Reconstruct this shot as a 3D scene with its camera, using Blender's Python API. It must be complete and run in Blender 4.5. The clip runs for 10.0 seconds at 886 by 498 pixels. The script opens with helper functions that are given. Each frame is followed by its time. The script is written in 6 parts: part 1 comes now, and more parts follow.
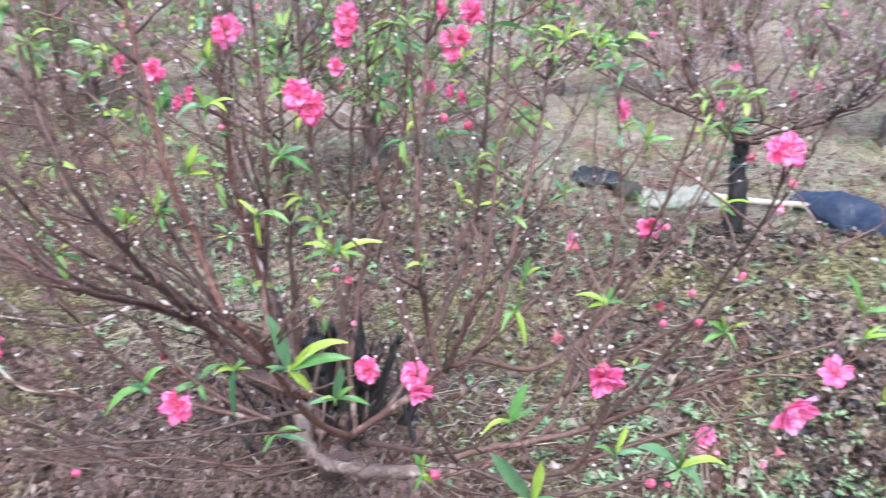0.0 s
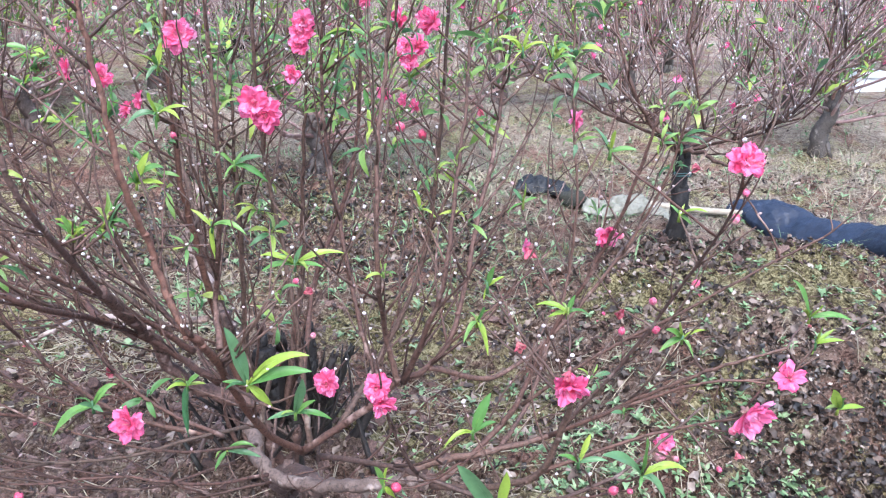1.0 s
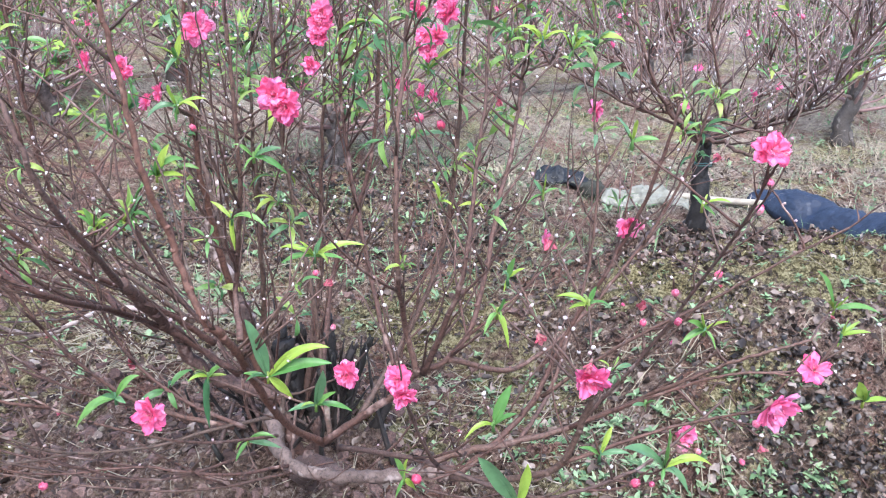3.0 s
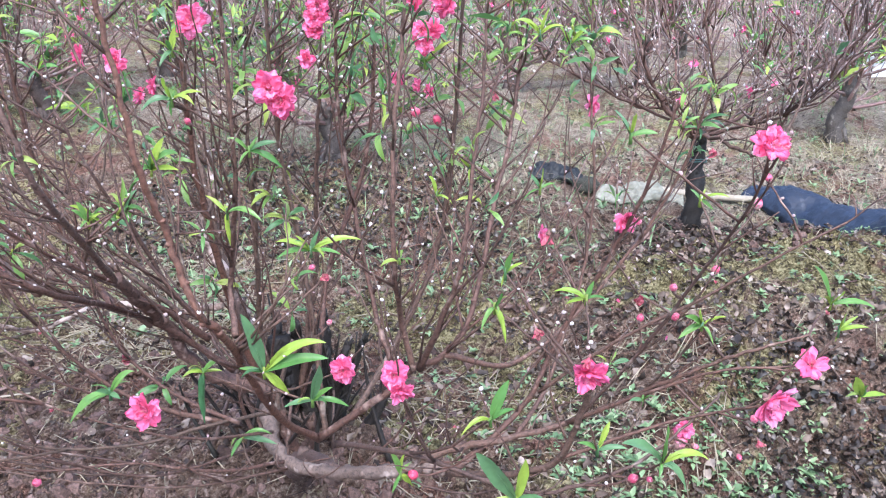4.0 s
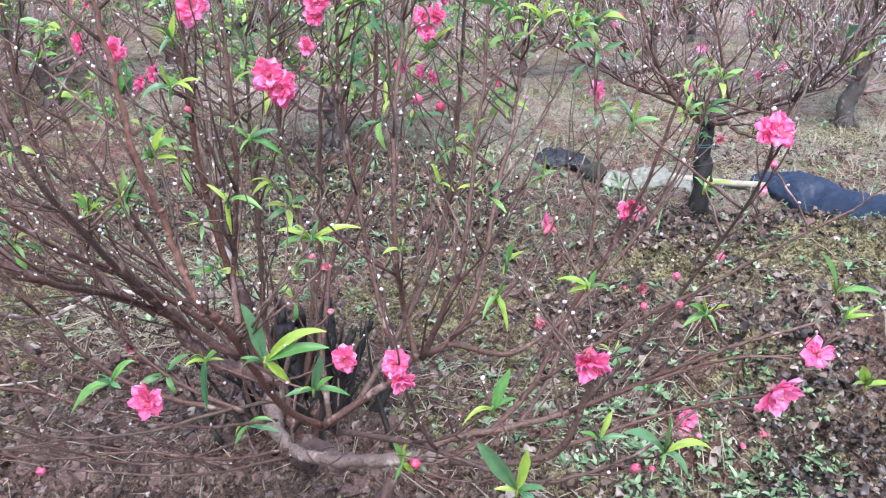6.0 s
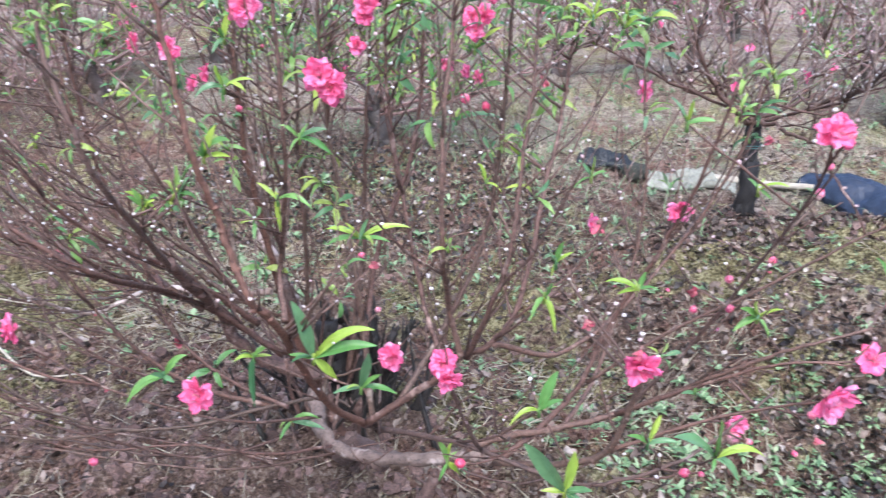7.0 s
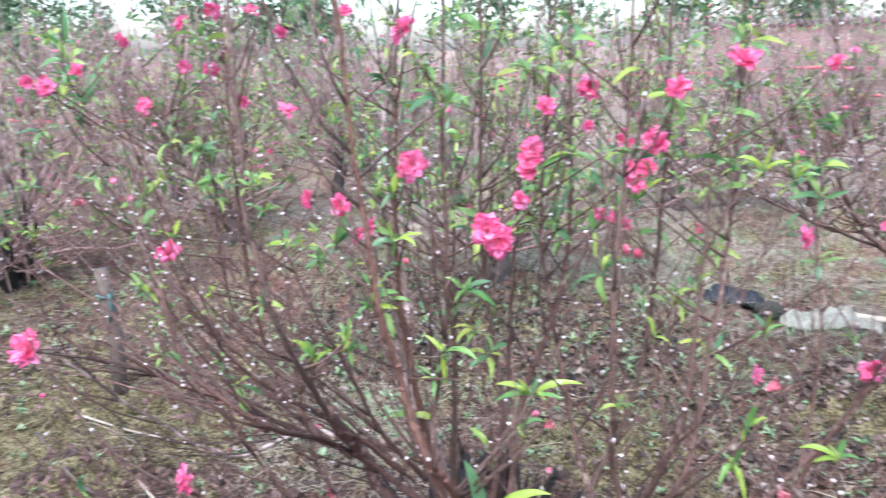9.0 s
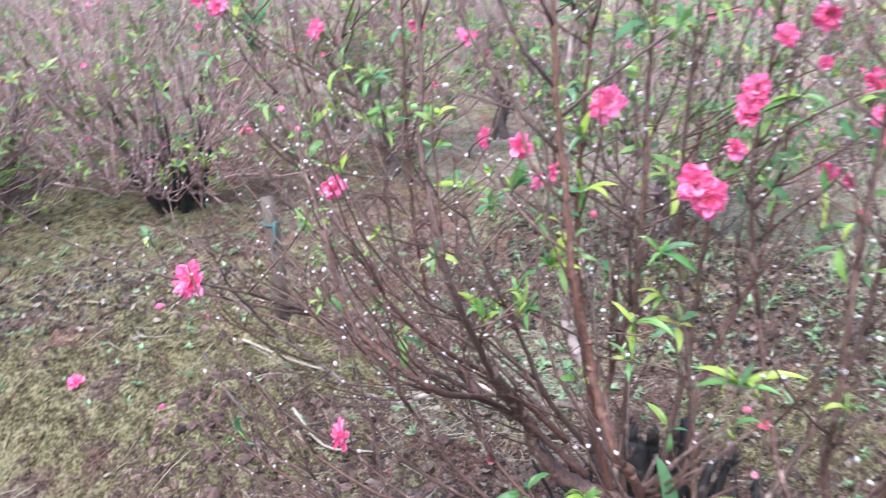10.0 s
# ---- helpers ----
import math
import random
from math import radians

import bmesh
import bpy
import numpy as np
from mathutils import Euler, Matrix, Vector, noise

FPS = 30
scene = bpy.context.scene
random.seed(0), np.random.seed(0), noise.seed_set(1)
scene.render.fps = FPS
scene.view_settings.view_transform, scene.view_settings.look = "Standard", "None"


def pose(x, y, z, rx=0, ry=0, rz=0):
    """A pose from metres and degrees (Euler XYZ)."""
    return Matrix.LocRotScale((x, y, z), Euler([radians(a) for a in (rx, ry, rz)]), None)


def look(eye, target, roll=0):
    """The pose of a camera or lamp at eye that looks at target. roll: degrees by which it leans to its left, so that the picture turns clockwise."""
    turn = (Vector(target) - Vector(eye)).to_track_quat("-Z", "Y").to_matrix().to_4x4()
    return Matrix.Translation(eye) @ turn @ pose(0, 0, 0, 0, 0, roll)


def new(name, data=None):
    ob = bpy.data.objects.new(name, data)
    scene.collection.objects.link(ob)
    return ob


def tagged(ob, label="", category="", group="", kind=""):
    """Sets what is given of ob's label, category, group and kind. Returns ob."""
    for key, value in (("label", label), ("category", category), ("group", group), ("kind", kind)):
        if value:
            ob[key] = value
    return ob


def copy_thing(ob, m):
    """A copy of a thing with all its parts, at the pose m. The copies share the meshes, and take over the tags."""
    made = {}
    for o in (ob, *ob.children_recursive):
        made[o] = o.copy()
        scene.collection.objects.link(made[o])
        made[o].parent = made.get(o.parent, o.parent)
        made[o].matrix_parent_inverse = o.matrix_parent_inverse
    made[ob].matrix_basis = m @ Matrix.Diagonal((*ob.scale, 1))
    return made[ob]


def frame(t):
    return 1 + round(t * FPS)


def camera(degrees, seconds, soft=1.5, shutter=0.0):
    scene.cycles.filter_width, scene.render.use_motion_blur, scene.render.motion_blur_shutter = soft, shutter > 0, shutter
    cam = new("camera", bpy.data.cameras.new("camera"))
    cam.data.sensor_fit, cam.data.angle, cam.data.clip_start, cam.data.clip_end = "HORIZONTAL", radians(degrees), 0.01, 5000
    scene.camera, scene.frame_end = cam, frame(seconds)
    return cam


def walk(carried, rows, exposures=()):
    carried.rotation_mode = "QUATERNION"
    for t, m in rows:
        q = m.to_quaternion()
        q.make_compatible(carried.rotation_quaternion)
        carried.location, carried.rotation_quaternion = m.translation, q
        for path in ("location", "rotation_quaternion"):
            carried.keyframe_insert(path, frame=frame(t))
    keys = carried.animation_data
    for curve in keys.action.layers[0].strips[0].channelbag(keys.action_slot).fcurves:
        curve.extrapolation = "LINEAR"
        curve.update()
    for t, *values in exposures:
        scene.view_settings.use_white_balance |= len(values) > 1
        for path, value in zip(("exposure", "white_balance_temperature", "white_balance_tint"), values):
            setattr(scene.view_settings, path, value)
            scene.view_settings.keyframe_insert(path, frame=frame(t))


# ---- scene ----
# ---------------------------------------------------------------- camera
cam = camera(58.6, 10.0, soft=1.12, shutter=0.65)
walk(cam, [
    (0, pose(0.0322, -0.0133, 1.2221, 67.756, -0.506, 2.866)),
    (0.5, pose(0.0201, -0.0095, 1.2201, 68.179, -1.592, -1.196)),
    (1, pose(0.0021, -0.0048, 1.2202, 68.445, -1.821, -1.293)),
    (1.5, pose(-0.0041, 0.0016, 1.2176, 68.292, -1.847, -0.788)),
    (2, pose(-0.0019, 0.0032, 1.218, 67.911, -1.455, -0.117)),
    (2.5, pose(0, 0, 1.22, 67.8, -1.2, 0)),
    (4, pose(-0.0064, 0.0046, 1.2137, 67.539, -1.439, -0.613)),
    (4.5, pose(-0.003, 0.0099, 1.2124, 67.302, -1.493, -0.54)),
    (5, pose(0.0023, 0.0133, 1.2123, 67.011, -1.412, -0.483)),
    (6.5, pose(0.004, 0.0126, 1.2143, 66.444, -0.82, 0.43)),
    (7, pose(-0.0129, 0.0126, 1.2143, 66.441, -0.632, 2.561)),
    (7.5, pose(-0.0317, 0.0206, 1.2235, 67.158, 0.913, 4.688)),
    (8, pose(-0.062, 0.0176, 1.2394, 68.599, 0.938, 4.454)),
    (8.5, pose(-0.0935, 0.0163, 1.2481, 72.123, 1.28, 6.064)),
    (9, pose(-0.1116, 0.0238, 1.245, 75.828, 1.373, 9.553)),
    (9.5, pose(-0.156, 0.0634, 1.233, 73.78, 2.01, 15.524)),
    (10, pose(-0.1891, 0.1496, 1.224, 71.609, 0.965, 21.044)),
], exposures=[(0, 2.04, 5840, 11.2), (0.5, 1.94, 5840, 11.2), (1.5, 1.94, 5840, 11.2), (5, 1.91, 5840, 11.2), (6.5, 1.85, 5840, 11.2), (7.5, 1.95, 5840, 11.2), (8.5, 2.00, 5840, 11.2), (9.2, 1.89, 5840, 11.2), (9.5, 1.84, 5840, 11.2), (9.8, 1.84, 5840, 11.2), (10, 2.00, 5840, 11.2)])

# ---------------------------------------------------------------- sky and sun
world = bpy.data.worlds.new("overcast_sky")
scene.world = world
world.use_nodes = True
wn = world.node_tree
sky = wn.nodes.new("ShaderNodeTexSky")
sky.sky_type = "NISHITA"
sky.sun_disc = False
sky.sun_elevation = radians(58)
sky.sun_rotation = radians(200)
sky.air_density = 1.0
sky.dust_density = 2.5
sky.ozone_density = 1.0
wn.nodes["Background"].inputs["Strength"].default_value = 0.15
wn.links.new(sky.outputs["Color"], wn.nodes["Background"].inputs["Color"])

sun_data = bpy.data.lights.new("sun", "SUN")
sun_data.energy = 1.5
sun_data.angle = radians(26)
sun_data.color = (1.0, 0.985, 0.96)
sun = new("sun", sun_data)
sun.matrix_world = look((2.0, -3.0, 9.0), (0.0, 2.0, 0.0))

rnd = random.Random(7)


# ---------------------------------------------------------------- materials
def nodes_of(name):
    m = bpy.data.materials.new(name)
    m.use_nodes = True
    return m, m.node_tree, m.node_tree.nodes["Principled BSDF"]


def ramp(nt, fac, stops):
    n = nt.nodes.new("ShaderNodeValToRGB")
    while len(n.color_ramp.elements) < len(stops):
        n.color_ramp.elements.new(0.5)
    for e, (at, c) in zip(n.color_ramp.elements, stops):
        e.position, e.color = at, (*c, 1)
    nt.links.new(fac, n.inputs["Fac"])
    return n.outputs["Color"]


def noise_node(nt, scale, detail=4.0, rough=0.6, vector=None):
    n = nt.nodes.new("ShaderNodeTexNoise")
    n.inputs["Scale"].default_value = scale
    n.inputs["Detail"].default_value = detail
    n.inputs["Roughness"].default_value = rough
    if vector is not None:
        nt.links.new(vector, n.inputs["Vector"])
    return n.outputs["Fac"]


def mixed(nt, fac, a, b, how="MIX"):
    n = nt.nodes.new("ShaderNodeMix")
    n.data_type, n.blend_type = "RGBA", how
    for value, socket in ((fac, n.inputs[0]), (a, n.inputs[6]), (b, n.inputs[7])):
        if isinstance(value, (int, float)):
            socket.default_value = value
        elif isinstance(value, tuple):
            socket.default_value = (*value, 1)
        else:
            nt.links.new(value, socket)
    return n.outputs[2]


def bumped(nt, bsdf, height, strength, distance):
    b = nt.nodes.new("ShaderNodeBump")
    b.inputs["Strength"].default_value = strength
    b.inputs["Distance"].default_value = distance
    nt.links.new(height, b.inputs["Height"])
    nt.links.new(b.outputs["Normal"], bsdf.inputs["Normal"])


def where(nt):
    return nt.nodes.new("ShaderNodeTexCoord").outputs["Object"]


def bark(name, dark, mid, pale, patch):
    """Peach bark: reddish brown with grey lichen patches and fine relief."""
    m, nt, b = nodes_of(name)
    co = where(nt)
    fine = noise_node(nt, 140, 5, 0.65, co)
    col = ramp(nt, fine, [(0.3, dark), (0.55, mid), (0.75, mid)])
    blot = noise_node(nt, 23, 3, 0.6, co)
    mask = ramp(nt, blot, [(patch, (0, 0, 0)), (patch + 0.1, (1, 1, 1))])
    col = mixed(nt, mask, col, pale)
    o = nt.nodes.new("ShaderNodeObjectInfo")
    tone = ramp(nt, o.outputs["Random"], [(0.0, (1.12, 0.92, 0.84)), (0.35, (0.80, 0.78, 0.76)), (0.6, (1.18, 1.04, 0.96)), (0.85, (0.92, 0.98, 0.88)), (1.0, (1.30, 1.08, 0.98))])
    nt.links.new(mixed(nt, 1.0, col, tone, "MULTIPLY"), b.inputs["Base Color"])
    b.inputs["Roughness"].default_value = 0.62
    b.inputs["Specular IOR Level"].default_value = 0.40
    bumped(nt, b, mixed(nt, 0.5, fine, noise_node(nt, 55, 4, 0.7, co)), 0.7, 0.006)
    return m


def thin(name, stops, translucent, island=True, rough=0.5, grain=60.0, vary=0.25):
    """Leaves and petals: colour from piece to piece, with light coming through."""
    m, nt, b = nodes_of(name)
    g = nt.nodes.new("ShaderNodeNewGeometry")
    o = nt.nodes.new("ShaderNodeObjectInfo")
    pick = nt.nodes.new("ShaderNodeMath")
    pick.operation = "FRACT"
    add = nt.nodes.new("ShaderNodeMath")
    add.operation = "ADD"
    nt.links.new(g.outputs["Random Per Island"], add.inputs[0])
    nt.links.new(o.outputs["Random"], add.inputs[1])
    nt.links.new(add.outputs[0], pick.inputs[0])
    col = ramp(nt, pick.outputs[0], stops)
    n = noise_node(nt, grain, 3, 0.6, where(nt))
    shade = ramp(nt, n, [(0.3, (1 - vary,) * 3), (0.7, (1.0, 1.0, 1.0))])
    col = mixed(nt, 1.0, col, shade, "MULTIPLY")
    nt.links.new(col, b.inputs["Base Color"])
    b.inputs["Roughness"].default_value = rough
    t = nt.nodes.new("ShaderNodeBsdfTranslucent")
    nt.links.new(col, t.inputs["Color"])
    mix = nt.nodes.new("ShaderNodeMixShader")
    mix.inputs[0].default_value = translucent
    nt.links.new(b.outputs[0], mix.inputs[1])
    nt.links.new(t.outputs[0], mix.inputs[2])
    nt.links.new(mix.outputs[0], nt.nodes["Material Output"].inputs["Surface"])
    bumped(nt, b, n, 0.25, 0.001)
    return m


BARK = bark("shoot_bark", (0.030, 0.018, 0.015), (0.112, 0.068, 0.056), (0.27, 0.21, 0.19), 0.61)
RED_BARK = bark("young_red_bark", (0.044, 0.022, 0.016), (0.128, 0.067, 0.050), (0.27, 0.19, 0.16), 0.63)
OLD_BARK = bark("old_grey_bark", (0.040, 0.027, 0.024), (0.140, 0.094, 0.082), (0.36, 0.30, 0.28), 0.62)
LICHEN_BARK = bark("lichened_bark", (0.055, 0.042, 0.037), (0.185, 0.142, 0.124), (0.42, 0.37, 0.345), 0.59)
PALE_BARK = bark("pale_lichened_bark", (0.060, 0.048, 0.043), (0.215, 0.170, 0.150), (0.50, 0.45, 0.43), 0.52)
DEAD_BARK = bark("rotten_black_bark", (0.005, 0.005, 0.005), (0.022, 0.018, 0.016), (0.095, 0.08, 0.072), 0.64)
TRUNK_BARK = bark("grey_trunk_bark", (0.026, 0.022, 0.021), (0.082, 0.070, 0.066), (0.20, 0.18, 0.17), 0.60)
# Row and neighbour barks lightened: distance haze is put into their colour.
HAZED_FAR_BARK = bark("hazed_row_bark", (0.106, 0.066, 0.068), (0.250, 0.164, 0.168), (0.38, 0.31, 0.305), 0.54)
HAZED_MID_BARK = bark("hazed_neighbour_bark", (0.106, 0.069, 0.068), (0.250, 0.168, 0.164), (0.37, 0.32, 0.31), 0.55)
PETAL = thin("pink_petal", [(0.0, (0.84, 0.105, 0.250)), (0.45, (0.88, 0.165, 0.355)), (0.8, (0.90, 0.25, 0.46)), (1.0, (0.91, 0.38, 0.58))], 0.35, rough=0.6, grain=90, vary=0.18)
FADED = thin("withered_petal", [(0.0, (0.50, 0.08, 0.12)), (0.6, (0.62, 0.16, 0.22)), (1.0, (0.55, 0.25, 0.22))], 0.2, rough=0.7)
LEAF = thin("peach_leaf", [(0.0, (0.070, 0.180, 0.080)), (0.3, (0.130, 0.275, 0.080)), (0.65, (0.240, 0.380, 0.085)), (0.86, (0.38, 0.46, 0.085)), (1.0, (0.105, 0.225, 0.115))], 0.35, rough=0.38)
LEAF_TONES = {
    "b": thin("blue_green_leaf", [(0.0, (0.095, 0.205, 0.085)), (1.0, (0.150, 0.285, 0.130))], 0.30, rough=0.34, vary=0.3),
    "m": thin("mid_green_leaf", [(0.0, (0.100, 0.250, 0.060)), (1.0, (0.190, 0.360, 0.085))], 0.35, rough=0.36, vary=0.3),
    "l": thin("lime_leaf", [(0.0, (0.260, 0.420, 0.050)), (1.0, (0.400, 0.520, 0.085))], 0.40, rough=0.40, vary=0.3),
    "d": thin("dark_green_leaf", [(0.0, (0.040, 0.120, 0.050)), (1.0, (0.060, 0.165, 0.065))], 0.25, rough=0.34, vary=0.3),
}
WEED = thin("weed_leaf", [(0.0, (0.100, 0.180, 0.080)), (0.5, (0.200, 0.300, 0.140)), (1.0, (0.330, 0.430, 0.240))], 0.25, rough=0.5)
STRAW = thin("dry_straw", [(0.0, (0.30, 0.25, 0.17)), (0.5, (0.44, 0.38, 0.28)), (1.0, (0.22, 0.17, 0.12))], 0.1, rough=0.85)
LITTER = thin("dead_leaf", [(0.0, (0.022, 0.014, 0.010)), (0.38, (0.068, 0.042, 0.029)), (0.66, (0.148, 0.102, 0.076)), (0.92, (0.275, 0.212, 0.172)), (1.0, (0.43, 0.36, 0.31))], 0.05, rough=0.62, vary=0.45)
# Near-black leaves: rot at the bank's foot, painted-in shade under trees and furrow.
ROT_AND_SHADE = thin("rot_and_shade_leaf", [(0.0, (0.012, 0.009, 0.007)), (0.6, (0.040, 0.028, 0.022)), (1.0, (0.11, 0.082, 0.068))], 0.0, rough=0.45, vary=0.4)
CLOD = thin("turned_clod", [(0.0, (0.040, 0.022, 0.018)), (0.4, (0.110, 0.062, 0.050)), (0.8, (0.185, 0.112, 0.092)), (1.0, (0.28, 0.185, 0.155))], 0.0, rough=0.95, grain=210, vary=0.75)
BUD = thin("downy_bud", [(0.0, (0.42, 0.36, 0.34)), (0.40, (0.70, 0.65, 0.63)), (0.62, (0.50, 0.42, 0.41)), (0.8, (0.24, 0.16, 0.15)), (1.0, (0.62, 0.44, 0.46))], 0.0, rough=0.9, grain=700)
PINK_BUD = thin("swelling_bud", [(0.0, (0.70, 0.07, 0.15)), (0.6, (0.82, 0.16, 0.29)), (1.0, (0.80, 0.36, 0.42))], 0.1, rough=0.55, grain=200, vary=0.5)
CALYX = thin("flower_calyx", [(0.0, (0.20, 0.08, 0.07)), (1.0, (0.42, 0.30, 0.27))], 0.0, rough=0.7)
STAMEN = thin("stamen", [(0.0, (0.80, 0.16, 0.28)), (1.0, (0.85, 0.45, 0.42))], 0.0, rough=0.7)
# Hedge green made lighter, with the far edge's haze mixed into the colour.
HAZED_LEAF = thin("hazed_hedge_leaf", [(0.0, (0.055, 0.115, 0.055)), (0.6, (0.105, 0.185, 0.085)), (1.0, (0.17, 0.26, 0.12))], 0.25, rough=0.5)


def soil():
    """Red-brown orchard earth with moss, dark patches and a pale crust, paler still farther back."""
    m, nt, b = nodes_of("orchard_soil")
    co = where(nt)
    fine = noise_node(nt, 120, 8, 0.82, co)
    mid = noise_node(nt, 16, 7, 0.78, co)
    wide = noise_node(nt, 1.5, 4, 0.6, co)
    grain = mixed(nt, 0.45, fine, mid)
    cell = nt.nodes.new("ShaderNodeTexVoronoi")
    cell.inputs["Scale"].default_value = 130
    nt.links.new(co, cell.inputs["Vector"])
    pick = nt.nodes.new("ShaderNodeSeparateColor")
    nt.links.new(cell.outputs["Color"], pick.inputs[0])
    grain = mixed(nt, 0.09, grain, pick.outputs[0])
    earth = ramp(nt, grain, [(0.37, (0.016, 0.010, 0.008)), (0.45, (0.096, 0.059, 0.043)), (0.53, (0.228, 0.153, 0.115)), (0.63, (0.50, 0.41, 0.34))])
    crust = ramp(nt, grain, [(0.38, (0.040, 0.027, 0.021)), (0.5, (0.300, 0.235, 0.180)), (0.61, (0.62, 0.54, 0.45))])
    moss = ramp(nt, grain, [(0.41, (0.018, 0.015, 0.008)), (0.49, (0.145, 0.125, 0.050)), (0.57, (0.42, 0.375, 0.20))])
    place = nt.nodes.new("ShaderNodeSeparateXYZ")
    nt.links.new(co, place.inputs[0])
    # Crust pales farther back: pale ground, with haze painted into its colour.
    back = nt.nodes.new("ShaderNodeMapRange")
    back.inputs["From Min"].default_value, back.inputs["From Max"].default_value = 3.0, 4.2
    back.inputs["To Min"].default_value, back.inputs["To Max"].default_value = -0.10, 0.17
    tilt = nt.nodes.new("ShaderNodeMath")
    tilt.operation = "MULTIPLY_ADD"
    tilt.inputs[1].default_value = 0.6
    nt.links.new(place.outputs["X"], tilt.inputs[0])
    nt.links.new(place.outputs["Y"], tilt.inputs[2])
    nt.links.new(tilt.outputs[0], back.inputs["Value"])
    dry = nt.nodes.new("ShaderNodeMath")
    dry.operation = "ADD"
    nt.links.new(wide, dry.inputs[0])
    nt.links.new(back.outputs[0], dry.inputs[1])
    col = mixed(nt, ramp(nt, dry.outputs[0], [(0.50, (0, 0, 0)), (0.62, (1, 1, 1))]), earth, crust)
    clay = ramp(nt, grain, [(0.37, (0.030, 0.013, 0.010)), (0.46, (0.145, 0.070, 0.052)), (0.57, (0.34, 0.19, 0.145))])
    bare = ramp(nt, noise_node(nt, 3.4, 5, 0.65, co), [(0.50, (0, 0, 0)), (0.60, (0.8, 0.8, 0.8))])
    col = mixed(nt, bare, col, clay)
    patch = mixed(nt, 0.6, mid, noise_node(nt, 2.9, 4, 0.6, co))
    for spot, radius, gain in (((1.30, 2.25, 0.26), 0.50, 0.16), ((-1.75, 1.95, 0.1), 0.85, 0.15), ((0.1, 1.75, 0.0), 0.40, 0.085), ((-2.3, 2.5, 0.1), 0.7, 0.13), ((0.75, 2.3, 0.2), 0.4, 0.085), ((1.2, 1.6, 0.1), 0.55, -0.04), ((-0.55, 1.4, 0.0), 0.5, -0.08), ((-3.7, 3.3, 0.05), 1.1, 0.16), ((0.05, 2.35, 0.0), 0.45, 0.10)):
        far = nt.nodes.new("ShaderNodeVectorMath")
        far.operation = "DISTANCE"
        far.inputs[1].default_value = spot
        nt.links.new(co, far.inputs[0])
        near = nt.nodes.new("ShaderNodeMapRange")
        near.inputs["From Min"].default_value, near.inputs["From Max"].default_value = 0.0, radius
        near.inputs["To Min"].default_value, near.inputs["To Max"].default_value = gain, 0.0
        nt.links.new(far.outputs["Value"], near.inputs["Value"])
        more = nt.nodes.new("ShaderNodeMath")
        more.operation = "ADD"
        nt.links.new(patch, more.inputs[0])
        nt.links.new(near.outputs[0], more.inputs[1])
        patch = more.outputs[0]
    far_moss = nt.nodes.new("ShaderNodeMath")
    far_moss.operation = "MULTIPLY_ADD"
    far_moss.inputs[1].default_value = -0.03
    nt.links.new(back.outputs[0], far_moss.inputs[0])
    nt.links.new(patch, far_moss.inputs[2])
    patch = far_moss.outputs[0]
    col = mixed(nt, ramp(nt, patch, [(0.510, (0, 0, 0)), (0.575, (0.85, 0.85, 0.85))]), col, moss)
    nt.links.new(col, b.inputs["Base Color"])
    b.inputs["Roughness"].default_value = 0.93
    b.inputs["Specular IOR Level"].default_value = 0.2
    both = nt.nodes.new("ShaderNodeMath")
    both.operation = "ADD"
    nt.links.new(mixed(nt, 0.3, fine, cell.outputs["Distance"]), both.inputs[0])
    nt.links.new(mid, both.inputs[1])
    bumped(nt, b, both.outputs[0], 1.0, 0.030)
    return m


def plain(name, a, b_, scale, rough, bump=0.3, dist=0.004, spec=0.4):
    m, nt, b = nodes_of(name)
    co = where(nt)
    n = noise_node(nt, scale, 5, 0.65, co)
    w = noise_node(nt, scale * 0.15, 3, 0.5, co)
    col = ramp(nt, n, [(0.3, a), (0.7, b_)])
    col = mixed(nt, ramp(nt, w, [(0.35, (0, 0, 0)), (0.65, (0.5, 0.5, 0.5))]), col, a)
    nt.links.new(col, b.inputs["Base Color"])
    b.inputs["Roughness"].default_value = rough
    b.inputs["Specular IOR Level"].default_value = spec
    bumped(nt, b, n, bump, dist)
    return m


SOIL = soil()
BAG = plain("black_sheet", (0.006, 0.007, 0.009), (0.022, 0.024, 0.028), 40, 0.55, 0.6, 0.010)
TARP = plain("blue_black_sheet", (0.012, 0.018, 0.034), (0.030, 0.044, 0.078), 40, 0.5, 0.6, 0.010)
SACK = plain("dirty_pale_sheet", (0.14, 0.135, 0.10), (0.32, 0.31, 0.255), 30, 0.7)
POLE = plain("weathered_pole", (0.24, 0.20, 0.15), (0.44, 0.39, 0.31), 35, 0.75)
STONE = plain("mossy_stone", (0.022, 0.022, 0.017), (0.095, 0.092, 0.070), 30, 0.9, 0.8, 0.01)
STAKE = plain("stake_wood", (0.07, 0.052, 0.042), (0.15, 0.115, 0.092), 45, 0.8)
TEAL = plain("teal_tie", (0.03, 0.085, 0.08), (0.06, 0.13, 0.12), 60, 0.6)
RED_STRING = plain("red_string", (0.55, 0.07, 0.09), (0.72, 0.13, 0.15), 40, 0.6)
WHITE = plain("white_foam", (0.66, 0.68, 0.70), (0.80, 0.81, 0.82), 20, 0.7)
BRICK = plain("old_brick", (0.24, 0.15, 0.13), (0.36, 0.25, 0.22), 14, 0.9)
TILE = plain("roof_tile", (0.06, 0.05, 0.05), (0.14, 0.11, 0.10), 12, 0.8)


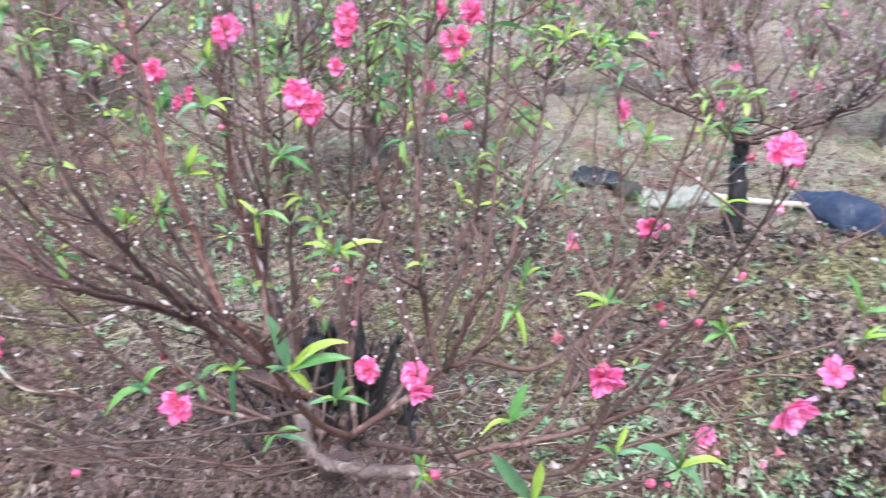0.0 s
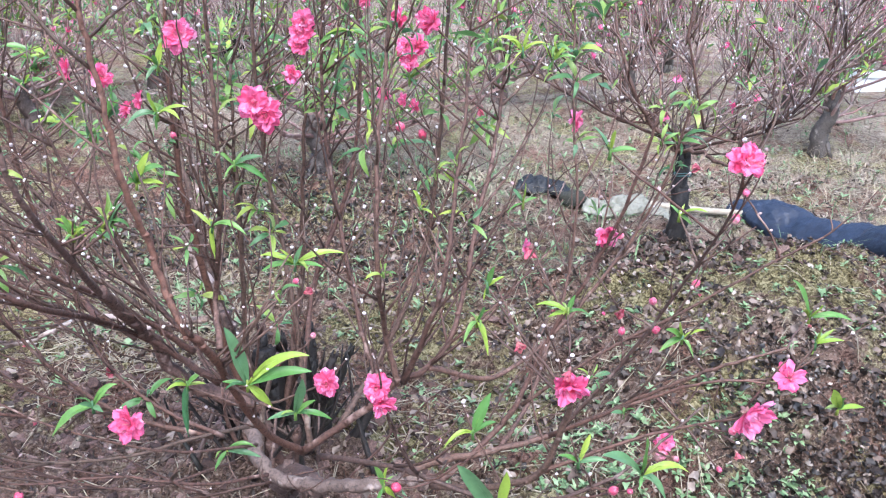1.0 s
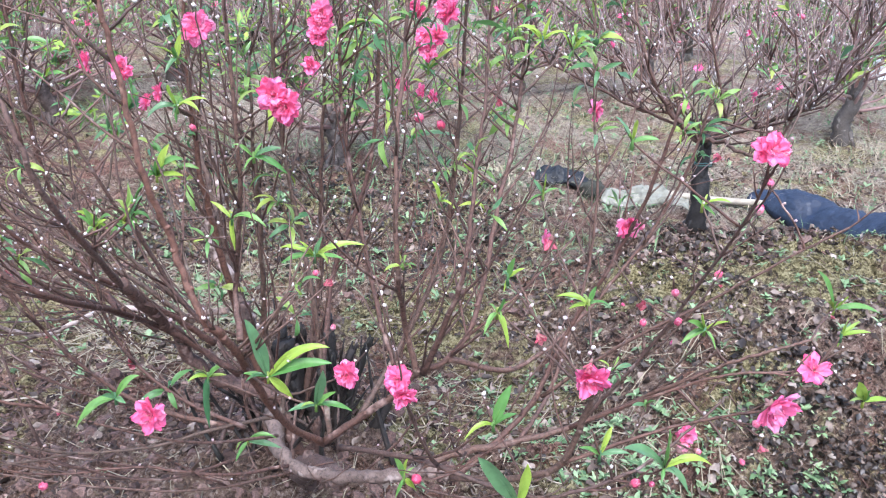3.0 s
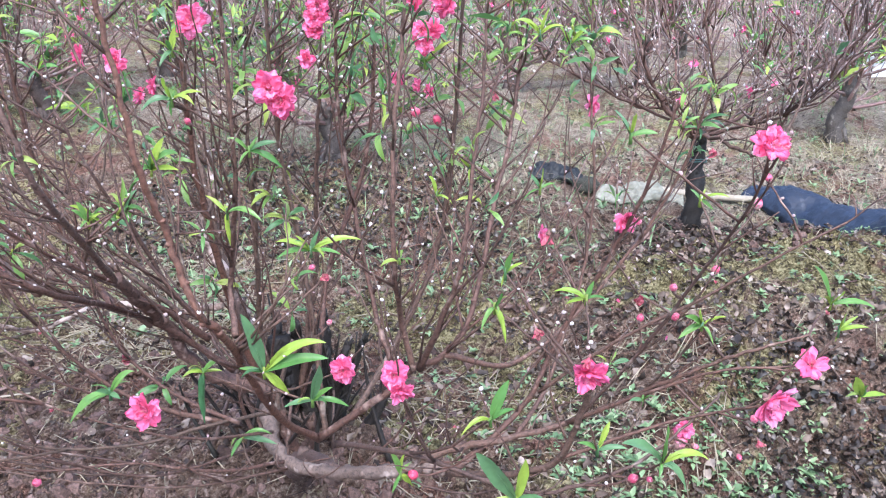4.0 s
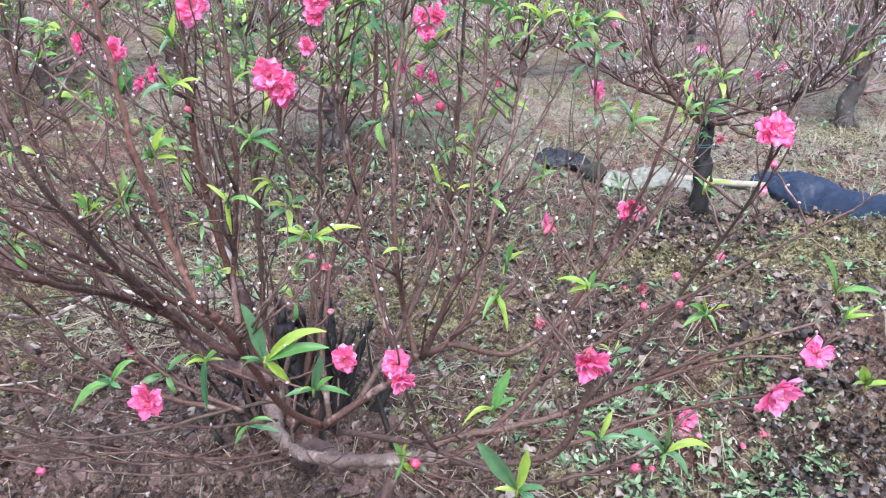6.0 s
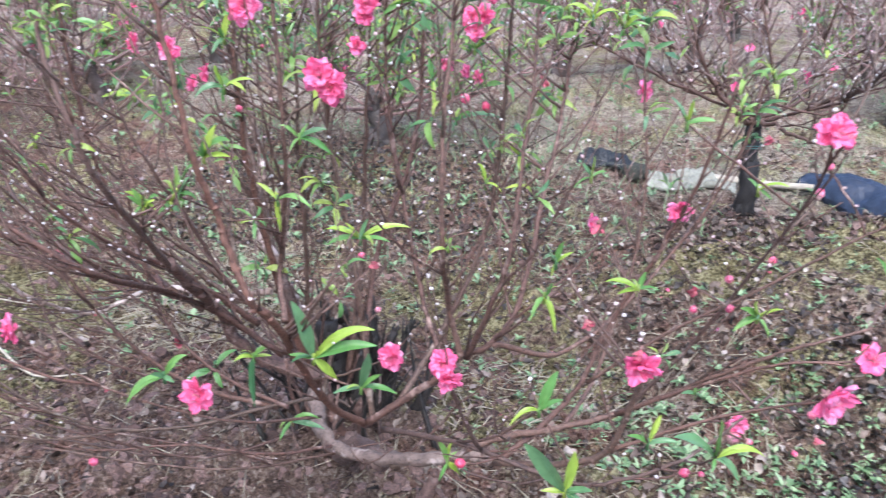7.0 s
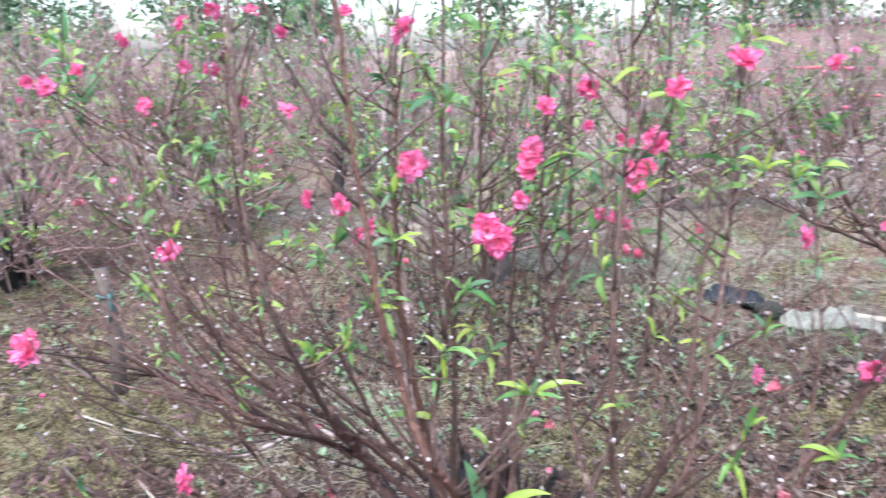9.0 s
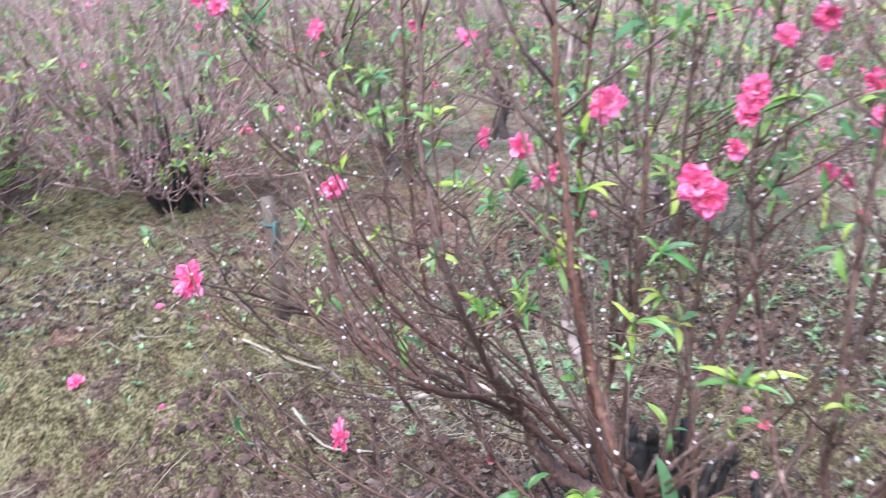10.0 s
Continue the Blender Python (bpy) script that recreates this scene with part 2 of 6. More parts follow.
# ---------------------------------------------------------------- mesh helpers
class Shape:
    """Collects vertices and faces of one mesh."""

    def __init__(self):
        self.v, self.f = [], []

    def tube(self, pts, r0, r1, sides=6, knob=0.0, rng=None, power=1.0):
        n = len(pts)
        base = len(self.v)
        side = Vector((0.93, 0.31, 0.17))
        for i, p in enumerate(pts):
            ahead = (pts[min(i + 1, n - 1)] - pts[max(i - 1, 0)]).normalized()
            a = (side - ahead * side.dot(ahead)).normalized()
            c = ahead.cross(a)
            side = a
            r = r0 + (r1 - r0) * (i / (n - 1)) ** power
            for k in range(sides):
                q = math.tau * k / sides
                s = r * (1 + (knob * rng.uniform(-1, 1) if knob else 0))
                self.v.append(p + (a * math.cos(q) + c * math.sin(q)) * s)
        for i in range(n - 1):
            for k in range(sides):
                m = (k + 1) % sides
                self.f.append((base + i * sides + k, base + i * sides + m, base + (i + 1) * sides + m, base + (i + 1) * sides + k))
        self.f.append(tuple(base + k for k in reversed(range(sides))))
        self.f.append(tuple(base + (n - 1) * sides + k for k in range(sides)))
        return self

    def ball(self, m, r, rings=3, sides=6, squash=1.0, rng=None, rough=0.0):
        base = len(self.v)
        self.v.append(m @ Vector((0, 0, -r * squash)))
        for i in range(1, rings + 1):
            th = math.pi * i / (rings + 1)
            for k in range(sides):
                q = math.tau * k / sides
                s = r * (1 + (rng.uniform(-rough, rough) if rough else 0))
                self.v.append(m @ Vector((s * math.sin(th) * math.cos(q), s * math.sin(th) * math.sin(q), -s * squash * math.cos(th))))
        self.v.append(m @ Vector((0, 0, r * squash)))
        top = len(self.v) - 1
        for k in range(sides):
            n = (k + 1) % sides
            self.f.append((base, base + 1 + n, base + 1 + k))
            for i in range(rings - 1):
                a = base + 1 + i * sides
                self.f.append((a + k, a + n, a + sides + n, a + sides + k))
            a = base + 1 + (rings - 1) * sides
            self.f.append((a + k, a + n, top))
        return self

    def blade(self, m, length, width, droop, fold, steps=6, wave=0.0, tip=0.75, rng=None):
        """A leaf or petal along +y: folded along its midrib, drooping to its tip."""
        base = len(self.v)
        for i in range(steps + 1):
            u = i / steps
            w = width * 0.5 * max(0.04, math.sin(math.pi * min(1.0, u ** tip * 0.985 + 0.015)) ** 0.8)
            a = droop * u
            y = length * (u if abs(droop) < 1e-3 else math.sin(a) / droop)
            z = 0.0 if abs(droop) < 1e-3 else -length * (1 - math.cos(a)) / droop
            wob = wave * math.sin(u * 9.0 + base)
            for s in (-1, 0, 1):
                self.v.append(m @ Vector((s * w, y, z + abs(s) * w * fold + s * wob * w)))
        for i in range(steps):
            for s in (0, 1):
                a = base + i * 3 + s
                self.f.append((a, a + 1, a + 4, a + 3))
        return self

    def box(self, m, sx, sy, sz):
        base = len(self.v)
        for x in (-1, 1):
            for y in (-1, 1):
                for z in (0, 1):
                    self.v.append(m @ Vector((x * sx / 2, y * sy / 2, z * sz)))
        for q in ((0, 1, 3, 2), (4, 6, 7, 5), (0, 4, 5, 1), (2, 3, 7, 6), (0, 2, 6, 4), (1, 5, 7, 3)):
            self.f.append(tuple(base + i for i in q))
        return self

    def mesh(self, name, material, smooth=True):
        me = bpy.data.meshes.new(name)
        me.from_pydata([tuple(v) for v in self.v], [], self.f)
        me.materials.append(material)
        if smooth:
            me.shade_smooth()
        me.update()
        return me


def part(name, shape, material, parent, label="", kind="", smooth=True):
    """One mesh object under a thing or under a part."""
    me = shape if isinstance(shape, bpy.types.Mesh) else shape.mesh(name, material, smooth)
    ob = new(name, me)
    ob.parent = parent
    return tagged(ob, label, kind=kind)


def thing(name, place, label, category, group="", kind="", shape=None, material=None, smooth=True):
    """A top-level object: an Empty at its base, or one mesh."""
    ob = new(name, shape.mesh(name, material, smooth) if shape else None)
    ob.matrix_world = place if isinstance(place, Matrix) else Matrix.Translation(place)
    return tagged(ob, label, category, group, kind)


def smooth_line(pts, per=5):
    """A curve through the points (Catmull-Rom)."""
    pts = [Vector(p) for p in pts]
    ext = [2 * pts[0] - pts[1], *pts, 2 * pts[-1] - pts[-2]]
    out = []
    for i in range(1, len(ext) - 2):
        a, b, c, d = ext[i - 1:i + 3]
        for k in range(per):
            t = k / per
            out.append(0.5 * (2 * b + (c - a) * t + (2 * a - 5 * b + 4 * c - d) * t * t + (3 * b - a - 3 * c + d) * t ** 3))
    return out + [pts[-1]]


def turn_to(direction, spin, rng=None):
    """A rotation whose +z looks along direction."""
    return Vector(direction).to_track_quat("Z", "Y").to_matrix().to_4x4() @ Matrix.Rotation(spin, 4, "Z")


def step(a, b, x):
    x = min(1.0, max(0.0, (x - a) / (b - a)))
    return x * x * (3 - 2 * x)


# ---------------------------------------------------------------- ground
def height(x, y):
    """The lie of the land: beds, furrows and a raised bank beside the near tree."""
    bank = 0.26 * step(0.30, 0.85, x) * step(1.50, 1.86, y + 0.10 * math.sin(x * 3)) * (1 - step(2.55, 3.05, y)) * (1 - 0.28 * step(1.15, 1.85, x))
    bank += 0.17 * step(-1.20, -1.65, x) * (1 - step(-2.30, -2.95, x)) * step(1.3, 1.75, y) * (1 - step(2.40, 2.78, y + 0.12 * math.sin(x * 4)))
    foot = 0.09 * math.exp(-((x + 0.28) ** 2 + (y - 1.55) ** 2) / 0.10)
    far = 0.10 * step(2.6, 4.2, y) + 0.05 * math.sin(y * 2.6 + 0.4 * math.sin(x)) * step(3.4, 5.0, y)
    fade = 1 - step(30, 60, math.hypot(x, y))
    z = bank + foot + far * fade
    p = Vector((x, y, 0.0))
    rough = noise.noise(p * 1.6) * 0.030 + noise.noise(p * 5.5) * 0.030
    near = 1 - step(6, 11, math.hypot(x, y - 2))
    if near > 0:
        rough += near * (noise.noise(p * 13) * 0.022 + abs(noise.noise(p * 24)) * 0.026 + noise.noise(p * 90) * 0.006 - 0.020)
    crumbly = near * step(-0.35, 0.25, noise.noise(p * 2.3 + Vector((5, 1, 0))))
    if crumbly > 0.02:
        warp = p + Vector((noise.noise(p * 30), noise.noise(p * 30 + Vector((7, 7, 7))), 0)) * 0.012
        lump = max(0.0, 0.75 - noise.voronoi(warp * 21)[0][0]) ** 0.8 * step(-0.25, 0.15, noise.noise(p * 9))
        crumb = max(0.0, 0.7 - noise.voronoi(warp * 52)[0][0])
        rough += crumbly * (lump * 0.046 + crumb * 0.020)
    return z + rough * fade


def axis_lines(lo, hi, fine, grow, reach, back):
    """Grid lines: evenly fine between lo and hi, then wider and wider out to reach."""
    mid = list(np.arange(lo, hi, fine))
    s, x, after = fine, hi, []
    while x < reach:
        after.append(x)
        s *= grow
        x += s
    s, x, before = fine, lo, []
    while x > -reach:
        s *= back
        x -= s
        before.append(x)
    return before[::-1] + mid + after


def build_ground():
    xs = axis_lines(-2.3, 1.5, 0.0100, 1.09, 900, 1.06)
    ys = axis_lines(1.12, 2.5, 0.0100, 1.06, 900, 1.3)
    verts = [(x, y, height(x, y)) for y in ys for x in xs]
    w = len(xs)
    faces = [(j * w + i, j * w + i + 1, (j + 1) * w + i + 1, (j + 1) * w + i) for j in range(len(ys) - 1) for i in range(w - 1)]
    me = bpy.data.meshes.new("ground")
    me.from_pydata(verts, [], faces)
    me.materials.append(SOIL)
    me.shade_smooth()
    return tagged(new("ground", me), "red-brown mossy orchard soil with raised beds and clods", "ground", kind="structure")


ground = build_ground()


def on_ground(x, y, sink=0.0):
    return Vector((x, y, height(x, y) - sink))


# ---------------------------------------------------------------- blossoms, buds and leaves
def petal_blade(shape, m, length, width, cup, rng):
    """A round-ended, cupped and slightly ruffled petal along +y."""
    base = len(shape.v)
    steps, across = 5, 6
    ph = rng.uniform(0, 6)
    for i in range(steps + 1):
        u = i / steps
        w = width * 0.5 * (u + 0.06) ** 0.55 * math.sqrt(max(0.0, 1 - u ** 6 * 0.93))
        for k in range(across + 1):
            s = k / across * 2 - 1
            z = cup * length * (u ** 1.8) + 0.22 * w * s * s + 0.12 * length * u * u * math.sin(ph + s * 5.2 + u * 3)
            shape.v.append(m @ Vector((s * w, length * u * (1 - 0.06 * s * s + 0.05 * u * math.sin(ph * 2 + s * 9)), z)))
    for i in range(steps):
        for k in range(across):
            a = base + i * (across + 1) + k
            shape.f.append((a, a + 1, a + across + 2, a + across + 1))


def flower_meshes(seed, faded=False):
    """Petals, stamens and calyx of one double peach blossom of unit width, looking along +z."""
    rng = random.Random(seed)
    petals, stamens, calyx = Shape(), Shape(), Shape()
    habits = (
        ((9, 0.52, 4), (10, 0.48, 24), (9, 0.40, 44), (6, 0.28, 64)),
        ((8, 0.53, -8), (9, 0.50, 16), (10, 0.43, 38), (7, 0.31, 60)),
        ((7, 0.54, 2), (6, 0.42, 34), (4, 0.28, 55)),
        ((8, 0.55, 28), (9, 0.50, 44), (7, 0.40, 58), (5, 0.28, 72)),
        ((8, 0.51, 10), (9, 0.48, 32), (8, 0.40, 52), (4, 0.26, 66)),
    )
    rows = habits[seed % 5] if not faded else ((5, 0.50, 62), (4, 0.42, 72))
    slim = (0.80, 0.76, 0.62, 0.66, 0.78)[seed % 5]
    for n, size, lift in rows:
        for k in range(n):
            yaw = math.tau * (k + rng.uniform(-0.32, 0.32)) / n + size * 9
            m = Matrix.Rotation(yaw, 4, "Z") @ Matrix.Translation((0, 0.02, 0.01)) @ Matrix.Rotation(radians(lift + rng.uniform(-24, 22)), 4, "X") @ Matrix.Rotation(rng.uniform(-0.35, 0.35), 4, "Y")
            petal_blade(petals, m, size * rng.uniform(0.74, 1.12), size * slim * rng.uniform(0.82, 1.22) * (0.8 if faded else 1), rng.uniform(-0.30, 0.24), rng)
    for k in range(14 if not faded else 8):
        q = math.tau * k / 14 + rng.uniform(-0.2, 0.2)
        lean = rng.uniform(0.05, 0.20)
        tip = Vector((lean * math.cos(q), lean * math.sin(q), rng.uniform(0.20, 0.32)))
        stamens.tube([Vector((0, 0, 0.0)), tip * 0.6, tip], 0.006, 0.004, 3)
        stamens.ball(Matrix.Translation(tip), 0.014, 2, 4)
    calyx.tube([Vector((0, 0, -0.20)), Vector((0, 0, -0.12)), Vector((0, 0, -0.03)), Vector((0, 0, 0.02))], 0.035, 0.10, 7)
    for k in range(5):
        m = Matrix.Rotation(math.tau * k / 5, 4, "Z") @ Matrix.Rotation(radians(-8), 4, "X")
        calyx.blade(m, 0.17, 0.11, 0.4, 0.2, 3)
    tone = FADED if faded else PETAL
    return petals.mesh("petals", tone), stamens.mesh("stamen_tuft", STAMEN), calyx.mesh("calyx", CALYX)


def pink_bud_meshes():
    ball, cup = Shape(), Shape()
    ball.ball(Matrix.Translation((0, 0, 0.25)), 0.46, 5, 8, 1.12)
    for k in range(3):
        petal_blade(ball, Matrix.Rotation(math.tau * k / 3, 4, "Z") @ Matrix.Translation((0, 0.34, -0.05)) @ Matrix.Rotation(radians(80), 4, "X"), 0.85, 0.7, 0.35, random.Random(k))
    cup.ball(Matrix.Translation((0, 0, -0.12)), 0.36, 3, 7, 0.9)
    for k in range(5):
        m = Matrix.Rotation(math.tau * k / 5, 4, "Z") @ Matrix.Translation((0, 0.30, -0.2)) @ Matrix.Rotation(radians(75), 4, "X")
        cup.blade(m, 0.55, 0.34, 0.5, 0.2, 3)
    return ball.mesh("bud_petals", PINK_BUD), cup.mesh("calyx", CALYX)


def leaf_mesh(seed, material=LEAF):
    """A lance-shaped peach leaf of unit length along +y, folded on its midrib, curled and a little twisted."""
    rng = random.Random(seed)
    s = Shape().blade(Matrix.Identity(4), 1.0, rng.uniform(0.185, 0.250), rng.uniform(0.7, 2.3), rng.uniform(0.25, 0.6), 9, 0.16, 0.85)
    s.tube([Vector((0, -0.08, 0.01)), Vector((0, 0.3, -0.01)), Vector((0, 0.6, -0.05))], 0.012, 0.006, 4)
    twist, bend = rng.uniform(-0.9, 0.9), rng.uniform(-0.22, 0.22)
    for v in s.v:
        q = twist * v.y
        v.x, v.z = v.x * math.cos(q) - v.z * math.sin(q) * 0.3 + bend * v.y * v.y, v.z + v.x * math.sin(q)
    return s.mesh("leaf", material)


def light_flower(seed):
    """A blossom for trees farther off."""
    rng = random.Random(seed)
    s = Shape()
    for n, size, lift in ((6, 0.52, 8), (6, 0.44, 36)):
        for k in range(n):
            m = Matrix.Rotation(math.tau * (k + rng.uniform(-0.2, 0.2)) / n + size * 9, 4, "Z") @ Matrix.Rotation(radians(lift + rng.uniform(-15, 15)), 4, "X")
            s.blade(m, size * rng.uniform(0.85, 1.1), size * 0.75, rng.uniform(-0.5, 0.3), 0.3, 3, 0.1, 1.3)
    return s.mesh("flower", PETAL)


FAR_FLOWERS = [light_flower(70 + k) for k in range(3)]
FLOWERS = [flower_meshes(k) for k in range(5)]
FADED_FLOWERS = [flower_meshes(20 + k, True) for k in range(3)]
BUD_MESHES = pink_bud_meshes()
LEAVES = [leaf_mesh(k) for k in range(12)]


def little_bud():
    s = Shape().ball(Matrix.Identity(4), 1.0, 3, 7, 1.15)
    top = len(s.f)
    s.ball(Matrix.Translation((0, 0, -0.55)), 0.86, 2, 6, 0.9)
    me = s.mesh("bud", BUD)
    me.materials.append(CALYX)
    for f in me.polygons[top:]:
        f.material_index = 1
    return me


LITTLE_BUD = little_bud()

# Roughly the way to the camera; blossoms and leaves turn to its view.
TO_CAMERA = Vector((-0.05, -0.93, 0.36))


# ---------------------------------------------------------------- the near peach tree
near_tree = thing("peach_tree", on_ground(-0.28, 1.50), "multi-stemmed peach tree in pink blossom with bare brown shoots", "peach tree", "orchard trees")
ORIGIN = near_tree.matrix_world.inverted()
BONES = []        # places on the wood where shoots may spring: point, direction, limb number, thickness
BOUGHS, TWIGS = [], []
SPOTS = []        # places for downy buds
BLOOMS = []       # where open blossoms sit


def wood(kind):
    return {"red": RED_BARK, "old": OLD_BARK, "lichen": LICHEN_BARK, "pale": PALE_BARK, "dead": DEAD_BARK}.get(kind, BARK)


def limb(r0, r1, kind, *pts):
    r0, r1 = r0 * 0.94, r1 * 0.85
    if sum(p[0] for p in pts) / len(pts) > 0.08:
        r0, r1 = r0 * 0.75, r1 * 0.85
    line = smooth_line(pts, 6)
    rng = random.Random(len(BOUGHS) + 50)
    line = [p + Vector((rng.uniform(-1, 1), rng.uniform(-1, 1), rng.uniform(-1, 1))) * r0 * 0.22 for p in line]
    s = Shape().tube([ORIGIN @ p for p in line], r0, r1, 8, 0.09, rng, 0.6)
    for k in range(4, len(line) - 2, 3):
        s.ball(Matrix.Translation(ORIGIN @ (line[k] + Vector((rng.uniform(-1, 1), rng.uniform(-1, 1), 0)) * r1)), (r0 + (r1 - r0) * (k / len(line)) ** 0.6) * (1.04 if r0 < 0.009 else 0.90), 3, 6, 0.8, rng, 0.12)
    ob = part("limb", s, wood(kind), near_tree)
    BOUGHS.append((ob, line, r0, r1))
    TWIGS.append([])
    for i in range(2, len(line)):
        BONES.append((line[i], (line[i] - line[i - 1]).normalized(), len(BOUGHS) - 1, r0 + (r1 - r0) * i / len(line)))


def shoot(number, a, c, b, r0, r1, rng, buds=0.6, steps=7):
    """One shoot, a bent whip from a by way of c to b, with bud places along its upper part."""
    pts = []
    for i in range(steps + 1):
        t = i / steps
        p = a * (1 - t) ** 2 + c * 2 * t * (1 - t) + b * t * t
        if 0 < i < steps:
            p = p + Vector((rng.uniform(-1, 1), rng.uniform(-1, 1), rng.uniform(-0.5, 0.5))) * min(0.0045, 0.012 * (b - a).length)
        pts.append(p)
    TWIGS[number].append(part("shoot", Shape().tube([ORIGIN @ p for p in pts], r0, r1, 5), BARK, BOUGHS[number][0]))
    length = (b - a).length
    n = int(length / 0.024)
    for k in range(1, n + 1):
        t = k / n
        if t > 0.25 and rng.random() < buds * (1.0 if pts[0].z > 0.6 else 0.45):
            i = min(int(t * steps), steps - 1)
            p = pts[i].lerp(pts[i + 1], t * steps - i)
            out = Vector((rng.uniform(-1, 1), rng.uniform(-1, 1), rng.uniform(0.1, 0.8))).normalized()
            SPOTS.append((p + out * (r1 + 0.0025), out))
    return pts


def spring(p, rng, past=0.0):
    """Grow a shoot from the nearest fitting wood to the place p."""
    def cost(b):
        q = b[0]
        d = (p - q).length
        return d + 1.1 * max(0.0, 0.62 * d - (p.z - q.z)) + (0.25 if d < 0.05 else 0) + 0.35 * max(0.0, q.y - p.y - 0.25)
    q, way, number, r = min(BONES, key=cost)
    d = (p - q).length
    c = q.lerp(p, 0.5) + way * d * 0.08 + Vector((rng.uniform(-0.1, 0.1), rng.uniform(-0.1, 0.1), -0.10)) * d
    pts = shoot(number, q, c, p, max(0.0019, min(r * 0.6, 0.0018 + d * 0.0045)), 0.0013, rng, 0.35)
    end = (pts[-1] - pts[-2]).normalized()
    if past > 0:
        tip = p + (end + Vector((0, 0, 0.5))).normalized() * past
        shoot(number, p, (p + tip) / 2, tip, 0.0016, 0.0010, rng, 0.7, 4)
    return end


def place_part(name, mesh, m, size, parent=near_tree):
    ob = part(name, mesh, None, parent)
    ob.matrix_basis = (parent.matrix_world.inverted() if parent is near_tree else Matrix.Identity(4)) @ m @ Matrix.Scale(size, 4)
    return ob


# Blossom directions as the camera sees them: front, down, left, right, up, star.
VIEW_FACING = {"f": (-0.05, -0.93, 0.36), "d": (0.10, -0.92, -0.25), "l": (-0.85, -0.45, 0.15), "r": (0.85, -0.50, 0.10), "u": (0.0, -0.35, 0.94), "*": (0.0, -0.85, 0.50)}


def open_flowers(rows, faces=""):
    for n, (x, y, z, size) in enumerate(rows):
        p = Vector((x, y, z))
        spring(p + Vector((0, 0.012, -0.004)), rnd, rnd.choice((0, 0.05, 0.10, 0.16)))
        face = (TO_CAMERA + Vector((rnd.uniform(-0.9, 0.9), rnd.uniform(-0.2, 0.5), rnd.uniform(-0.9, 0.5)))).normalized()
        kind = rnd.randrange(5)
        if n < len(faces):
            face = (Vector(VIEW_FACING[faces[n]]) + Vector((rnd.uniform(-0.2, 0.2), 0, rnd.uniform(-0.2, 0.2)))).normalized()
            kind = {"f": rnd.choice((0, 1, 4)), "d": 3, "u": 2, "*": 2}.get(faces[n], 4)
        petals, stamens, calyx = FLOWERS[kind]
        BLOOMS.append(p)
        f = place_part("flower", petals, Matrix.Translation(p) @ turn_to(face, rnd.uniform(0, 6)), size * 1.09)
        for name, mesh in (("stamen_tuft", stamens), ("calyx", calyx)):
            part(name, mesh, None, f)


def faded_flowers(rows):
    for x, y, z, size in rows:
        p = Vector((x, y, z))
        spring(p + Vector((0, 0.01, 0.008)), rnd, rnd.choice((0, 0.08)))
        face = Vector((rnd.uniform(-0.5, 0.5), rnd.uniform(-0.8, 0), rnd.uniform(-1, 0.4))).normalized()
        petals, stamens, calyx = rnd.choice(FADED_FLOWERS)
        f = place_part("withered_flower", petals, Matrix.Translation(p) @ turn_to(face, rnd.uniform(0, 6)), size)
        tagged(f, "dull withered blossom")
        for name, mesh in (("stamen_tuft", stamens), ("calyx", calyx)):
            part(name, mesh, None, f)


def pink_buds(rows):
    for x, y, z, size in rows:
        p = Vector((x, y, z))
        end = spring(p + Vector((0, 0.006, -0.004)), rnd, rnd.choice((0, 0.04)))
        face = (TO_CAMERA * 0.5 + end + Vector((rnd.uniform(-0.5, 0.5), 0, rnd.uniform(-0.3, 0.6)))).normalized()
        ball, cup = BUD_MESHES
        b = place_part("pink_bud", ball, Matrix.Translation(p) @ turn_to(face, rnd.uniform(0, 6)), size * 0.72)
        part("calyx", cup, None, b)


def leaf_tufts(rows):
    for x, y, z, size, n in rows:
        p = Vector((x, y, z))
        end = spring(p, rnd, rnd.choice((0, 0, 0.06)))
        stem = Shape().tube([Vector((0, 0, -0.012)), Vector((0, 0, 0.0)), Vector((0, 0, 0.010))], 0.0026, 0.0018, 5)
        axis = (end + Vector((0, -0.25, 0.7))).normalized()
        t = place_part("leaf_tuft", stem.mesh("leaf_tuft", LEAF), Matrix.Translation(p) @ turn_to(axis, rnd.uniform(0, 6)), 1.0)
        first = rnd.uniform(0, 6)
        for k in range(n):
            leaf = part("leaf", rnd.choice(LEAVES), None, t)
            yaw = first + math.tau * (k / n + rnd.uniform(-0.16, 0.16))
            length = size * rnd.uniform(0.45, 1.20)
            leaf.matrix_basis = Matrix.Rotation(yaw, 4, "Z") @ Matrix.Translation((0, 0.002 + length * 0.08, 0.004)) @ Matrix.Rotation(radians(rnd.uniform(30, 88)), 4, "X") @ Matrix.Rotation(rnd.uniform(-0.8, 0.8), 4, "Y") @ Matrix.Scale(length, 4)


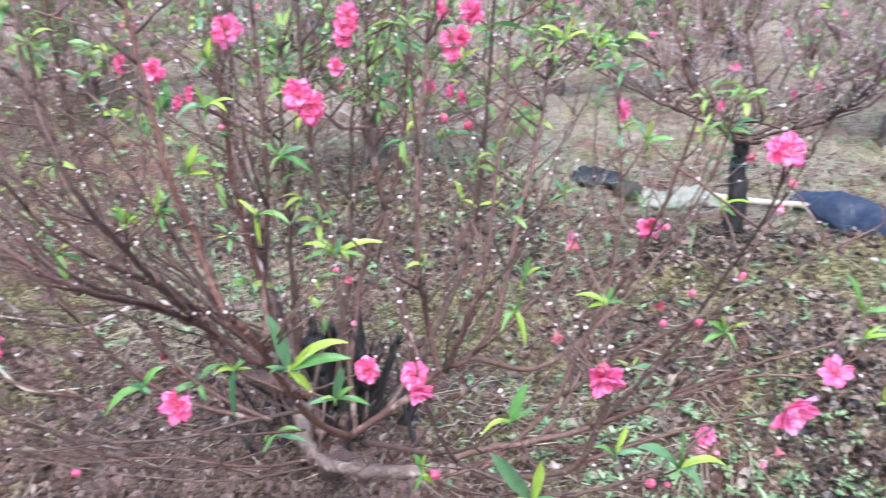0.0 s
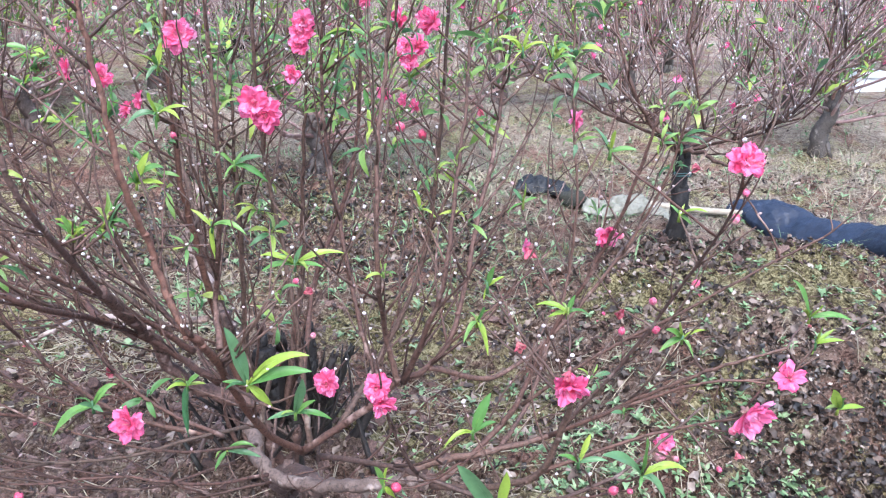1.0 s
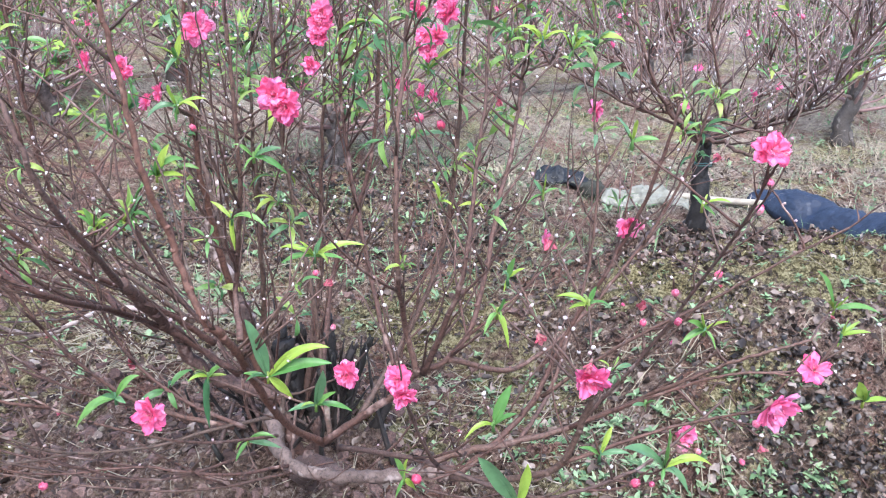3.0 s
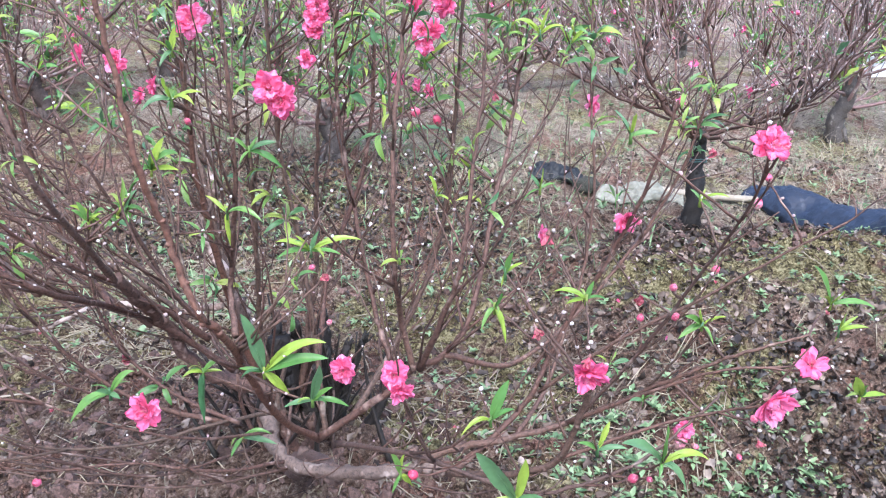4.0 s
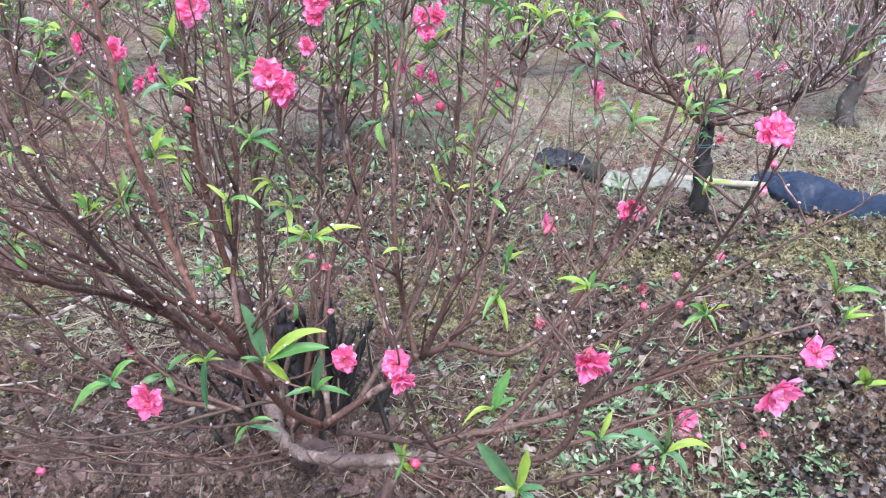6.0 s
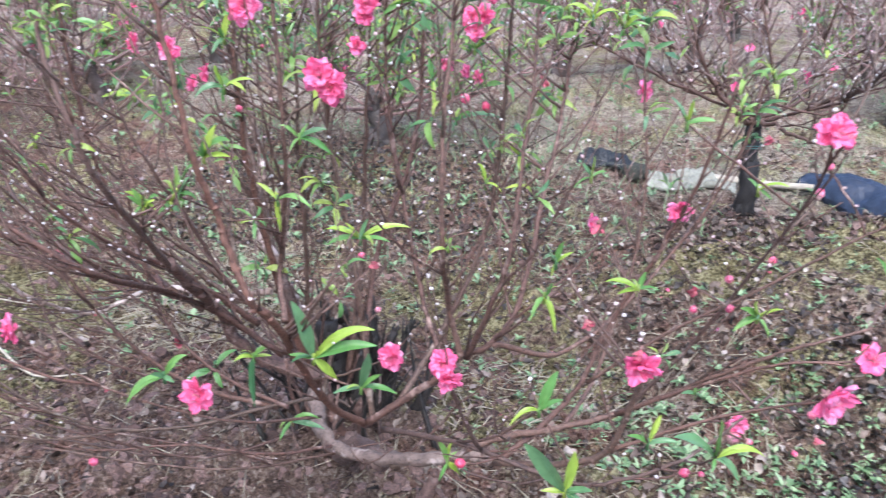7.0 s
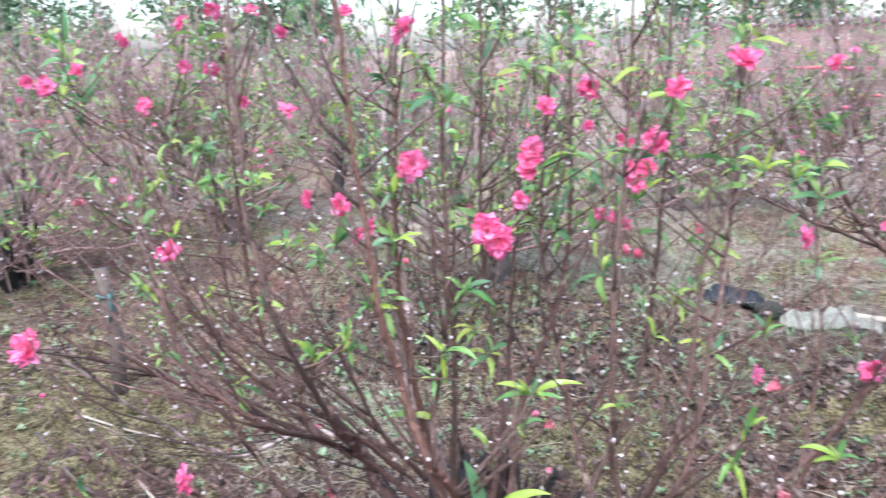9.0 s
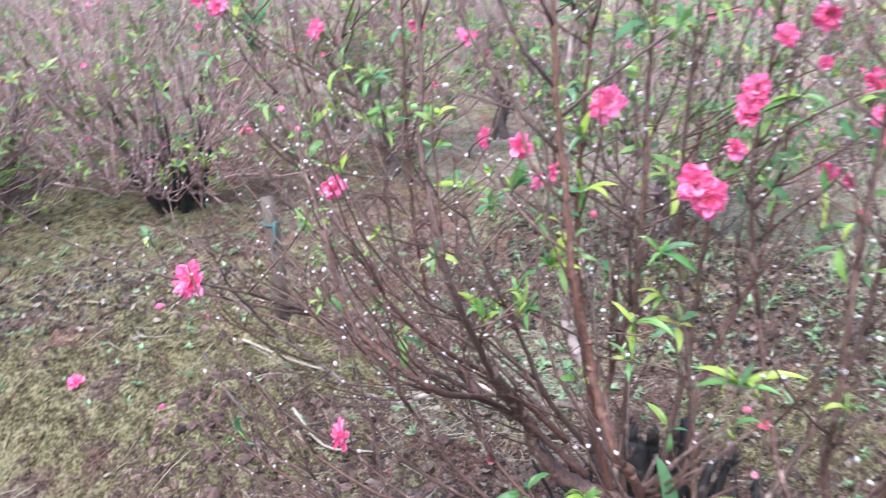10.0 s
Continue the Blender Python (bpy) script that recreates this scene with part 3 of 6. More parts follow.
def hero_tuft(base, *leaves):
    """A tuft whose leaves each have their own way, breadth, tone and arch."""
    p = Vector(base)
    spring(p, rnd, rnd.choice((0, 0, 0.05)))
    stem = Shape().tube([Vector((0, 0, -0.010)), Vector((0, 0, 0.0)), Vector((0, 0, 0.008))], 0.0026, 0.0018, 5)
    t = place_part("leaf_tuft", stem.mesh("leaf_tuft", LEAF), Matrix.Translation(p), 1.0)
    for dx, dy, dz, breadth, tone, arch in leaves:
        tip = Vector((dx, dy, dz))
        long = tip.length
        bow = tip * 0.5 + Vector((rnd.uniform(-0.04, 0.04), -0.05, 0.9)) * arch * long * 1.35
        up = (TO_CAMERA * 0.5 + Vector((rnd.uniform(-0.6, 0.6), rnd.uniform(-0.2, 0.2), 0.55))).normalized()
        s = Shape()
        steps = 11
        for i in range(steps + 1):
            u = i / steps
            c = bow * 2 * u * (1 - u) + tip * u * u
            way = (bow * (2 - 4 * u) + tip * 2 * u).normalized()
            side = way.cross(up).normalized()
            lift = side.cross(way).normalized()
            w = breadth * long * 0.40 * max(0.05, math.sin(math.pi * min(1.0, 0.02 + 0.97 * u ** 0.85)) ** 0.85)
            wave = 0.10 * w * math.sin(u * 11 + dx * 90)
            for k in (-1, -0.5, 0, 0.5, 1):
                s.v.append(c + side * w * k + lift * (abs(k) * w * 0.38 + wave * k))
        for i in range(steps):
            for k in range(4):
                q = i * 5 + k
                s.f.append((q, q + 1, q + 6, q + 5))
        s.tube([Vector((0, 0, 0)), bow * 0.5 + tip * 0.05 - up * 0.0006, bow * 0.5 + tip * 0.25 - up * 0.0006], 0.0011, 0.0006, 4)
        part("leaf", s, LEAF_TONES[tone], t)
    for k in range(rnd.randint(1, 3)):
        leaf = part("leaf", rnd.choice(LEAVES), None, t)
        length = max(q[0] ** 2 + q[1] ** 2 + q[2] ** 2 for q in leaves) ** 0.5 * rnd.uniform(0.25, 0.5)
        leaf.matrix_basis = Matrix.Rotation(rnd.uniform(0, 6.28), 4, "Z") @ Matrix.Translation((0, length * 0.09, 0.003)) @ Matrix.Rotation(radians(rnd.uniform(20, 80)), 4, "X") @ Matrix.Rotation(rnd.uniform(-0.8, 0.8), 4, "Y") @ Matrix.Scale(length, 4)


# the old stool of the tree: a short gnarled trunk with rotten stubs
def gnarled(name, kind, r0, r1, pts, seed, crags=1.0):
    rng = random.Random(seed)
    line = smooth_line(pts, 7)
    s = Shape().tube([ORIGIN @ p for p in line], r0, r1, 15, 0.16 * crags, rng)
    for k in range(int(len(line) * 1.6 * crags)):
        i = rng.randrange(len(line))
        r = r0 + (r1 - r0) * i / len(line)
        q = rng.uniform(0, 6.28)
        m = Matrix.Translation(ORIGIN @ (line[i] + Vector((math.cos(q), math.sin(q), 0)) * r * rng.uniform(0.5, 0.95))) @ turn_to((rng.uniform(-0.5, 0.5), rng.uniform(-0.5, 0.5), 1), q)
        s.ball(m, r * rng.uniform(0.22, 0.5), 4, 7, rng.uniform(1.2, 2.4), rng, 0.38)
    part(name, s, wood(kind), near_tree)


gnarled("trunk", "dead", 0.050, 0.026, ((-0.31, 1.62, -0.03), (-0.32, 1.61, 0.10), (-0.335, 1.61, 0.22), (-0.35, 1.62, 0.32)), 1, 1.2)
gnarled("trunk_fork", "dead", 0.026, 0.011, ((-0.30, 1.62, 0.06), (-0.26, 1.62, 0.18), (-0.245, 1.64, 0.28), (-0.25, 1.66, 0.37)), 17, 1.0)
gnarled("trunk_fork", "old", 0.026, 0.012, ((-0.34, 1.61, 0.10), (-0.39, 1.60, 0.22), (-0.42, 1.60, 0.33), (-0.43, 1.61, 0.42)), 18, 1.0)
gnarled("root", "old", 0.032, 0.018, ((-0.30, 1.50, 0.03), (-0.27, 1.40, 0.13), (-0.22, 1.30, 0.21), (-0.17, 1.20, 0.26)), 2)
def broken_stub(a, b, r, seed, kind="dead"):
    """A rotten, jagged stub of an old limb: flaking bark, knots and a splintered top."""
    rng = random.Random(seed)
    a, b = Vector(a), Vector(b)
    n = 14
    bow = Vector((rng.uniform(-1, 1), rng.uniform(-1, 1), 0)) * r * 2.2
    line = [a.lerp(b, i / n) + bow * math.sin(i / n * 3.1) + Vector((rng.uniform(-1, 1), rng.uniform(-1, 1), 0)) * r * 0.22 for i in range(n + 1)]
    s = Shape().tube([ORIGIN @ p for p in line], r * 1.35, r * 0.75, 12, 0.20, rng)
    way = (b - a).normalized()
    for k in range(7):
        q = math.tau * k / 7 + rng.uniform(-0.3, 0.3)
        foot = b + Vector((math.cos(q), math.sin(q), 0)) * r * 0.5
        lean = Vector((rng.uniform(-1, 1), rng.uniform(-1, 1), 0)) * r * 0.5
        s.tube([ORIGIN @ (foot - way * r), ORIGIN @ (foot + way * r * rng.uniform(0.2, 0.8)), ORIGIN @ (foot + lean + way * r * rng.uniform(0.7, 1.7))], r * 0.42, r * 0.12, 5, 0.2, rng)
    for k in range(9):
        p = line[rng.randint(1, n - 1)]
        q = rng.uniform(0, 6)
        out = Vector((math.cos(q), math.sin(q), rng.uniform(-0.2, 0.8)))
        if k < 5:
            s.ball(ORIGIN @ Matrix.Translation(p + out * r * 0.7), r * rng.uniform(0.3, 0.6), 4, 7, 1.2, rng, 0.35)
        else:
            s.tube([ORIGIN @ p, ORIGIN @ (p + out * r * 1.6), ORIGIN @ (p + out * r * rng.uniform(2, 3.4) + way * r)], r * 0.35, r * 0.12, 5, 0.15, rng)
    part("stub", s, wood(kind), near_tree)


broken_stub((-0.27, 1.58, 0.05), (-0.24, 1.60, 0.28), 0.019, 3)
broken_stub((-0.10, 1.30, 0.03), (-0.07, 1.24, 0.20), 0.014, 4, "old")
broken_stub((-0.33, 1.60, 0.08), (-0.31, 1.64, 0.33), 0.015, 5)
broken_stub((-0.38, 1.62, 0.04), (-0.42, 1.66, 0.29), 0.013, 11, "old")
broken_stub((-0.30, 1.63, 0.04), (-0.27, 1.70, 0.31), 0.012, 12, "")
broken_stub((-0.22, 1.62, 0.04), (-0.15, 1.66, 0.30), 0.010, 13)
broken_stub((-0.34, 1.63, 0.04), (-0.36, 1.68, 0.34), 0.010, 14, "")
broken_stub((-0.18, 1.62, 0.03), (-0.10, 1.67, 0.24), 0.012, 15)
broken_stub((-0.36, 1.58, 0.05), (-0.38, 1.60, 0.26), 0.016, 6, "old")
broken_stub((-0.24, 1.60, 0.05), (-0.19, 1.64, 0.29), 0.012, 7)
broken_stub((-0.22, 1.55, 0.05), (-0.20, 1.58, 0.23), 0.012, 8)
broken_stub((-0.30, 1.52, 0.06), (-0.33, 1.50, 0.22), 0.013, 9, "old")
broken_stub((-0.26, 1.48, 0.05), (-0.25, 1.45, 0.21), 0.012, 10, "")

rng = random.Random(88)
for k in range(34):
    foot = Vector((-0.30 + rng.gauss(0, 0.10), 1.56 + rng.gauss(0, 0.06), 0.06))
    lean = Vector((rng.gauss(0, 0.35), rng.gauss(0, 0.30), 1.0)).normalized()
    tip = foot + lean * rng.uniform(0.14, 0.36)
    bend = foot.lerp(tip, 0.5) + Vector((rng.uniform(-1, 1), rng.uniform(-1, 1), 0)) * 0.025
    s = Shape().tube([ORIGIN @ q for q in smooth_line([foot, bend, tip], 4)], rng.uniform(0.004, 0.009), rng.uniform(0.0015, 0.004), 6, 0.2, rng)
    part("dead_stem", s, DEAD_BARK if k % 3 else OLD_BARK, near_tree)

limb(0.008, 0.0032, 'red', (-0.206, 1.240, 0.314), (-0.250, 1.120, 0.442), (-0.262, 0.980, 0.619), (-0.266, 0.900, 0.717), (-0.285, 0.870, 0.765), (-0.306, 0.880, 0.820), (-0.318, 0.880, 0.871), (-0.331, 0.860, 0.946), (-0.339, 0.860, 1.009), (-0.348, 0.860, 1.075), (-0.356, 0.860, 1.159), (-0.370, 0.860, 1.382))
limb(0.0088, 0.003, '', (-0.206, 1.240, 0.314), (-0.081, 1.200, 0.435), (-0.028, 1.180, 0.503), (0.024, 1.170, 0.539), (0.070, 1.200, 0.603), (0.102, 1.270, 0.751), (0.139, 1.380, 0.891), (0.153, 1.420, 1.051), (0.154, 1.440, 1.205), (0.155, 1.458, 1.427))
limb(0.0066, 0.0026, '', (-0.028, 1.180, 0.503), (-0.048, 1.180, 0.600), (-0.056, 1.100, 0.728), (-0.059, 1.100, 0.853), (-0.057, 1.120, 0.956), (-0.048, 1.140, 1.048), (-0.044, 1.160, 1.173), (-0.040, 1.182, 1.395))
limb(0.0068, 0.0026, '', (-0.333, 1.200, 0.551), (-0.360, 1.300, 0.599), (-0.333, 1.250, 0.728), (-0.314, 1.210, 0.839), (-0.311, 1.200, 0.975), (-0.314, 1.200, 1.096), (-0.310, 1.200, 1.209), (-0.304, 1.200, 1.433))
limb(0.0225, 0.0115, 'old', (-0.335, 1.520, 0.232), (-0.416, 1.500, 0.269), (-0.494, 1.470, 0.331), (-0.530, 1.420, 0.452), (-0.530, 1.310, 0.557), (-0.523, 1.200, 0.653))
limb(0.0078, 0.0024, 'old', (-0.528, 1.240, 0.619), (-0.523, 1.200, 0.653), (-0.492, 1.000, 0.829), (-0.484, 0.930, 0.899), (-0.489, 0.900, 0.977), (-0.505, 0.900, 1.059), (-0.503, 0.900, 1.153), (-0.502, 0.900, 1.377))
limb(0.009, 0.0028, '', (-0.417, 1.470, 0.319), (-0.520, 1.420, 0.439), (-0.565, 1.280, 0.560), (-0.527, 1.020, 0.710), (-0.553, 0.940, 0.780), (-0.612, 0.920, 0.849), (-0.641, 0.920, 0.955))
limb(0.0068, 0.0026, '', (-0.484, 1.420, 0.466), (-0.595, 1.420, 0.562), (-0.704, 1.420, 0.631), (-0.772, 1.420, 0.732), (-0.797, 1.420, 0.870), (-0.780, 1.400, 1.030))
limb(0.0175, 0.012, 'lichen', (-0.336, 1.400, 0.275), (-0.306, 1.300, 0.264), (-0.263, 1.250, 0.249), (-0.204, 1.220, 0.254), (-0.113, 1.150, 0.307), (-0.052, 1.120, 0.335), (0.002, 1.100, 0.364), (0.035, 1.080, 0.363))
limb(0.012, 0.0028, '', (-0.013, 1.100, 0.370), (0.044, 1.100, 0.399), (0.137, 1.100, 0.422), (0.233, 1.120, 0.440), (0.317, 1.100, 0.499), (0.385, 1.050, 0.575), (0.452, 1.020, 0.633), (0.543, 1.000, 0.679))
limb(0.01, 0.003, '', (0.044, 1.080, 0.369), (0.120, 1.120, 0.421), (0.175, 1.140, 0.487), (0.225, 1.160, 0.606), (0.283, 1.120, 0.764), (0.315, 1.080, 0.902), (0.327, 1.060, 1.002))
limb(0.009, 0.006, '', (0.035, 1.080, 0.363), (0.128, 1.000, 0.428), (0.192, 0.960, 0.487), (0.216, 0.940, 0.589), (0.217, 0.920, 0.639))
limb(0.0066, 0.0026, '', (-0.058, 1.250, 0.442), (-0.098, 1.320, 0.526), (-0.132, 1.370, 0.664), (-0.165, 1.420, 0.833), (-0.176, 1.420, 0.985), (-0.162, 1.400, 1.162), (-0.150, 1.384, 1.385))
limb(0.0072, 0.0026, '', (-0.198, 1.300, 0.272), (-0.214, 1.330, 0.420), (-0.224, 1.340, 0.537), (-0.249, 1.370, 0.684), (-0.266, 1.370, 0.792), (-0.274, 1.350, 0.908), (-0.272, 1.320, 1.034), (-0.266, 1.300, 1.179), (-0.261, 1.281, 1.402))
limb(0.0085, 0.0028, '', (0.024, 1.170, 0.539), (0.147, 1.250, 0.475), (0.268, 1.330, 0.528), (0.391, 1.380, 0.672), (0.448, 1.360, 0.822), (0.470, 1.340, 0.967))
limb(0.005, 0.0018, '', (-0.300, 1.300, 0.330), (-0.379, 1.200, 0.372), (-0.481, 1.120, 0.386), (-0.586, 1.050, 0.425), (-0.654, 1.000, 0.491), (-0.732, 0.980, 0.572))
limb(0.0045, 0.0016, '', (-0.268, 1.250, 0.253), (-0.372, 1.150, 0.306), (-0.496, 1.100, 0.360), (-0.629, 1.050, 0.380), (-0.721, 1.000, 0.449))
limb(0.013, 0.0042, 'old', (-0.353, 1.550, 0.227), (-0.423, 1.620, 0.362), (-0.465, 1.660, 0.478), (-0.495, 1.660, 0.660), (-0.521, 1.680, 0.780), (-0.533, 1.700, 0.932), (-0.509, 1.720, 1.143), (-0.494, 1.733, 1.365))
limb(0.008, 0.0028, '', (-0.565, 1.280, 0.560), (-0.653, 1.400, 0.558), (-0.735, 1.500, 0.586), (-0.764, 1.480, 0.758), (-0.768, 1.460, 0.944), (-0.765, 1.450, 1.118), (-0.762, 1.442, 1.342))
limb(0.0085, 0.0028, '', (-0.546, 1.000, 0.728), (-0.688, 1.200, 0.660), (-0.956, 1.500, 0.666), (-0.992, 1.500, 0.847), (-0.989, 1.500, 1.033))
limb(0.008, 0.0024, '', (-0.165, 1.180, 0.348), (-0.030, 1.020, 0.447), (0.089, 0.950, 0.452), (0.164, 0.900, 0.474), (0.265, 0.880, 0.531), (0.334, 0.900, 0.573), (0.395, 0.920, 0.624))
limb(0.0085, 0.003, '', (-0.159, 1.400, 0.250), (-0.069, 1.500, 0.378), (0.012, 1.550, 0.569), (0.040, 1.550, 0.803), (0.050, 1.550, 1.012), (0.050, 1.550, 1.172), (0.049, 1.550, 1.396))
limb(0.008, 0.003, '', (-0.241, 1.500, 0.318), (-0.223, 1.600, 0.503), (-0.150, 1.650, 0.709), (-0.124, 1.650, 0.927), (-0.128, 1.650, 1.124), (-0.131, 1.650, 1.348))
limb(0.0135, 0.0034, 'red', (-0.326, 1.550, 0.076), (-0.378, 1.520, 0.265), (-0.409, 1.480, 0.457), (-0.427, 1.450, 0.625), (-0.438, 1.420, 0.755), (-0.438, 1.400, 0.892), (-0.431, 1.380, 1.037), (-0.417, 1.360, 1.186))
limb(0.0185, 0.0115, 'pale', (-0.318, 1.580, 0.054), (-0.368, 1.600, 0.214), (-0.418, 1.620, 0.353), (-0.473, 1.640, 0.487), (-0.506, 1.640, 0.568), (-0.485, 1.660, 0.645), (-0.486, 1.680, 0.692))
limb(0.0135, 0.0045, 'pale', (-0.482, 1.660, 0.645), (-0.486, 1.680, 0.692), (-0.498, 1.680, 0.784), (-0.515, 1.660, 0.901), (-0.516, 1.640, 1.033), (-0.503, 1.620, 1.176))
limb(0.011, 0.0035, '', (-0.310, 1.580, 0.071), (-0.280, 1.620, 0.327), (-0.261, 1.640, 0.463), (-0.251, 1.640, 0.629), (-0.241, 1.620, 0.789), (-0.226, 1.600, 0.970))
limb(0.01, 0.0032, '', (-0.326, 1.550, 0.084), (-0.357, 1.500, 0.365), (-0.348, 1.460, 0.521), (-0.337, 1.420, 0.710), (-0.334, 1.400, 0.850), (-0.325, 1.380, 1.008))
limb(0.0085, 0.0026, '', (-0.447, 1.420, 0.422), (-0.494, 1.360, 0.506), (-0.547, 1.280, 0.606), (-0.592, 1.200, 0.676), (-0.629, 1.100, 0.780), (-0.666, 1.050, 0.879))
limb(0.0075, 0.0024, '', (-0.395, 1.400, 0.422), (-0.451, 1.300, 0.563), (-0.496, 1.250, 0.709), (-0.533, 1.200, 0.829), (-0.567, 1.180, 0.938))
limb(0.0036, 0.0014, '', (-0.296, 1.270, 0.305), (-0.385, 1.120, 0.397), (-0.477, 1.020, 0.491), (-0.567, 0.970, 0.572), (-0.630, 0.950, 0.639))
limb(0.0036, 0.0014, '', (-0.267, 1.240, 0.243), (-0.407, 1.100, 0.312), (-0.536, 1.020, 0.384), (-0.670, 0.980, 0.440))
limb(0.0034, 0.0014, '', (-0.336, 1.250, 0.280), (-0.470, 1.120, 0.318), (-0.587, 1.060, 0.393), (-0.660, 1.020, 0.467))
limb(0.0058, 0.002, '', (-0.365, 1.220, 0.358), (-0.497, 1.160, 0.444), (-0.586, 1.120, 0.559), (-0.637, 1.100, 0.668), (-0.664, 1.080, 0.777))
limb(0.005, 0.0018, '', (-0.345, 1.220, 0.359), (-0.453, 1.200, 0.436), (-0.538, 1.200, 0.536), (-0.567, 1.200, 0.662), (-0.575, 1.200, 0.790))
limb(0.0058, 0.002, '', (0.238, 1.100, 0.454), (0.318, 1.050, 0.618), (0.366, 0.980, 0.782), (0.378, 0.900, 0.900), (0.367, 0.835, 0.990))
limb(0.0055, 0.002, '', (0.184, 1.140, 0.487), (0.296, 1.100, 0.609), (0.411, 1.060, 0.710), (0.502, 1.020, 0.802), (0.561, 1.000, 0.852))
limb(0.005, 0.002, '', (0.229, 1.100, 0.454), (0.352, 1.000, 0.591), (0.424, 0.950, 0.651), (0.513, 0.925, 0.664))
limb(0.005, 0.002, '', (0.192, 0.960, 0.487), (0.297, 0.930, 0.560), (0.375, 0.900, 0.610), (0.425, 0.850, 0.658))
limb(0.0065, 0.0022, '', (-0.625, 1.450, 0.467), (-0.761, 1.360, 0.577), (-0.858, 1.250, 0.683), (-0.922, 1.150, 0.755), (-0.965, 1.085, 0.791))
limb(0.0078, 0.0034, 'pale', (-0.422, 1.450, 0.482), (-0.545, 1.500, 0.439), (-0.672, 1.500, 0.458), (-0.747, 1.450, 0.442), (-0.809, 1.450, 0.417), (-0.844, 1.420, 0.439), (-0.896, 1.380, 0.491), (-0.914, 1.330, 0.549), (-0.945, 1.270, 0.618), (-0.945, 1.200, 0.691), (-0.966, 1.150, 0.749))
limb(0.007, 0.0024, '', (0.146, 1.100, 0.422), (0.204, 1.200, 0.449), (0.236, 1.250, 0.512), (0.274, 1.300, 0.636), (0.283, 1.320, 0.789), (0.264, 1.340, 0.962), (0.256, 1.360, 1.131))
limb(0.007, 0.0024, '', (-0.016, 1.160, 0.515), (0.019, 1.120, 0.633), (0.046, 1.100, 0.740), (0.055, 1.120, 0.849), (0.068, 1.150, 0.969), (0.073, 1.180, 1.093))
limb(0.0052, 0.0016, '', (-0.533, 1.350, 0.484), (-0.688, 1.350, 0.633), (-0.816, 1.350, 0.780), (-0.932, 1.380, 0.922), (-1.017, 1.400, 1.100), (-1.055, 1.420, 1.207))
limb(0.0046, 0.0014, '', (-0.620, 1.400, 0.506), (-0.788, 1.400, 0.655), (-0.949, 1.420, 0.767), (-1.094, 1.450, 0.920), (-1.197, 1.500, 1.077))
limb(0.0042, 0.0014, '', (-0.710, 1.400, 0.550), (-0.909, 1.420, 0.631), (-1.086, 1.450, 0.745), (-1.266, 1.500, 0.827), (-1.379, 1.550, 0.935))
limb(0.0046, 0.0014, '', (-0.466, 1.300, 0.574), (-0.594, 1.300, 0.720), (-0.702, 1.300, 0.867), (-0.787, 1.320, 1.029), (-0.836, 1.350, 1.171))
limb(0.0040, 0.0012, '', (-0.712, 1.300, 0.585), (-0.891, 1.300, 0.624), (-1.060, 1.300, 0.658), (-1.186, 1.300, 0.689), (-1.272, 1.320, 0.766))
limb(0.0042, 0.0012, '', (-0.796, 1.450, 0.716), (-0.912, 1.500, 0.852), (-0.987, 1.520, 1.014), (-1.029, 1.550, 1.183))

open_flowers((
    (-0.243, 1.168, 0.982, 0.045), (-0.226, 1.168, 0.966, 0.046), (-0.375, 1.262, 1.066, 0.047), (-0.545, 1.249, 1.010, 0.035), (-0.494, 1.250, 1.002, 0.036), (-0.472, 1.280, 0.944, 0.030),
    (-0.448, 1.280, 0.960, 0.032), (-0.125, 0.994, 0.613, 0.037), (-0.046, 0.885, 0.673, 0.035), (-0.039, 0.875, 0.657, 0.032), (0.193, 0.841, 0.708, 0.044), (0.426, 0.844, 0.670, 0.052),
    (0.512, 0.920, 0.676, 0.045), (0.360, 0.825, 1.004, 0.037), (0.313, 1.574, 0.884, 0.043), (0.288, 1.120, 0.810, 0.039), (-0.385, 0.920, 0.589, 0.046), (-0.183, 1.280, 1.091, 0.035),
    (-0.187, 1.280, 1.072, 0.035), (-0.192, 1.280, 1.055, 0.030), (-0.032, 1.350, 1.093, 0.037), (0.021, 1.350, 1.090, 0.042), (-0.023, 1.326, 1.050, 0.033), (-0.001, 1.326, 1.054, 0.033),
), "ffflfllffddd*frdffffllff")
open_flowers((
    (-0.017, 1.323, 1.028, 0.028), (-0.201, 1.266, 1.009, 0.030), (-0.032, 1.703, 0.889, 0.031), (-0.007, 1.702, 0.879, 0.029), (0.359, 0.930, 0.564, 0.025), (-0.784, 1.208, 0.928, 0.040),
    (-0.971, 1.077, 0.799, 0.052), (-0.638, 0.935, 0.675, 0.039), (-0.650, 1.448, 1.141, 0.036), (-0.735, 1.443, 1.160, 0.028), (-0.735, 1.324, 1.223, 0.029), (-1.032, 1.611, 1.141, 0.036),
    (-1.197, 1.638, 1.214, 0.035), (-0.950, 1.141, 1.211, 0.021), (-0.929, 1.156, 1.203, 0.026), (-0.647, 1.300, 1.312, 0.033), (-0.710, 1.300, 1.320, 0.034), (-0.717, 1.200, 1.294, 0.023),
    (-0.745, 1.250, 1.229, 0.024), (-0.934, 1.400, 1.277, 0.031), (-0.592, 1.300, 1.281, 0.024), (-0.485, 1.300, 1.307, 0.024), (-0.402, 1.350, 1.281, 0.043), (-0.092, 1.498, 1.176, 0.043),
), "ffllfffl")
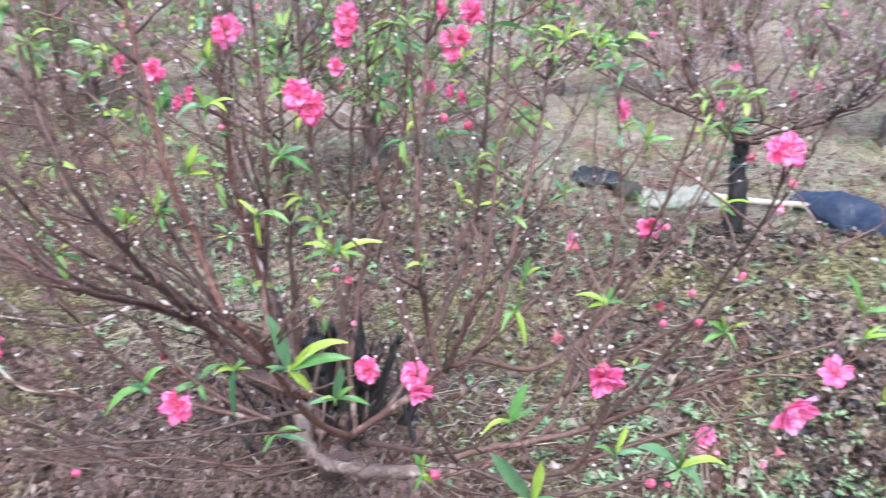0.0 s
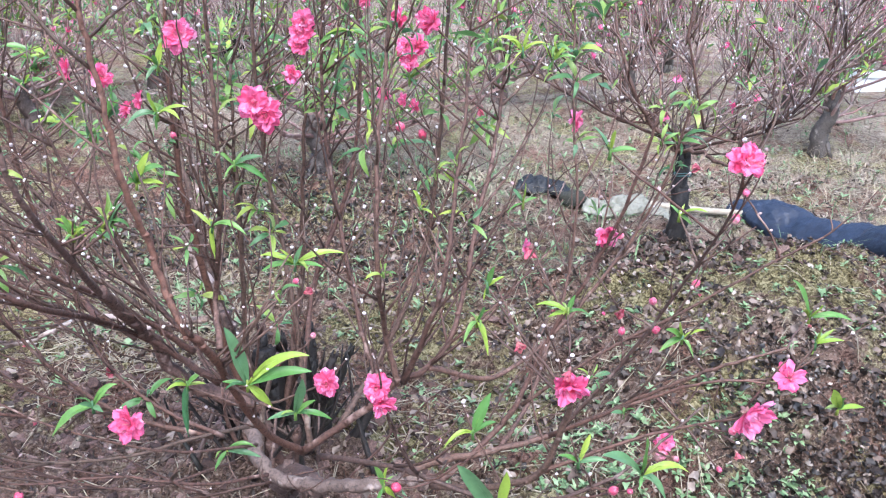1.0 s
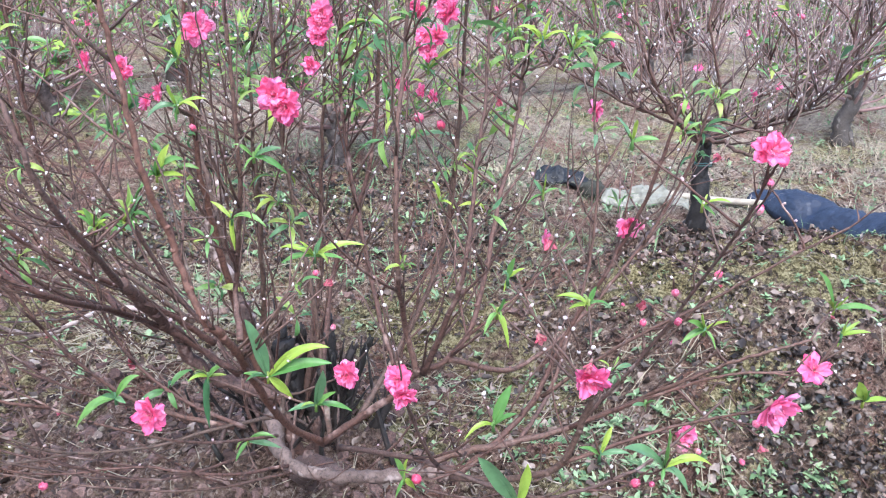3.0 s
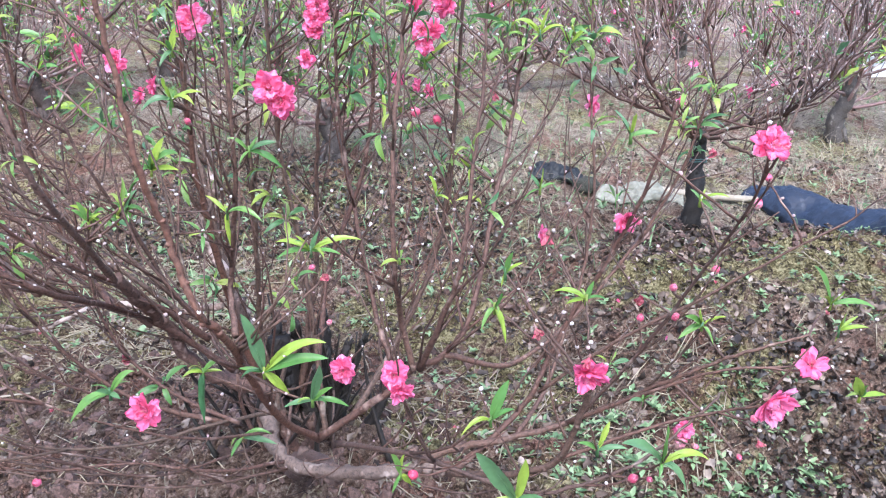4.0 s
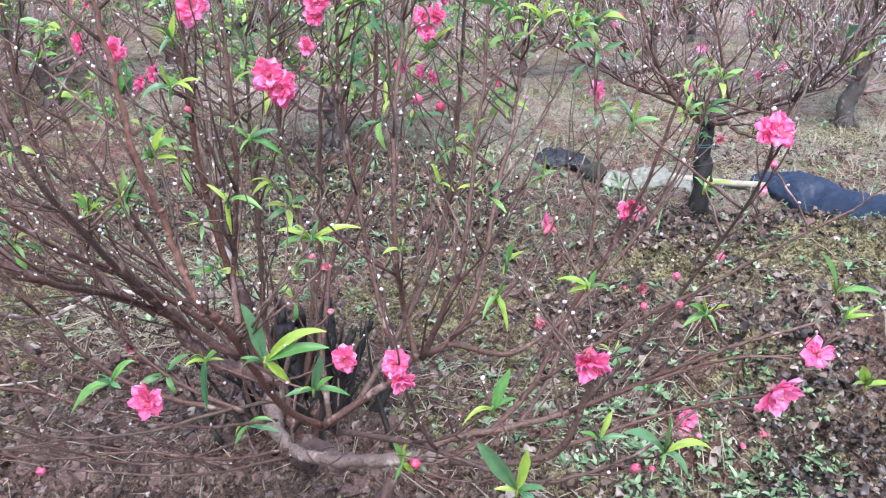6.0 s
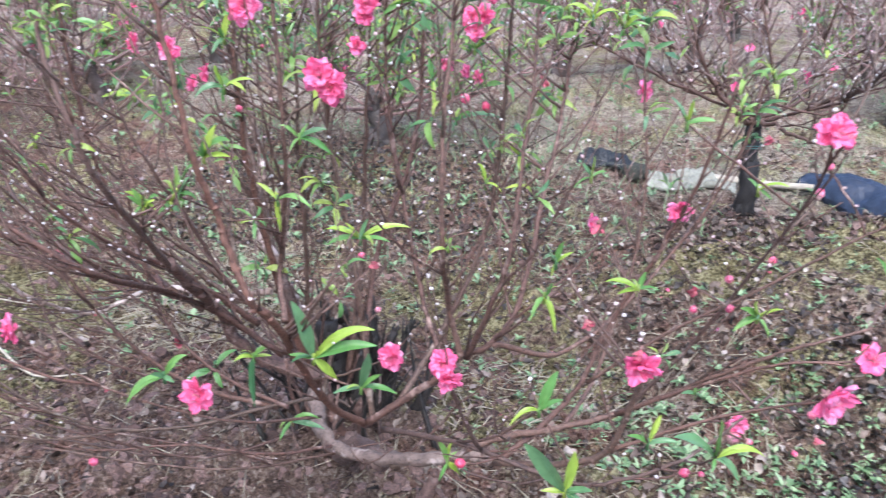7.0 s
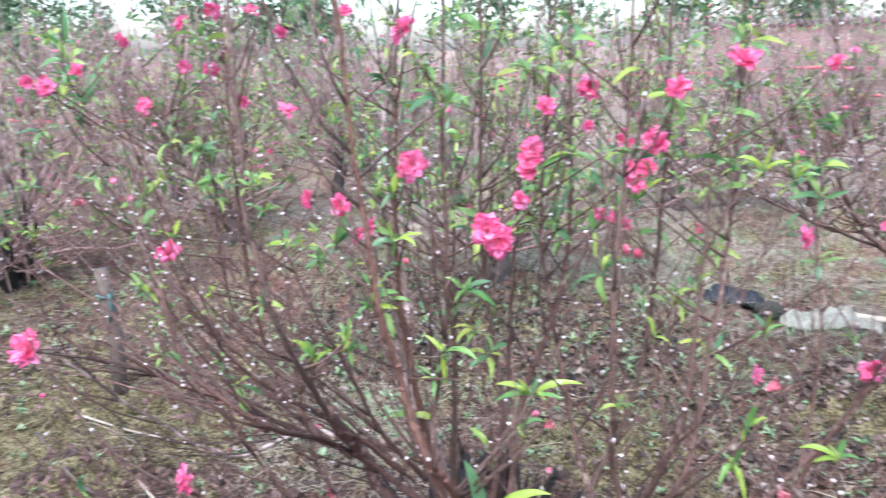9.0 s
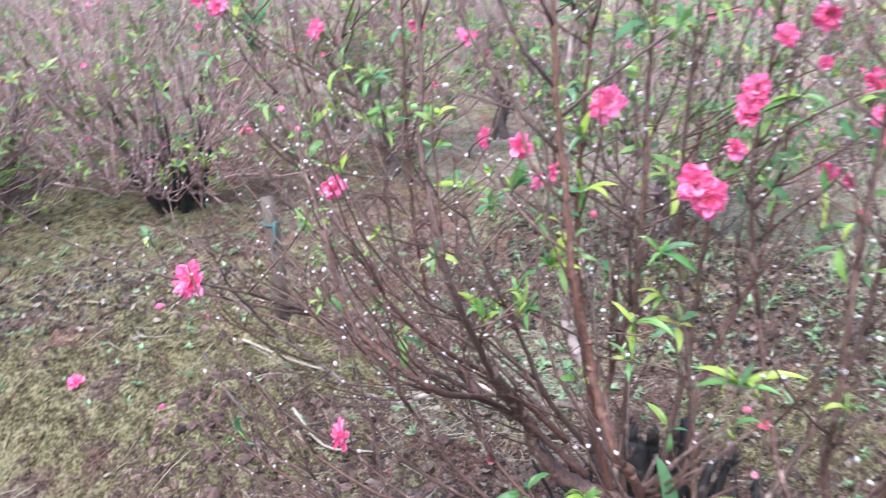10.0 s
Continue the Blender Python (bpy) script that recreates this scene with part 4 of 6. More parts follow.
open_flowers((
    (0.104, 1.164, 1.219, 0.041), (0.002, 0.996, 1.194, 0.029), (0.010, 1.382, 1.089, 0.040), (-0.159, 1.174, 1.162, 0.027), (-0.255, 1.500, 1.170, 0.023), (-0.096, 1.400, 1.112, 0.021),
    (0.216, 1.454, 0.651, 0.038), (0.349, 1.600, 1.206, 0.031), (-0.067, 1.500, 0.939, 0.028), (-1.037, 1.300, 1.202, 0.032), (-0.850, 1.300, 1.166, 0.022),
))
faded_flowers((
    (0.191, 0.832, 0.734, 0.026), (0.291, 1.000, 0.728, 0.030),
    (0.124, 1.600, 0.897, 0.041), (0.192, 1.216, 0.743, 0.041), (0.717, 1.923, 0.693, 0.051), (0.411, 0.820, 0.626, 0.021), (-0.529, 1.206, 0.499, 0.033), (-0.138, 0.968, 0.771, 0.026),
    (0.143, 0.958, 0.705, 0.031), (-0.754, 1.300, 0.619, 0.034), (-0.963, 1.245, 1.012, 0.033), (-0.926, 1.200, 1.019, 0.023),
))
pink_buds((
    (0.372, 0.819, 0.999, 0.013), (-0.029, 1.315, 0.916, 0.025), (0.350, 0.920, 0.545, 0.024), (0.370, 0.914, 0.548, 0.013), (0.408, 0.837, 0.646, 0.016), (-0.162, 0.970, 0.783, 0.012),
    (-0.144, 1.000, 0.685, 0.013), (0.312, 0.926, 0.785, 0.016), (0.362, 1.045, 0.681, 0.020), (0.313, 1.053, 0.672, 0.017), (0.439, 1.119, 0.723, 0.019), (0.416, 0.958, 0.887, 0.017),
    (0.464, 1.045, 0.897, 0.016), (-0.374, 1.195, 0.922, 0.015), (-0.019, 0.950, 0.462, 0.023), (0.268, 0.850, 0.540, 0.019), (-0.571, 0.950, 0.440, 0.020), (0.453, 0.950, 0.505, 0.013),
    (0.291, 0.850, 0.541, 0.012), (-0.812, 1.123, 1.058, 0.017), (-0.793, 1.129, 1.030, 0.014), (0.363, 1.300, 0.736, 0.020), (0.010, 1.574, 0.841, 0.027), (-1.011, 1.050, 0.760, 0.018),
))

hero_tuft((-0.222, 0.920, 0.652), (-0.025, -0.001, 0.087, 0.30, "b", 0.10), (0.084, 0.003, 0.045, 0.17, "l", 0.30), (0.086, 0.005, 0.020, 0.24, "m", 0.16), (0.030, 0.010, -0.039, 0.30, "l", 0.08), (-0.034, 0.003, 0.003, 0.26, "m", 0.10), (-0.012, 0.009, 0.037, 0.24, "l", 0.10))
hero_tuft((-0.154, 0.889, 0.629), (0.014, -0.021, 0.066, 0.30, "b", 0.10), (0.028, -0.006, 0.025, 0.24, "m", 0.12), (0.047, 0.010, -0.015, 0.22, "m", 0.20), (-0.038, 0.000, -0.011, 0.28, "b", 0.12))
hero_tuft((0.084, 0.906, 0.590), (0.022, 0.009, 0.059, 0.30, "m", 0.10), (-0.041, -0.018, -0.013, 0.20, "l", 0.45), (0.030, -0.006, 0.023, 0.24, "m", 0.22))
hero_tuft((0.111, 0.800, 0.544), (-0.055, -0.014, 0.083, 0.30, "b", 0.10), (0.007, -0.004, 0.067, 0.34, "l", 0.12), (-0.030, -0.002, 0.003, 0.30, "l", 0.10), (0.031, -0.022, 0.022, 0.30, "b", 0.10))
hero_tuft((0.291, 0.809, 0.598), (-0.058, -0.015, 0.040, 0.28, "b", 0.22), (-0.005, -0.012, 0.066, 0.34, "m", 0.05), (0.063, 0.009, -0.002, 0.20, "l", 0.36), (0.037, 0.004, -0.041, 0.26, "b", 0.30), (-0.007, -0.017, -0.010, 0.30, "m", 0.10))
hero_tuft((-0.403, 0.859, 0.655), (0.032, 0.005, 0.030, 0.24, "m", 0.32), (-0.009, -0.017, 0.014, 0.34, "b", 0.12), (-0.057, -0.001, -0.046, 0.26, "m", 0.25), (0.020, -0.018, 0.004, 0.30, "b", 0.10))
hero_tuft((-0.345, 1.050, 0.570), (-0.025, -0.022, 0.004, 0.26, "l", 0.32), (0.026, 0.008, -0.001, 0.28, "l", 0.14), (-0.001, -0.015, -0.083, 0.30, "d", 0.10), (0.026, -0.015, 0.028, 0.30, "m", 0.10))
hero_tuft((-0.169, 1.020, 0.787), (-0.050, 0.011, 0.008, 0.20, "l", 0.24), (-0.049, 0.008, -0.015, 0.22, "m", 0.20), (-0.018, -0.012, 0.028, 0.22, "l", 0.10), (0.070, 0.011, 0.014, 0.17, "l", 0.22), (0.013, -0.004, 0.032, 0.30, "b", 0.05), (0.020, 0.001, -0.005, 0.24, "m", 0.20), (0.044, -0.015, 0.002, 0.20, "m", 0.15))
hero_tuft((0.214, 0.982, 0.739), (-0.044, 0.010, 0.006, 0.22, "l", 0.28), (0.008, 0.001, 0.027, 0.34, "m", 0.10), (0.033, 0.011, -0.008, 0.26, "m", 0.24), (-0.026, 0.008, -0.012, 0.28, "l", 0.18))
hero_tuft((0.399, 1.030, 0.677), (-0.036, -0.012, -0.017, 0.30, "m", 0.20), (0.030, -0.010, 0.019, 0.20, "l", 0.18), (0.015, -0.016, -0.024, 0.24, "m", 0.25), (-0.013, -0.017, 0.036, 0.30, "l", 0.10), (-0.034, -0.020, 0.024, 0.30, "m", 0.10))
hero_tuft((0.661, 1.168, 0.646), (-0.048, -0.012, 0.075, 0.22, "m", 0.18), (0.075, -0.001, -0.004, 0.17, "m", 0.22), (0.006, -0.022, 0.035, 0.30, "l", 0.10))
hero_tuft((0.543, 0.929, 0.725), (-0.001, 0.001, -0.018, 0.30, "l", 0.10), (0.032, -0.011, 0.011, 0.22, "l", 0.15), (-0.002, -0.011, 0.033, 0.34, "l", 0.10), (0.025, 0.006, 0.019, 0.20, "l", 0.10))
hero_tuft((0.232, 0.917, 0.986), (-0.025, -0.006, 0.032, 0.30, "b", 0.12), (0.000, -0.011, 0.029, 0.22, "l", 0.40), (0.030, -0.006, 0.005, 0.30, "m", 0.16), (-0.014, 0.002, 0.018, 0.24, "l", 0.30))
hero_tuft((0.651, 1.015, 0.567), (-0.027, -0.020, 0.047, 0.34, "l", 0.12), (0.048, 0.011, -0.003, 0.22, "l", 0.12), (-0.005, -0.021, 0.033, 0.30, "m", 0.10))
hero_tuft((-0.345, 1.237, 0.315), (0.054, 0.003, 0.006, 0.20, "m", 0.42), (0.062, 0.007, -0.019, 0.24, "b", 0.10), (-0.020, -0.021, -0.030, 0.30, "m", 0.15))
hero_tuft((0.096, 0.944, 0.793), (-0.004, 0.005, -0.023, 0.28, "l", 0.10), (0.007, -0.010, 0.034, 0.32, "m", 0.10), (0.021, -0.002, 0.016, 0.26, "l", 0.15))
hero_tuft((0.087, 0.973, 0.728), (-0.019, -0.022, -0.024, 0.28, "m", 0.35), (0.016, -0.020, -0.044, 0.30, "l", 0.25), (0.008, -0.016, 0.029, 0.30, "m", 0.10))
hero_tuft((-0.300, 1.093, 0.814), (-0.032, 0.010, 0.023, 0.20, "l", 0.14), (0.054, -0.015, -0.007, 0.22, "m", 0.36), (-0.000, 0.004, -0.053, 0.28, "l", 0.20))
hero_tuft((-0.282, 1.179, 0.884), (-0.030, -0.004, 0.020, 0.20, "m", 0.30), (0.050, 0.004, -0.027, 0.22, "m", 0.22), (-0.012, -0.018, -0.016, 0.28, "m", 0.20), (0.043, 0.003, 0.014, 0.28, "b", 0.16), (0.014, 0.005, 0.022, 0.22, "m", 0.10))
hero_tuft((-0.692, 1.400, 0.958), (-0.033, -0.006, 0.017, 0.30, "m", 0.10), (0.018, -0.006, 0.019, 0.34, "l", 0.10), (0.041, -0.006, 0.008, 0.30, "m", 0.20), (-0.016, -0.006, -0.021, 0.34, "b", 0.20))
hero_tuft((-0.484, 1.050, 0.812), (-0.010, -0.006, 0.032, 0.26, "m", 0.25), (0.022, -0.006, 0.016, 0.30, "l", 0.10), (-0.019, -0.006, 0.020, 0.30, "m", 0.20))
hero_tuft((-0.431, 1.050, 0.826), (0.023, -0.006, 0.037, 0.30, "b", 0.20), (-0.013, -0.006, 0.018, 0.28, "m", 0.30), (0.021, -0.006, 0.011, 0.30, "m", 0.20), (0.005, -0.006, -0.021, 0.30, "m", 0.20))
hero_tuft((-0.124, 1.400, 1.066), (-0.038, -0.006, -0.008, 0.24, "l", 0.20), (0.019, -0.006, -0.010, 0.26, "l", 0.30), (-0.053, -0.006, -0.027, 0.24, "m", 0.20), (0.048, -0.006, -0.018, 0.26, "m", 0.20))
hero_tuft((0.160, 1.250, 1.058), (-0.041, -0.006, 0.020, 0.24, "l", 0.35), (-0.022, -0.006, 0.018, 0.26, "l", 0.35), (0.011, -0.006, 0.041, 0.20, "l", 0.10), (0.037, -0.006, 0.013, 0.24, "l", 0.30), (-0.016, -0.006, -0.022, 0.28, "l", 0.20))
hero_tuft((0.216, 1.300, 1.038), (-0.020, -0.006, 0.028, 0.24, "l", 0.15), (0.038, -0.006, 0.007, 0.24, "m", 0.25), (0.025, -0.006, 0.028, 0.20, "l", 0.15), (-0.007, -0.006, -0.017, 0.26, "m", 0.15))
hero_tuft((-0.017, 1.350, 0.995), (-0.023, -0.006, 0.007, 0.28, "m", 0.20), (0.028, -0.006, 0.014, 0.26, "m", 0.10), (0.046, -0.006, 0.038, 0.20, "l", 0.15), (0.013, -0.006, -0.011, 0.34, "b", 0.20))
hero_tuft((0.112, 1.650, 0.851), (-0.022, -0.006, 0.015, 0.30, "m", 0.20), (0.034, -0.006, 0.019, 0.30, "m", 0.20), (0.054, -0.006, -0.015, 0.28, "m", 0.20), (0.008, -0.006, 0.028, 0.30, "l", 0.10))
hero_tuft((-0.052, 1.600, 0.809), (-0.023, -0.006, 0.008, 0.30, "m", 0.20), (0.032, -0.006, 0.021, 0.30, "m", 0.20), (0.093, -0.006, 0.008, 0.20, "b", 0.20), (-0.009, -0.006, -0.020, 0.30, "b", 0.10))
hero_tuft((0.006, 1.179, 0.818), (-0.013, -0.003, 0.032, 0.30, "l", 0.40), (0.025, -0.011, -0.009, 0.24, "l", 0.30), (0.012, -0.011, 0.020, 0.20, "l", 0.15))
hero_tuft((0.065, 1.338, 0.817), (-0.031, -0.016, 0.030, 0.22, "l", 0.20), (0.000, -0.019, -0.025, 0.28, "l", 0.15), (0.014, -0.017, 0.017, 0.26, "b", 0.10))
hero_tuft((0.171, 1.200, 0.826), (-0.022, 0.001, 0.027, 0.28, "b", 0.10), (0.025, 0.012, 0.006, 0.30, "m", 0.16), (-0.028, -0.017, -0.012, 0.20, "m", 0.20), (-0.001, -0.020, 0.041, 0.20, "l", 0.10))
hero_tuft((0.222, 0.860, 0.578), (0.015, 0.012, 0.037, 0.28, "l", 0.20), (0.038, -0.004, 0.006, 0.24, "b", 0.20), (-0.030, -0.008, 0.017, 0.28, "m", 0.15))
hero_tuft((-0.040, 0.950, 0.464), (-0.013, -0.014, 0.046, 0.28, "m", 0.15), (0.006, -0.002, 0.036, 0.24, "l", 0.30), (0.019, 0.006, -0.027, 0.34, "l", 0.15), (-0.012, -0.007, -0.030, 0.20, "m", 0.10))
hero_tuft((0.301, 0.950, 0.598), (-0.021, -0.008, 0.004, 0.34, "b", 0.12), (0.009, -0.020, 0.018, 0.26, "m", 0.20))
hero_tuft((0.357, 1.000, 0.880), (-0.013, 0.009, 0.012, 0.26, "m", 0.15), (0.030, -0.021, 0.011, 0.24, "l", 0.25), (0.017, -0.005, -0.012, 0.30, "m", 0.12), (0.007, 0.007, 0.014, 0.26, "l", 0.10))
hero_tuft((-0.136, 1.300, 0.991), (0.019, -0.018, 0.046, 0.26, "b", 0.10), (-0.016, 0.003, 0.009, 0.20, "m", 0.10), (0.019, 0.010, -0.015, 0.30, "m", 0.10), (-0.010, -0.001, -0.023, 0.30, "b", 0.20))
hero_tuft((-0.084, 1.300, 0.952), (-0.007, 0.005, 0.036, 0.30, "m", 0.10), (0.003, -0.018, -0.044, 0.20, "l", 0.22), (0.013, -0.007, 0.020, 0.26, "m", 0.20))
hero_tuft((-0.672, 1.500, 0.867), (-0.065, -0.002, -0.001, 0.26, "l", 0.15), (0.016, 0.002, 0.028, 0.34, "m", 0.10), (-0.019, 0.004, -0.029, 0.40, "m", 0.20), (-0.030, 0.010, 0.014, 0.30, "l", 0.10), (0.024, 0.002, 0.013, 0.34, "l", 0.20), (-0.047, 0.009, -0.016, 0.30, "m", 0.10))
hero_tuft((-0.590, 1.400, 0.867), (0.012, -0.024, 0.034, 0.42, "b", 0.10), (-0.028, -0.008, -0.019, 0.36, "b", 0.16), (0.017, 0.010, -0.006, 0.34, "m", 0.20), (0.010, -0.001, -0.028, 0.34, "m", 0.20), (-0.025, 0.008, 0.005, 0.34, "m", 0.20))
hero_tuft((-0.424, 1.150, 0.859), (0.050, -0.021, 0.033, 0.26, "m", 0.28), (-0.010, -0.008, 0.031, 0.34, "b", 0.20), (0.047, -0.016, 0.006, 0.26, "l", 0.12), (-0.017, -0.005, 0.012, 0.32, "m", 0.20), (0.026, -0.004, 0.052, 0.28, "l", 0.10), (0.012, -0.025, 0.037, 0.30, "m", 0.10))
hero_tuft((-0.382, 1.150, 0.965), (-0.039, -0.017, -0.012, 0.30, "b", 0.36), (0.037, -0.015, -0.003, 0.32, "l", 0.40), (0.043, 0.009, 0.011, 0.28, "l", 0.20), (-0.004, 0.003, -0.024, 0.36, "m", 0.10), (-0.005, -0.019, 0.036, 0.34, "l", 0.20), (0.006, 0.004, 0.014, 0.30, "m", 0.10))
hero_tuft((-0.406, 1.250, 1.021), (-0.029, -0.020, 0.019, 0.28, "l", 0.15), (0.009, -0.002, 0.036, 0.36, "l", 0.10), (-0.015, -0.020, -0.021, 0.36, "b", 0.20), (-0.000, -0.025, 0.019, 0.30, "m", 0.10), (0.016, 0.007, -0.013, 0.32, "m", 0.20))
hero_tuft((-0.573, 1.350, 0.932), (-0.012, -0.017, 0.009, 0.34, "l", 0.10), (0.022, -0.017, 0.028, 0.42, "m", 0.10), (0.009, 0.011, -0.000, 0.34, "b", 0.20), (-0.016, 0.007, 0.017, 0.30, "m", 0.10))
hero_tuft((-0.522, 1.350, 0.961), (-0.002, -0.014, 0.017, 0.34, "m", 0.10), (0.016, 0.011, 0.006, 0.34, "m", 0.20), (0.006, -0.005, -0.044, 0.36, "b", 0.10), (-0.017, 0.000, -0.012, 0.34, "m", 0.20))
hero_tuft((-0.484, 1.200, 0.797), (0.034, -0.017, 0.037, 0.28, "m", 0.30), (-0.010, 0.010, 0.018, 0.34, "m", 0.10), (0.015, 0.001, -0.005, 0.30, "m", 0.30), (-0.021, 0.011, -0.011, 0.30, "l", 0.20), (-0.004, 0.008, -0.038, 0.32, "m", 0.10))
hero_tuft((-0.544, 1.200, 0.762), (-0.028, -0.014, 0.025, 0.28, "l", 0.20), (0.018, -0.012, -0.007, 0.36, "l", 0.20), (0.002, -0.019, 0.020, 0.32, "m", 0.10), (-0.017, -0.020, -0.014, 0.30, "m", 0.20), (0.030, -0.023, 0.022, 0.30, "m", 0.20))
hero_tuft((-0.865, 1.800, 0.959), (-0.053, -0.014, 0.008, 0.36, "m", 0.15), (-0.021, -0.003, -0.029, 0.34, "l", 0.10), (0.045, -0.025, -0.005, 0.38, "l", 0.20), (0.020, 0.000, 0.020, 0.34, "m", 0.10), (-0.034, -0.012, -0.016, 0.34, "m", 0.10))
hero_tuft((-0.538, 1.350, 0.910), (0.034, -0.014, 0.038, 0.38, "m", 0.10), (-0.016, 0.005, 0.021, 0.34, "l", 0.10), (0.039, -0.007, 0.017, 0.36, "b", 0.20), (-0.020, -0.013, -0.008, 0.34, "m", 0.20), (0.020, -0.007, 0.047, 0.34, "m", 0.10))
hero_tuft((-0.598, 1.450, 0.854), (-0.031, 0.001, -0.026, 0.34, "m", 0.20), (0.035, -0.023, 0.023, 0.36, "b", 0.20), (0.019, 0.011, -0.018, 0.36, "b", 0.10), (-0.002, -0.024, 0.031, 0.36, "m", 0.10), (-0.027, 0.003, 0.008, 0.34, "m", 0.10))
hero_tuft((-0.465, 1.300, 0.851), (-0.017, 0.006, 0.022, 0.34, "m", 0.10), (0.026, -0.024, 0.026, 0.34, "b", 0.20), (0.010, 0.004, -0.019, 0.34, "m", 0.20), (-0.015, -0.011, -0.005, 0.30, "m", 0.20))
hero_tuft((-1.000, 1.500, 0.760), (-0.044, -0.004, 0.019, 0.38, "l", 0.20), (0.052, -0.025, 0.019, 0.40, "l", 0.10), (-0.009, -0.023, -0.016, 0.36, "m", 0.20), (0.022, -0.018, -0.019, 0.36, "l", 0.10), (-0.056, 0.010, -0.021, 0.34, "m", 0.10))
hero_tuft((-0.797, 1.250, 0.943), (-0.018, -0.018, 0.015, 0.30, "l", 0.10), (0.015, 0.003, 0.031, 0.34, "l", 0.10), (0.013, 0.009, -0.002, 0.30, "m", 0.20))
hero_tuft((-0.712, 1.200, 0.861), (0.008, 0.010, 0.015, 0.40, "l", 0.10), (-0.008, -0.012, -0.009, 0.34, "l", 0.10), (0.003, -0.012, 0.021, 0.30, "l", 0.10))
hero_tuft((-0.982, 1.700, 0.953), (-0.013, -0.006, 0.005, 0.40, "l", 0.10), (0.081, 0.004, 0.025, 0.34, "m", 0.10), (0.037, -0.021, -0.010, 0.36, "m", 0.20), (0.054, 0.003, 0.007, 0.36, "m", 0.10))
hero_tuft((-0.821, 1.700, 0.957), (-0.022, 0.004, 0.018, 0.36, "l", 0.10), (0.023, 0.007, 0.007, 0.40, "l", 0.10), (-0.006, -0.024, -0.018, 0.36, "m", 0.20), (-0.043, 0.010, 0.004, 0.34, "m", 0.10))
hero_tuft((-0.597, 1.400, 1.079), (-0.001, -0.022, 0.016, 0.40, "b", 0.10), (0.019, -0.012, 0.016, 0.38, "l", 0.10), (-0.015, -0.002, -0.007, 0.34, "m", 0.20))
hero_tuft((-0.469, 1.500, 1.009), (-0.001, 0.009, 0.021, 0.40, "l", 0.10), (-0.015, -0.012, -0.005, 0.34, "l", 0.10), (0.008, 0.009, 0.008, 0.36, "m", 0.10), (-0.017, -0.005, 0.010, 0.30, "l", 0.10))
hero_tuft((-0.764, 1.300, 0.697), (-0.006, -0.013, 0.025, 0.36, "m", 0.10), (0.023, -0.013, -0.013, 0.36, "b", 0.20), (-0.011, -0.018, -0.011, 0.36, "m", 0.10), (0.035, -0.022, 0.022, 0.34, "m", 0.20))
hero_tuft((-0.547, 1.300, 0.721), (-0.011, -0.019, 0.026, 0.36, "m", 0.10), (0.021, 0.000, 0.018, 0.36, "l", 0.20), (-0.031, 0.012, -0.024, 0.34, "m", 0.20), (0.023, -0.019, -0.004, 0.36, "b", 0.10))
leaf_tufts((
    (-0.652, 1.482, 0.864, 0.049, 4), (-0.434, 1.046, 0.836, 0.034, 4), (0.240, 1.500, 1.029, 0.048, 4), (0.145, 1.300, 1.047, 0.041, 4),
    (0.295, 1.200, 0.810, 0.031, 4), (-0.452, 1.400, 1.024, 0.033, 4), (-0.715, 1.500, 0.980, 0.042, 4), (-0.133, 1.500, 1.014, 0.035, 4),
    (-0.254, 0.883, 1.187, 0.049, 6), (-0.131, 1.099, 1.239, 0.052, 6), (-0.591, 1.013, 1.260, 0.044, 5), (0.170, 1.132, 1.165, 0.044, 3),
    (0.354, 1.578, 1.083, 0.046, 4), (0.131, 1.317, 1.060, 0.044, 4), (0.219, 1.300, 1.061, 0.038, 4), (-0.806, 1.149, 0.884, 0.046, 4),
    (-0.992, 1.300, 1.267, 0.058, 5), (-0.614, 1.300, 0.924, 0.044, 4), (-1.258, 1.500, 0.877, 0.053, 5), (-0.848, 1.000, 0.594, 0.042, 3),
    (-1.248, 1.300, 0.769, 0.044, 4),
))


def sprout(q, rng):
    """A small tuft of young leaves on a shoot, away from the blossoms."""
    if any((q - b).length < 0.11 for b in BLOOMS) or (q.y < 1.1 and rng.random() < 0.5):
        return
    small = 0.62 if q.y < 1.1 else 1.0
    t = place_part("leaf_tuft", STEM, Matrix.Translation(q) @ turn_to((rng.uniform(-0.6, 0.6), rng.uniform(-0.8, 0.3), 0.8), rng.uniform(0, 6)), 1.0)
    for k in range(rng.randint(3, 6)):
        leaf = part("leaf", rng.choice(LEAVES), None, t)
        length = rng.uniform(0.022, 0.060) * small
        leaf.matrix_basis = Matrix.Rotation(k * 2.4 + rng.uniform(-0.4, 0.4), 4, "Z") @ Matrix.Translation((0, 0.003 + length * 0.08, 0.002)) @ Matrix.Rotation(radians(rng.uniform(10, 65)), 4, "X") @ Matrix.Rotation(rng.uniform(-0.4, 0.4), 4, "Y") @ Matrix.Scale(length, 4)


STEM = Shape().tube([Vector((0, 0, -0.006)), Vector((0, 0, 0.0)), Vector((0, 0, 0.006))], 0.0020, 0.0014, 5).mesh("leaf_tuft", LEAF)

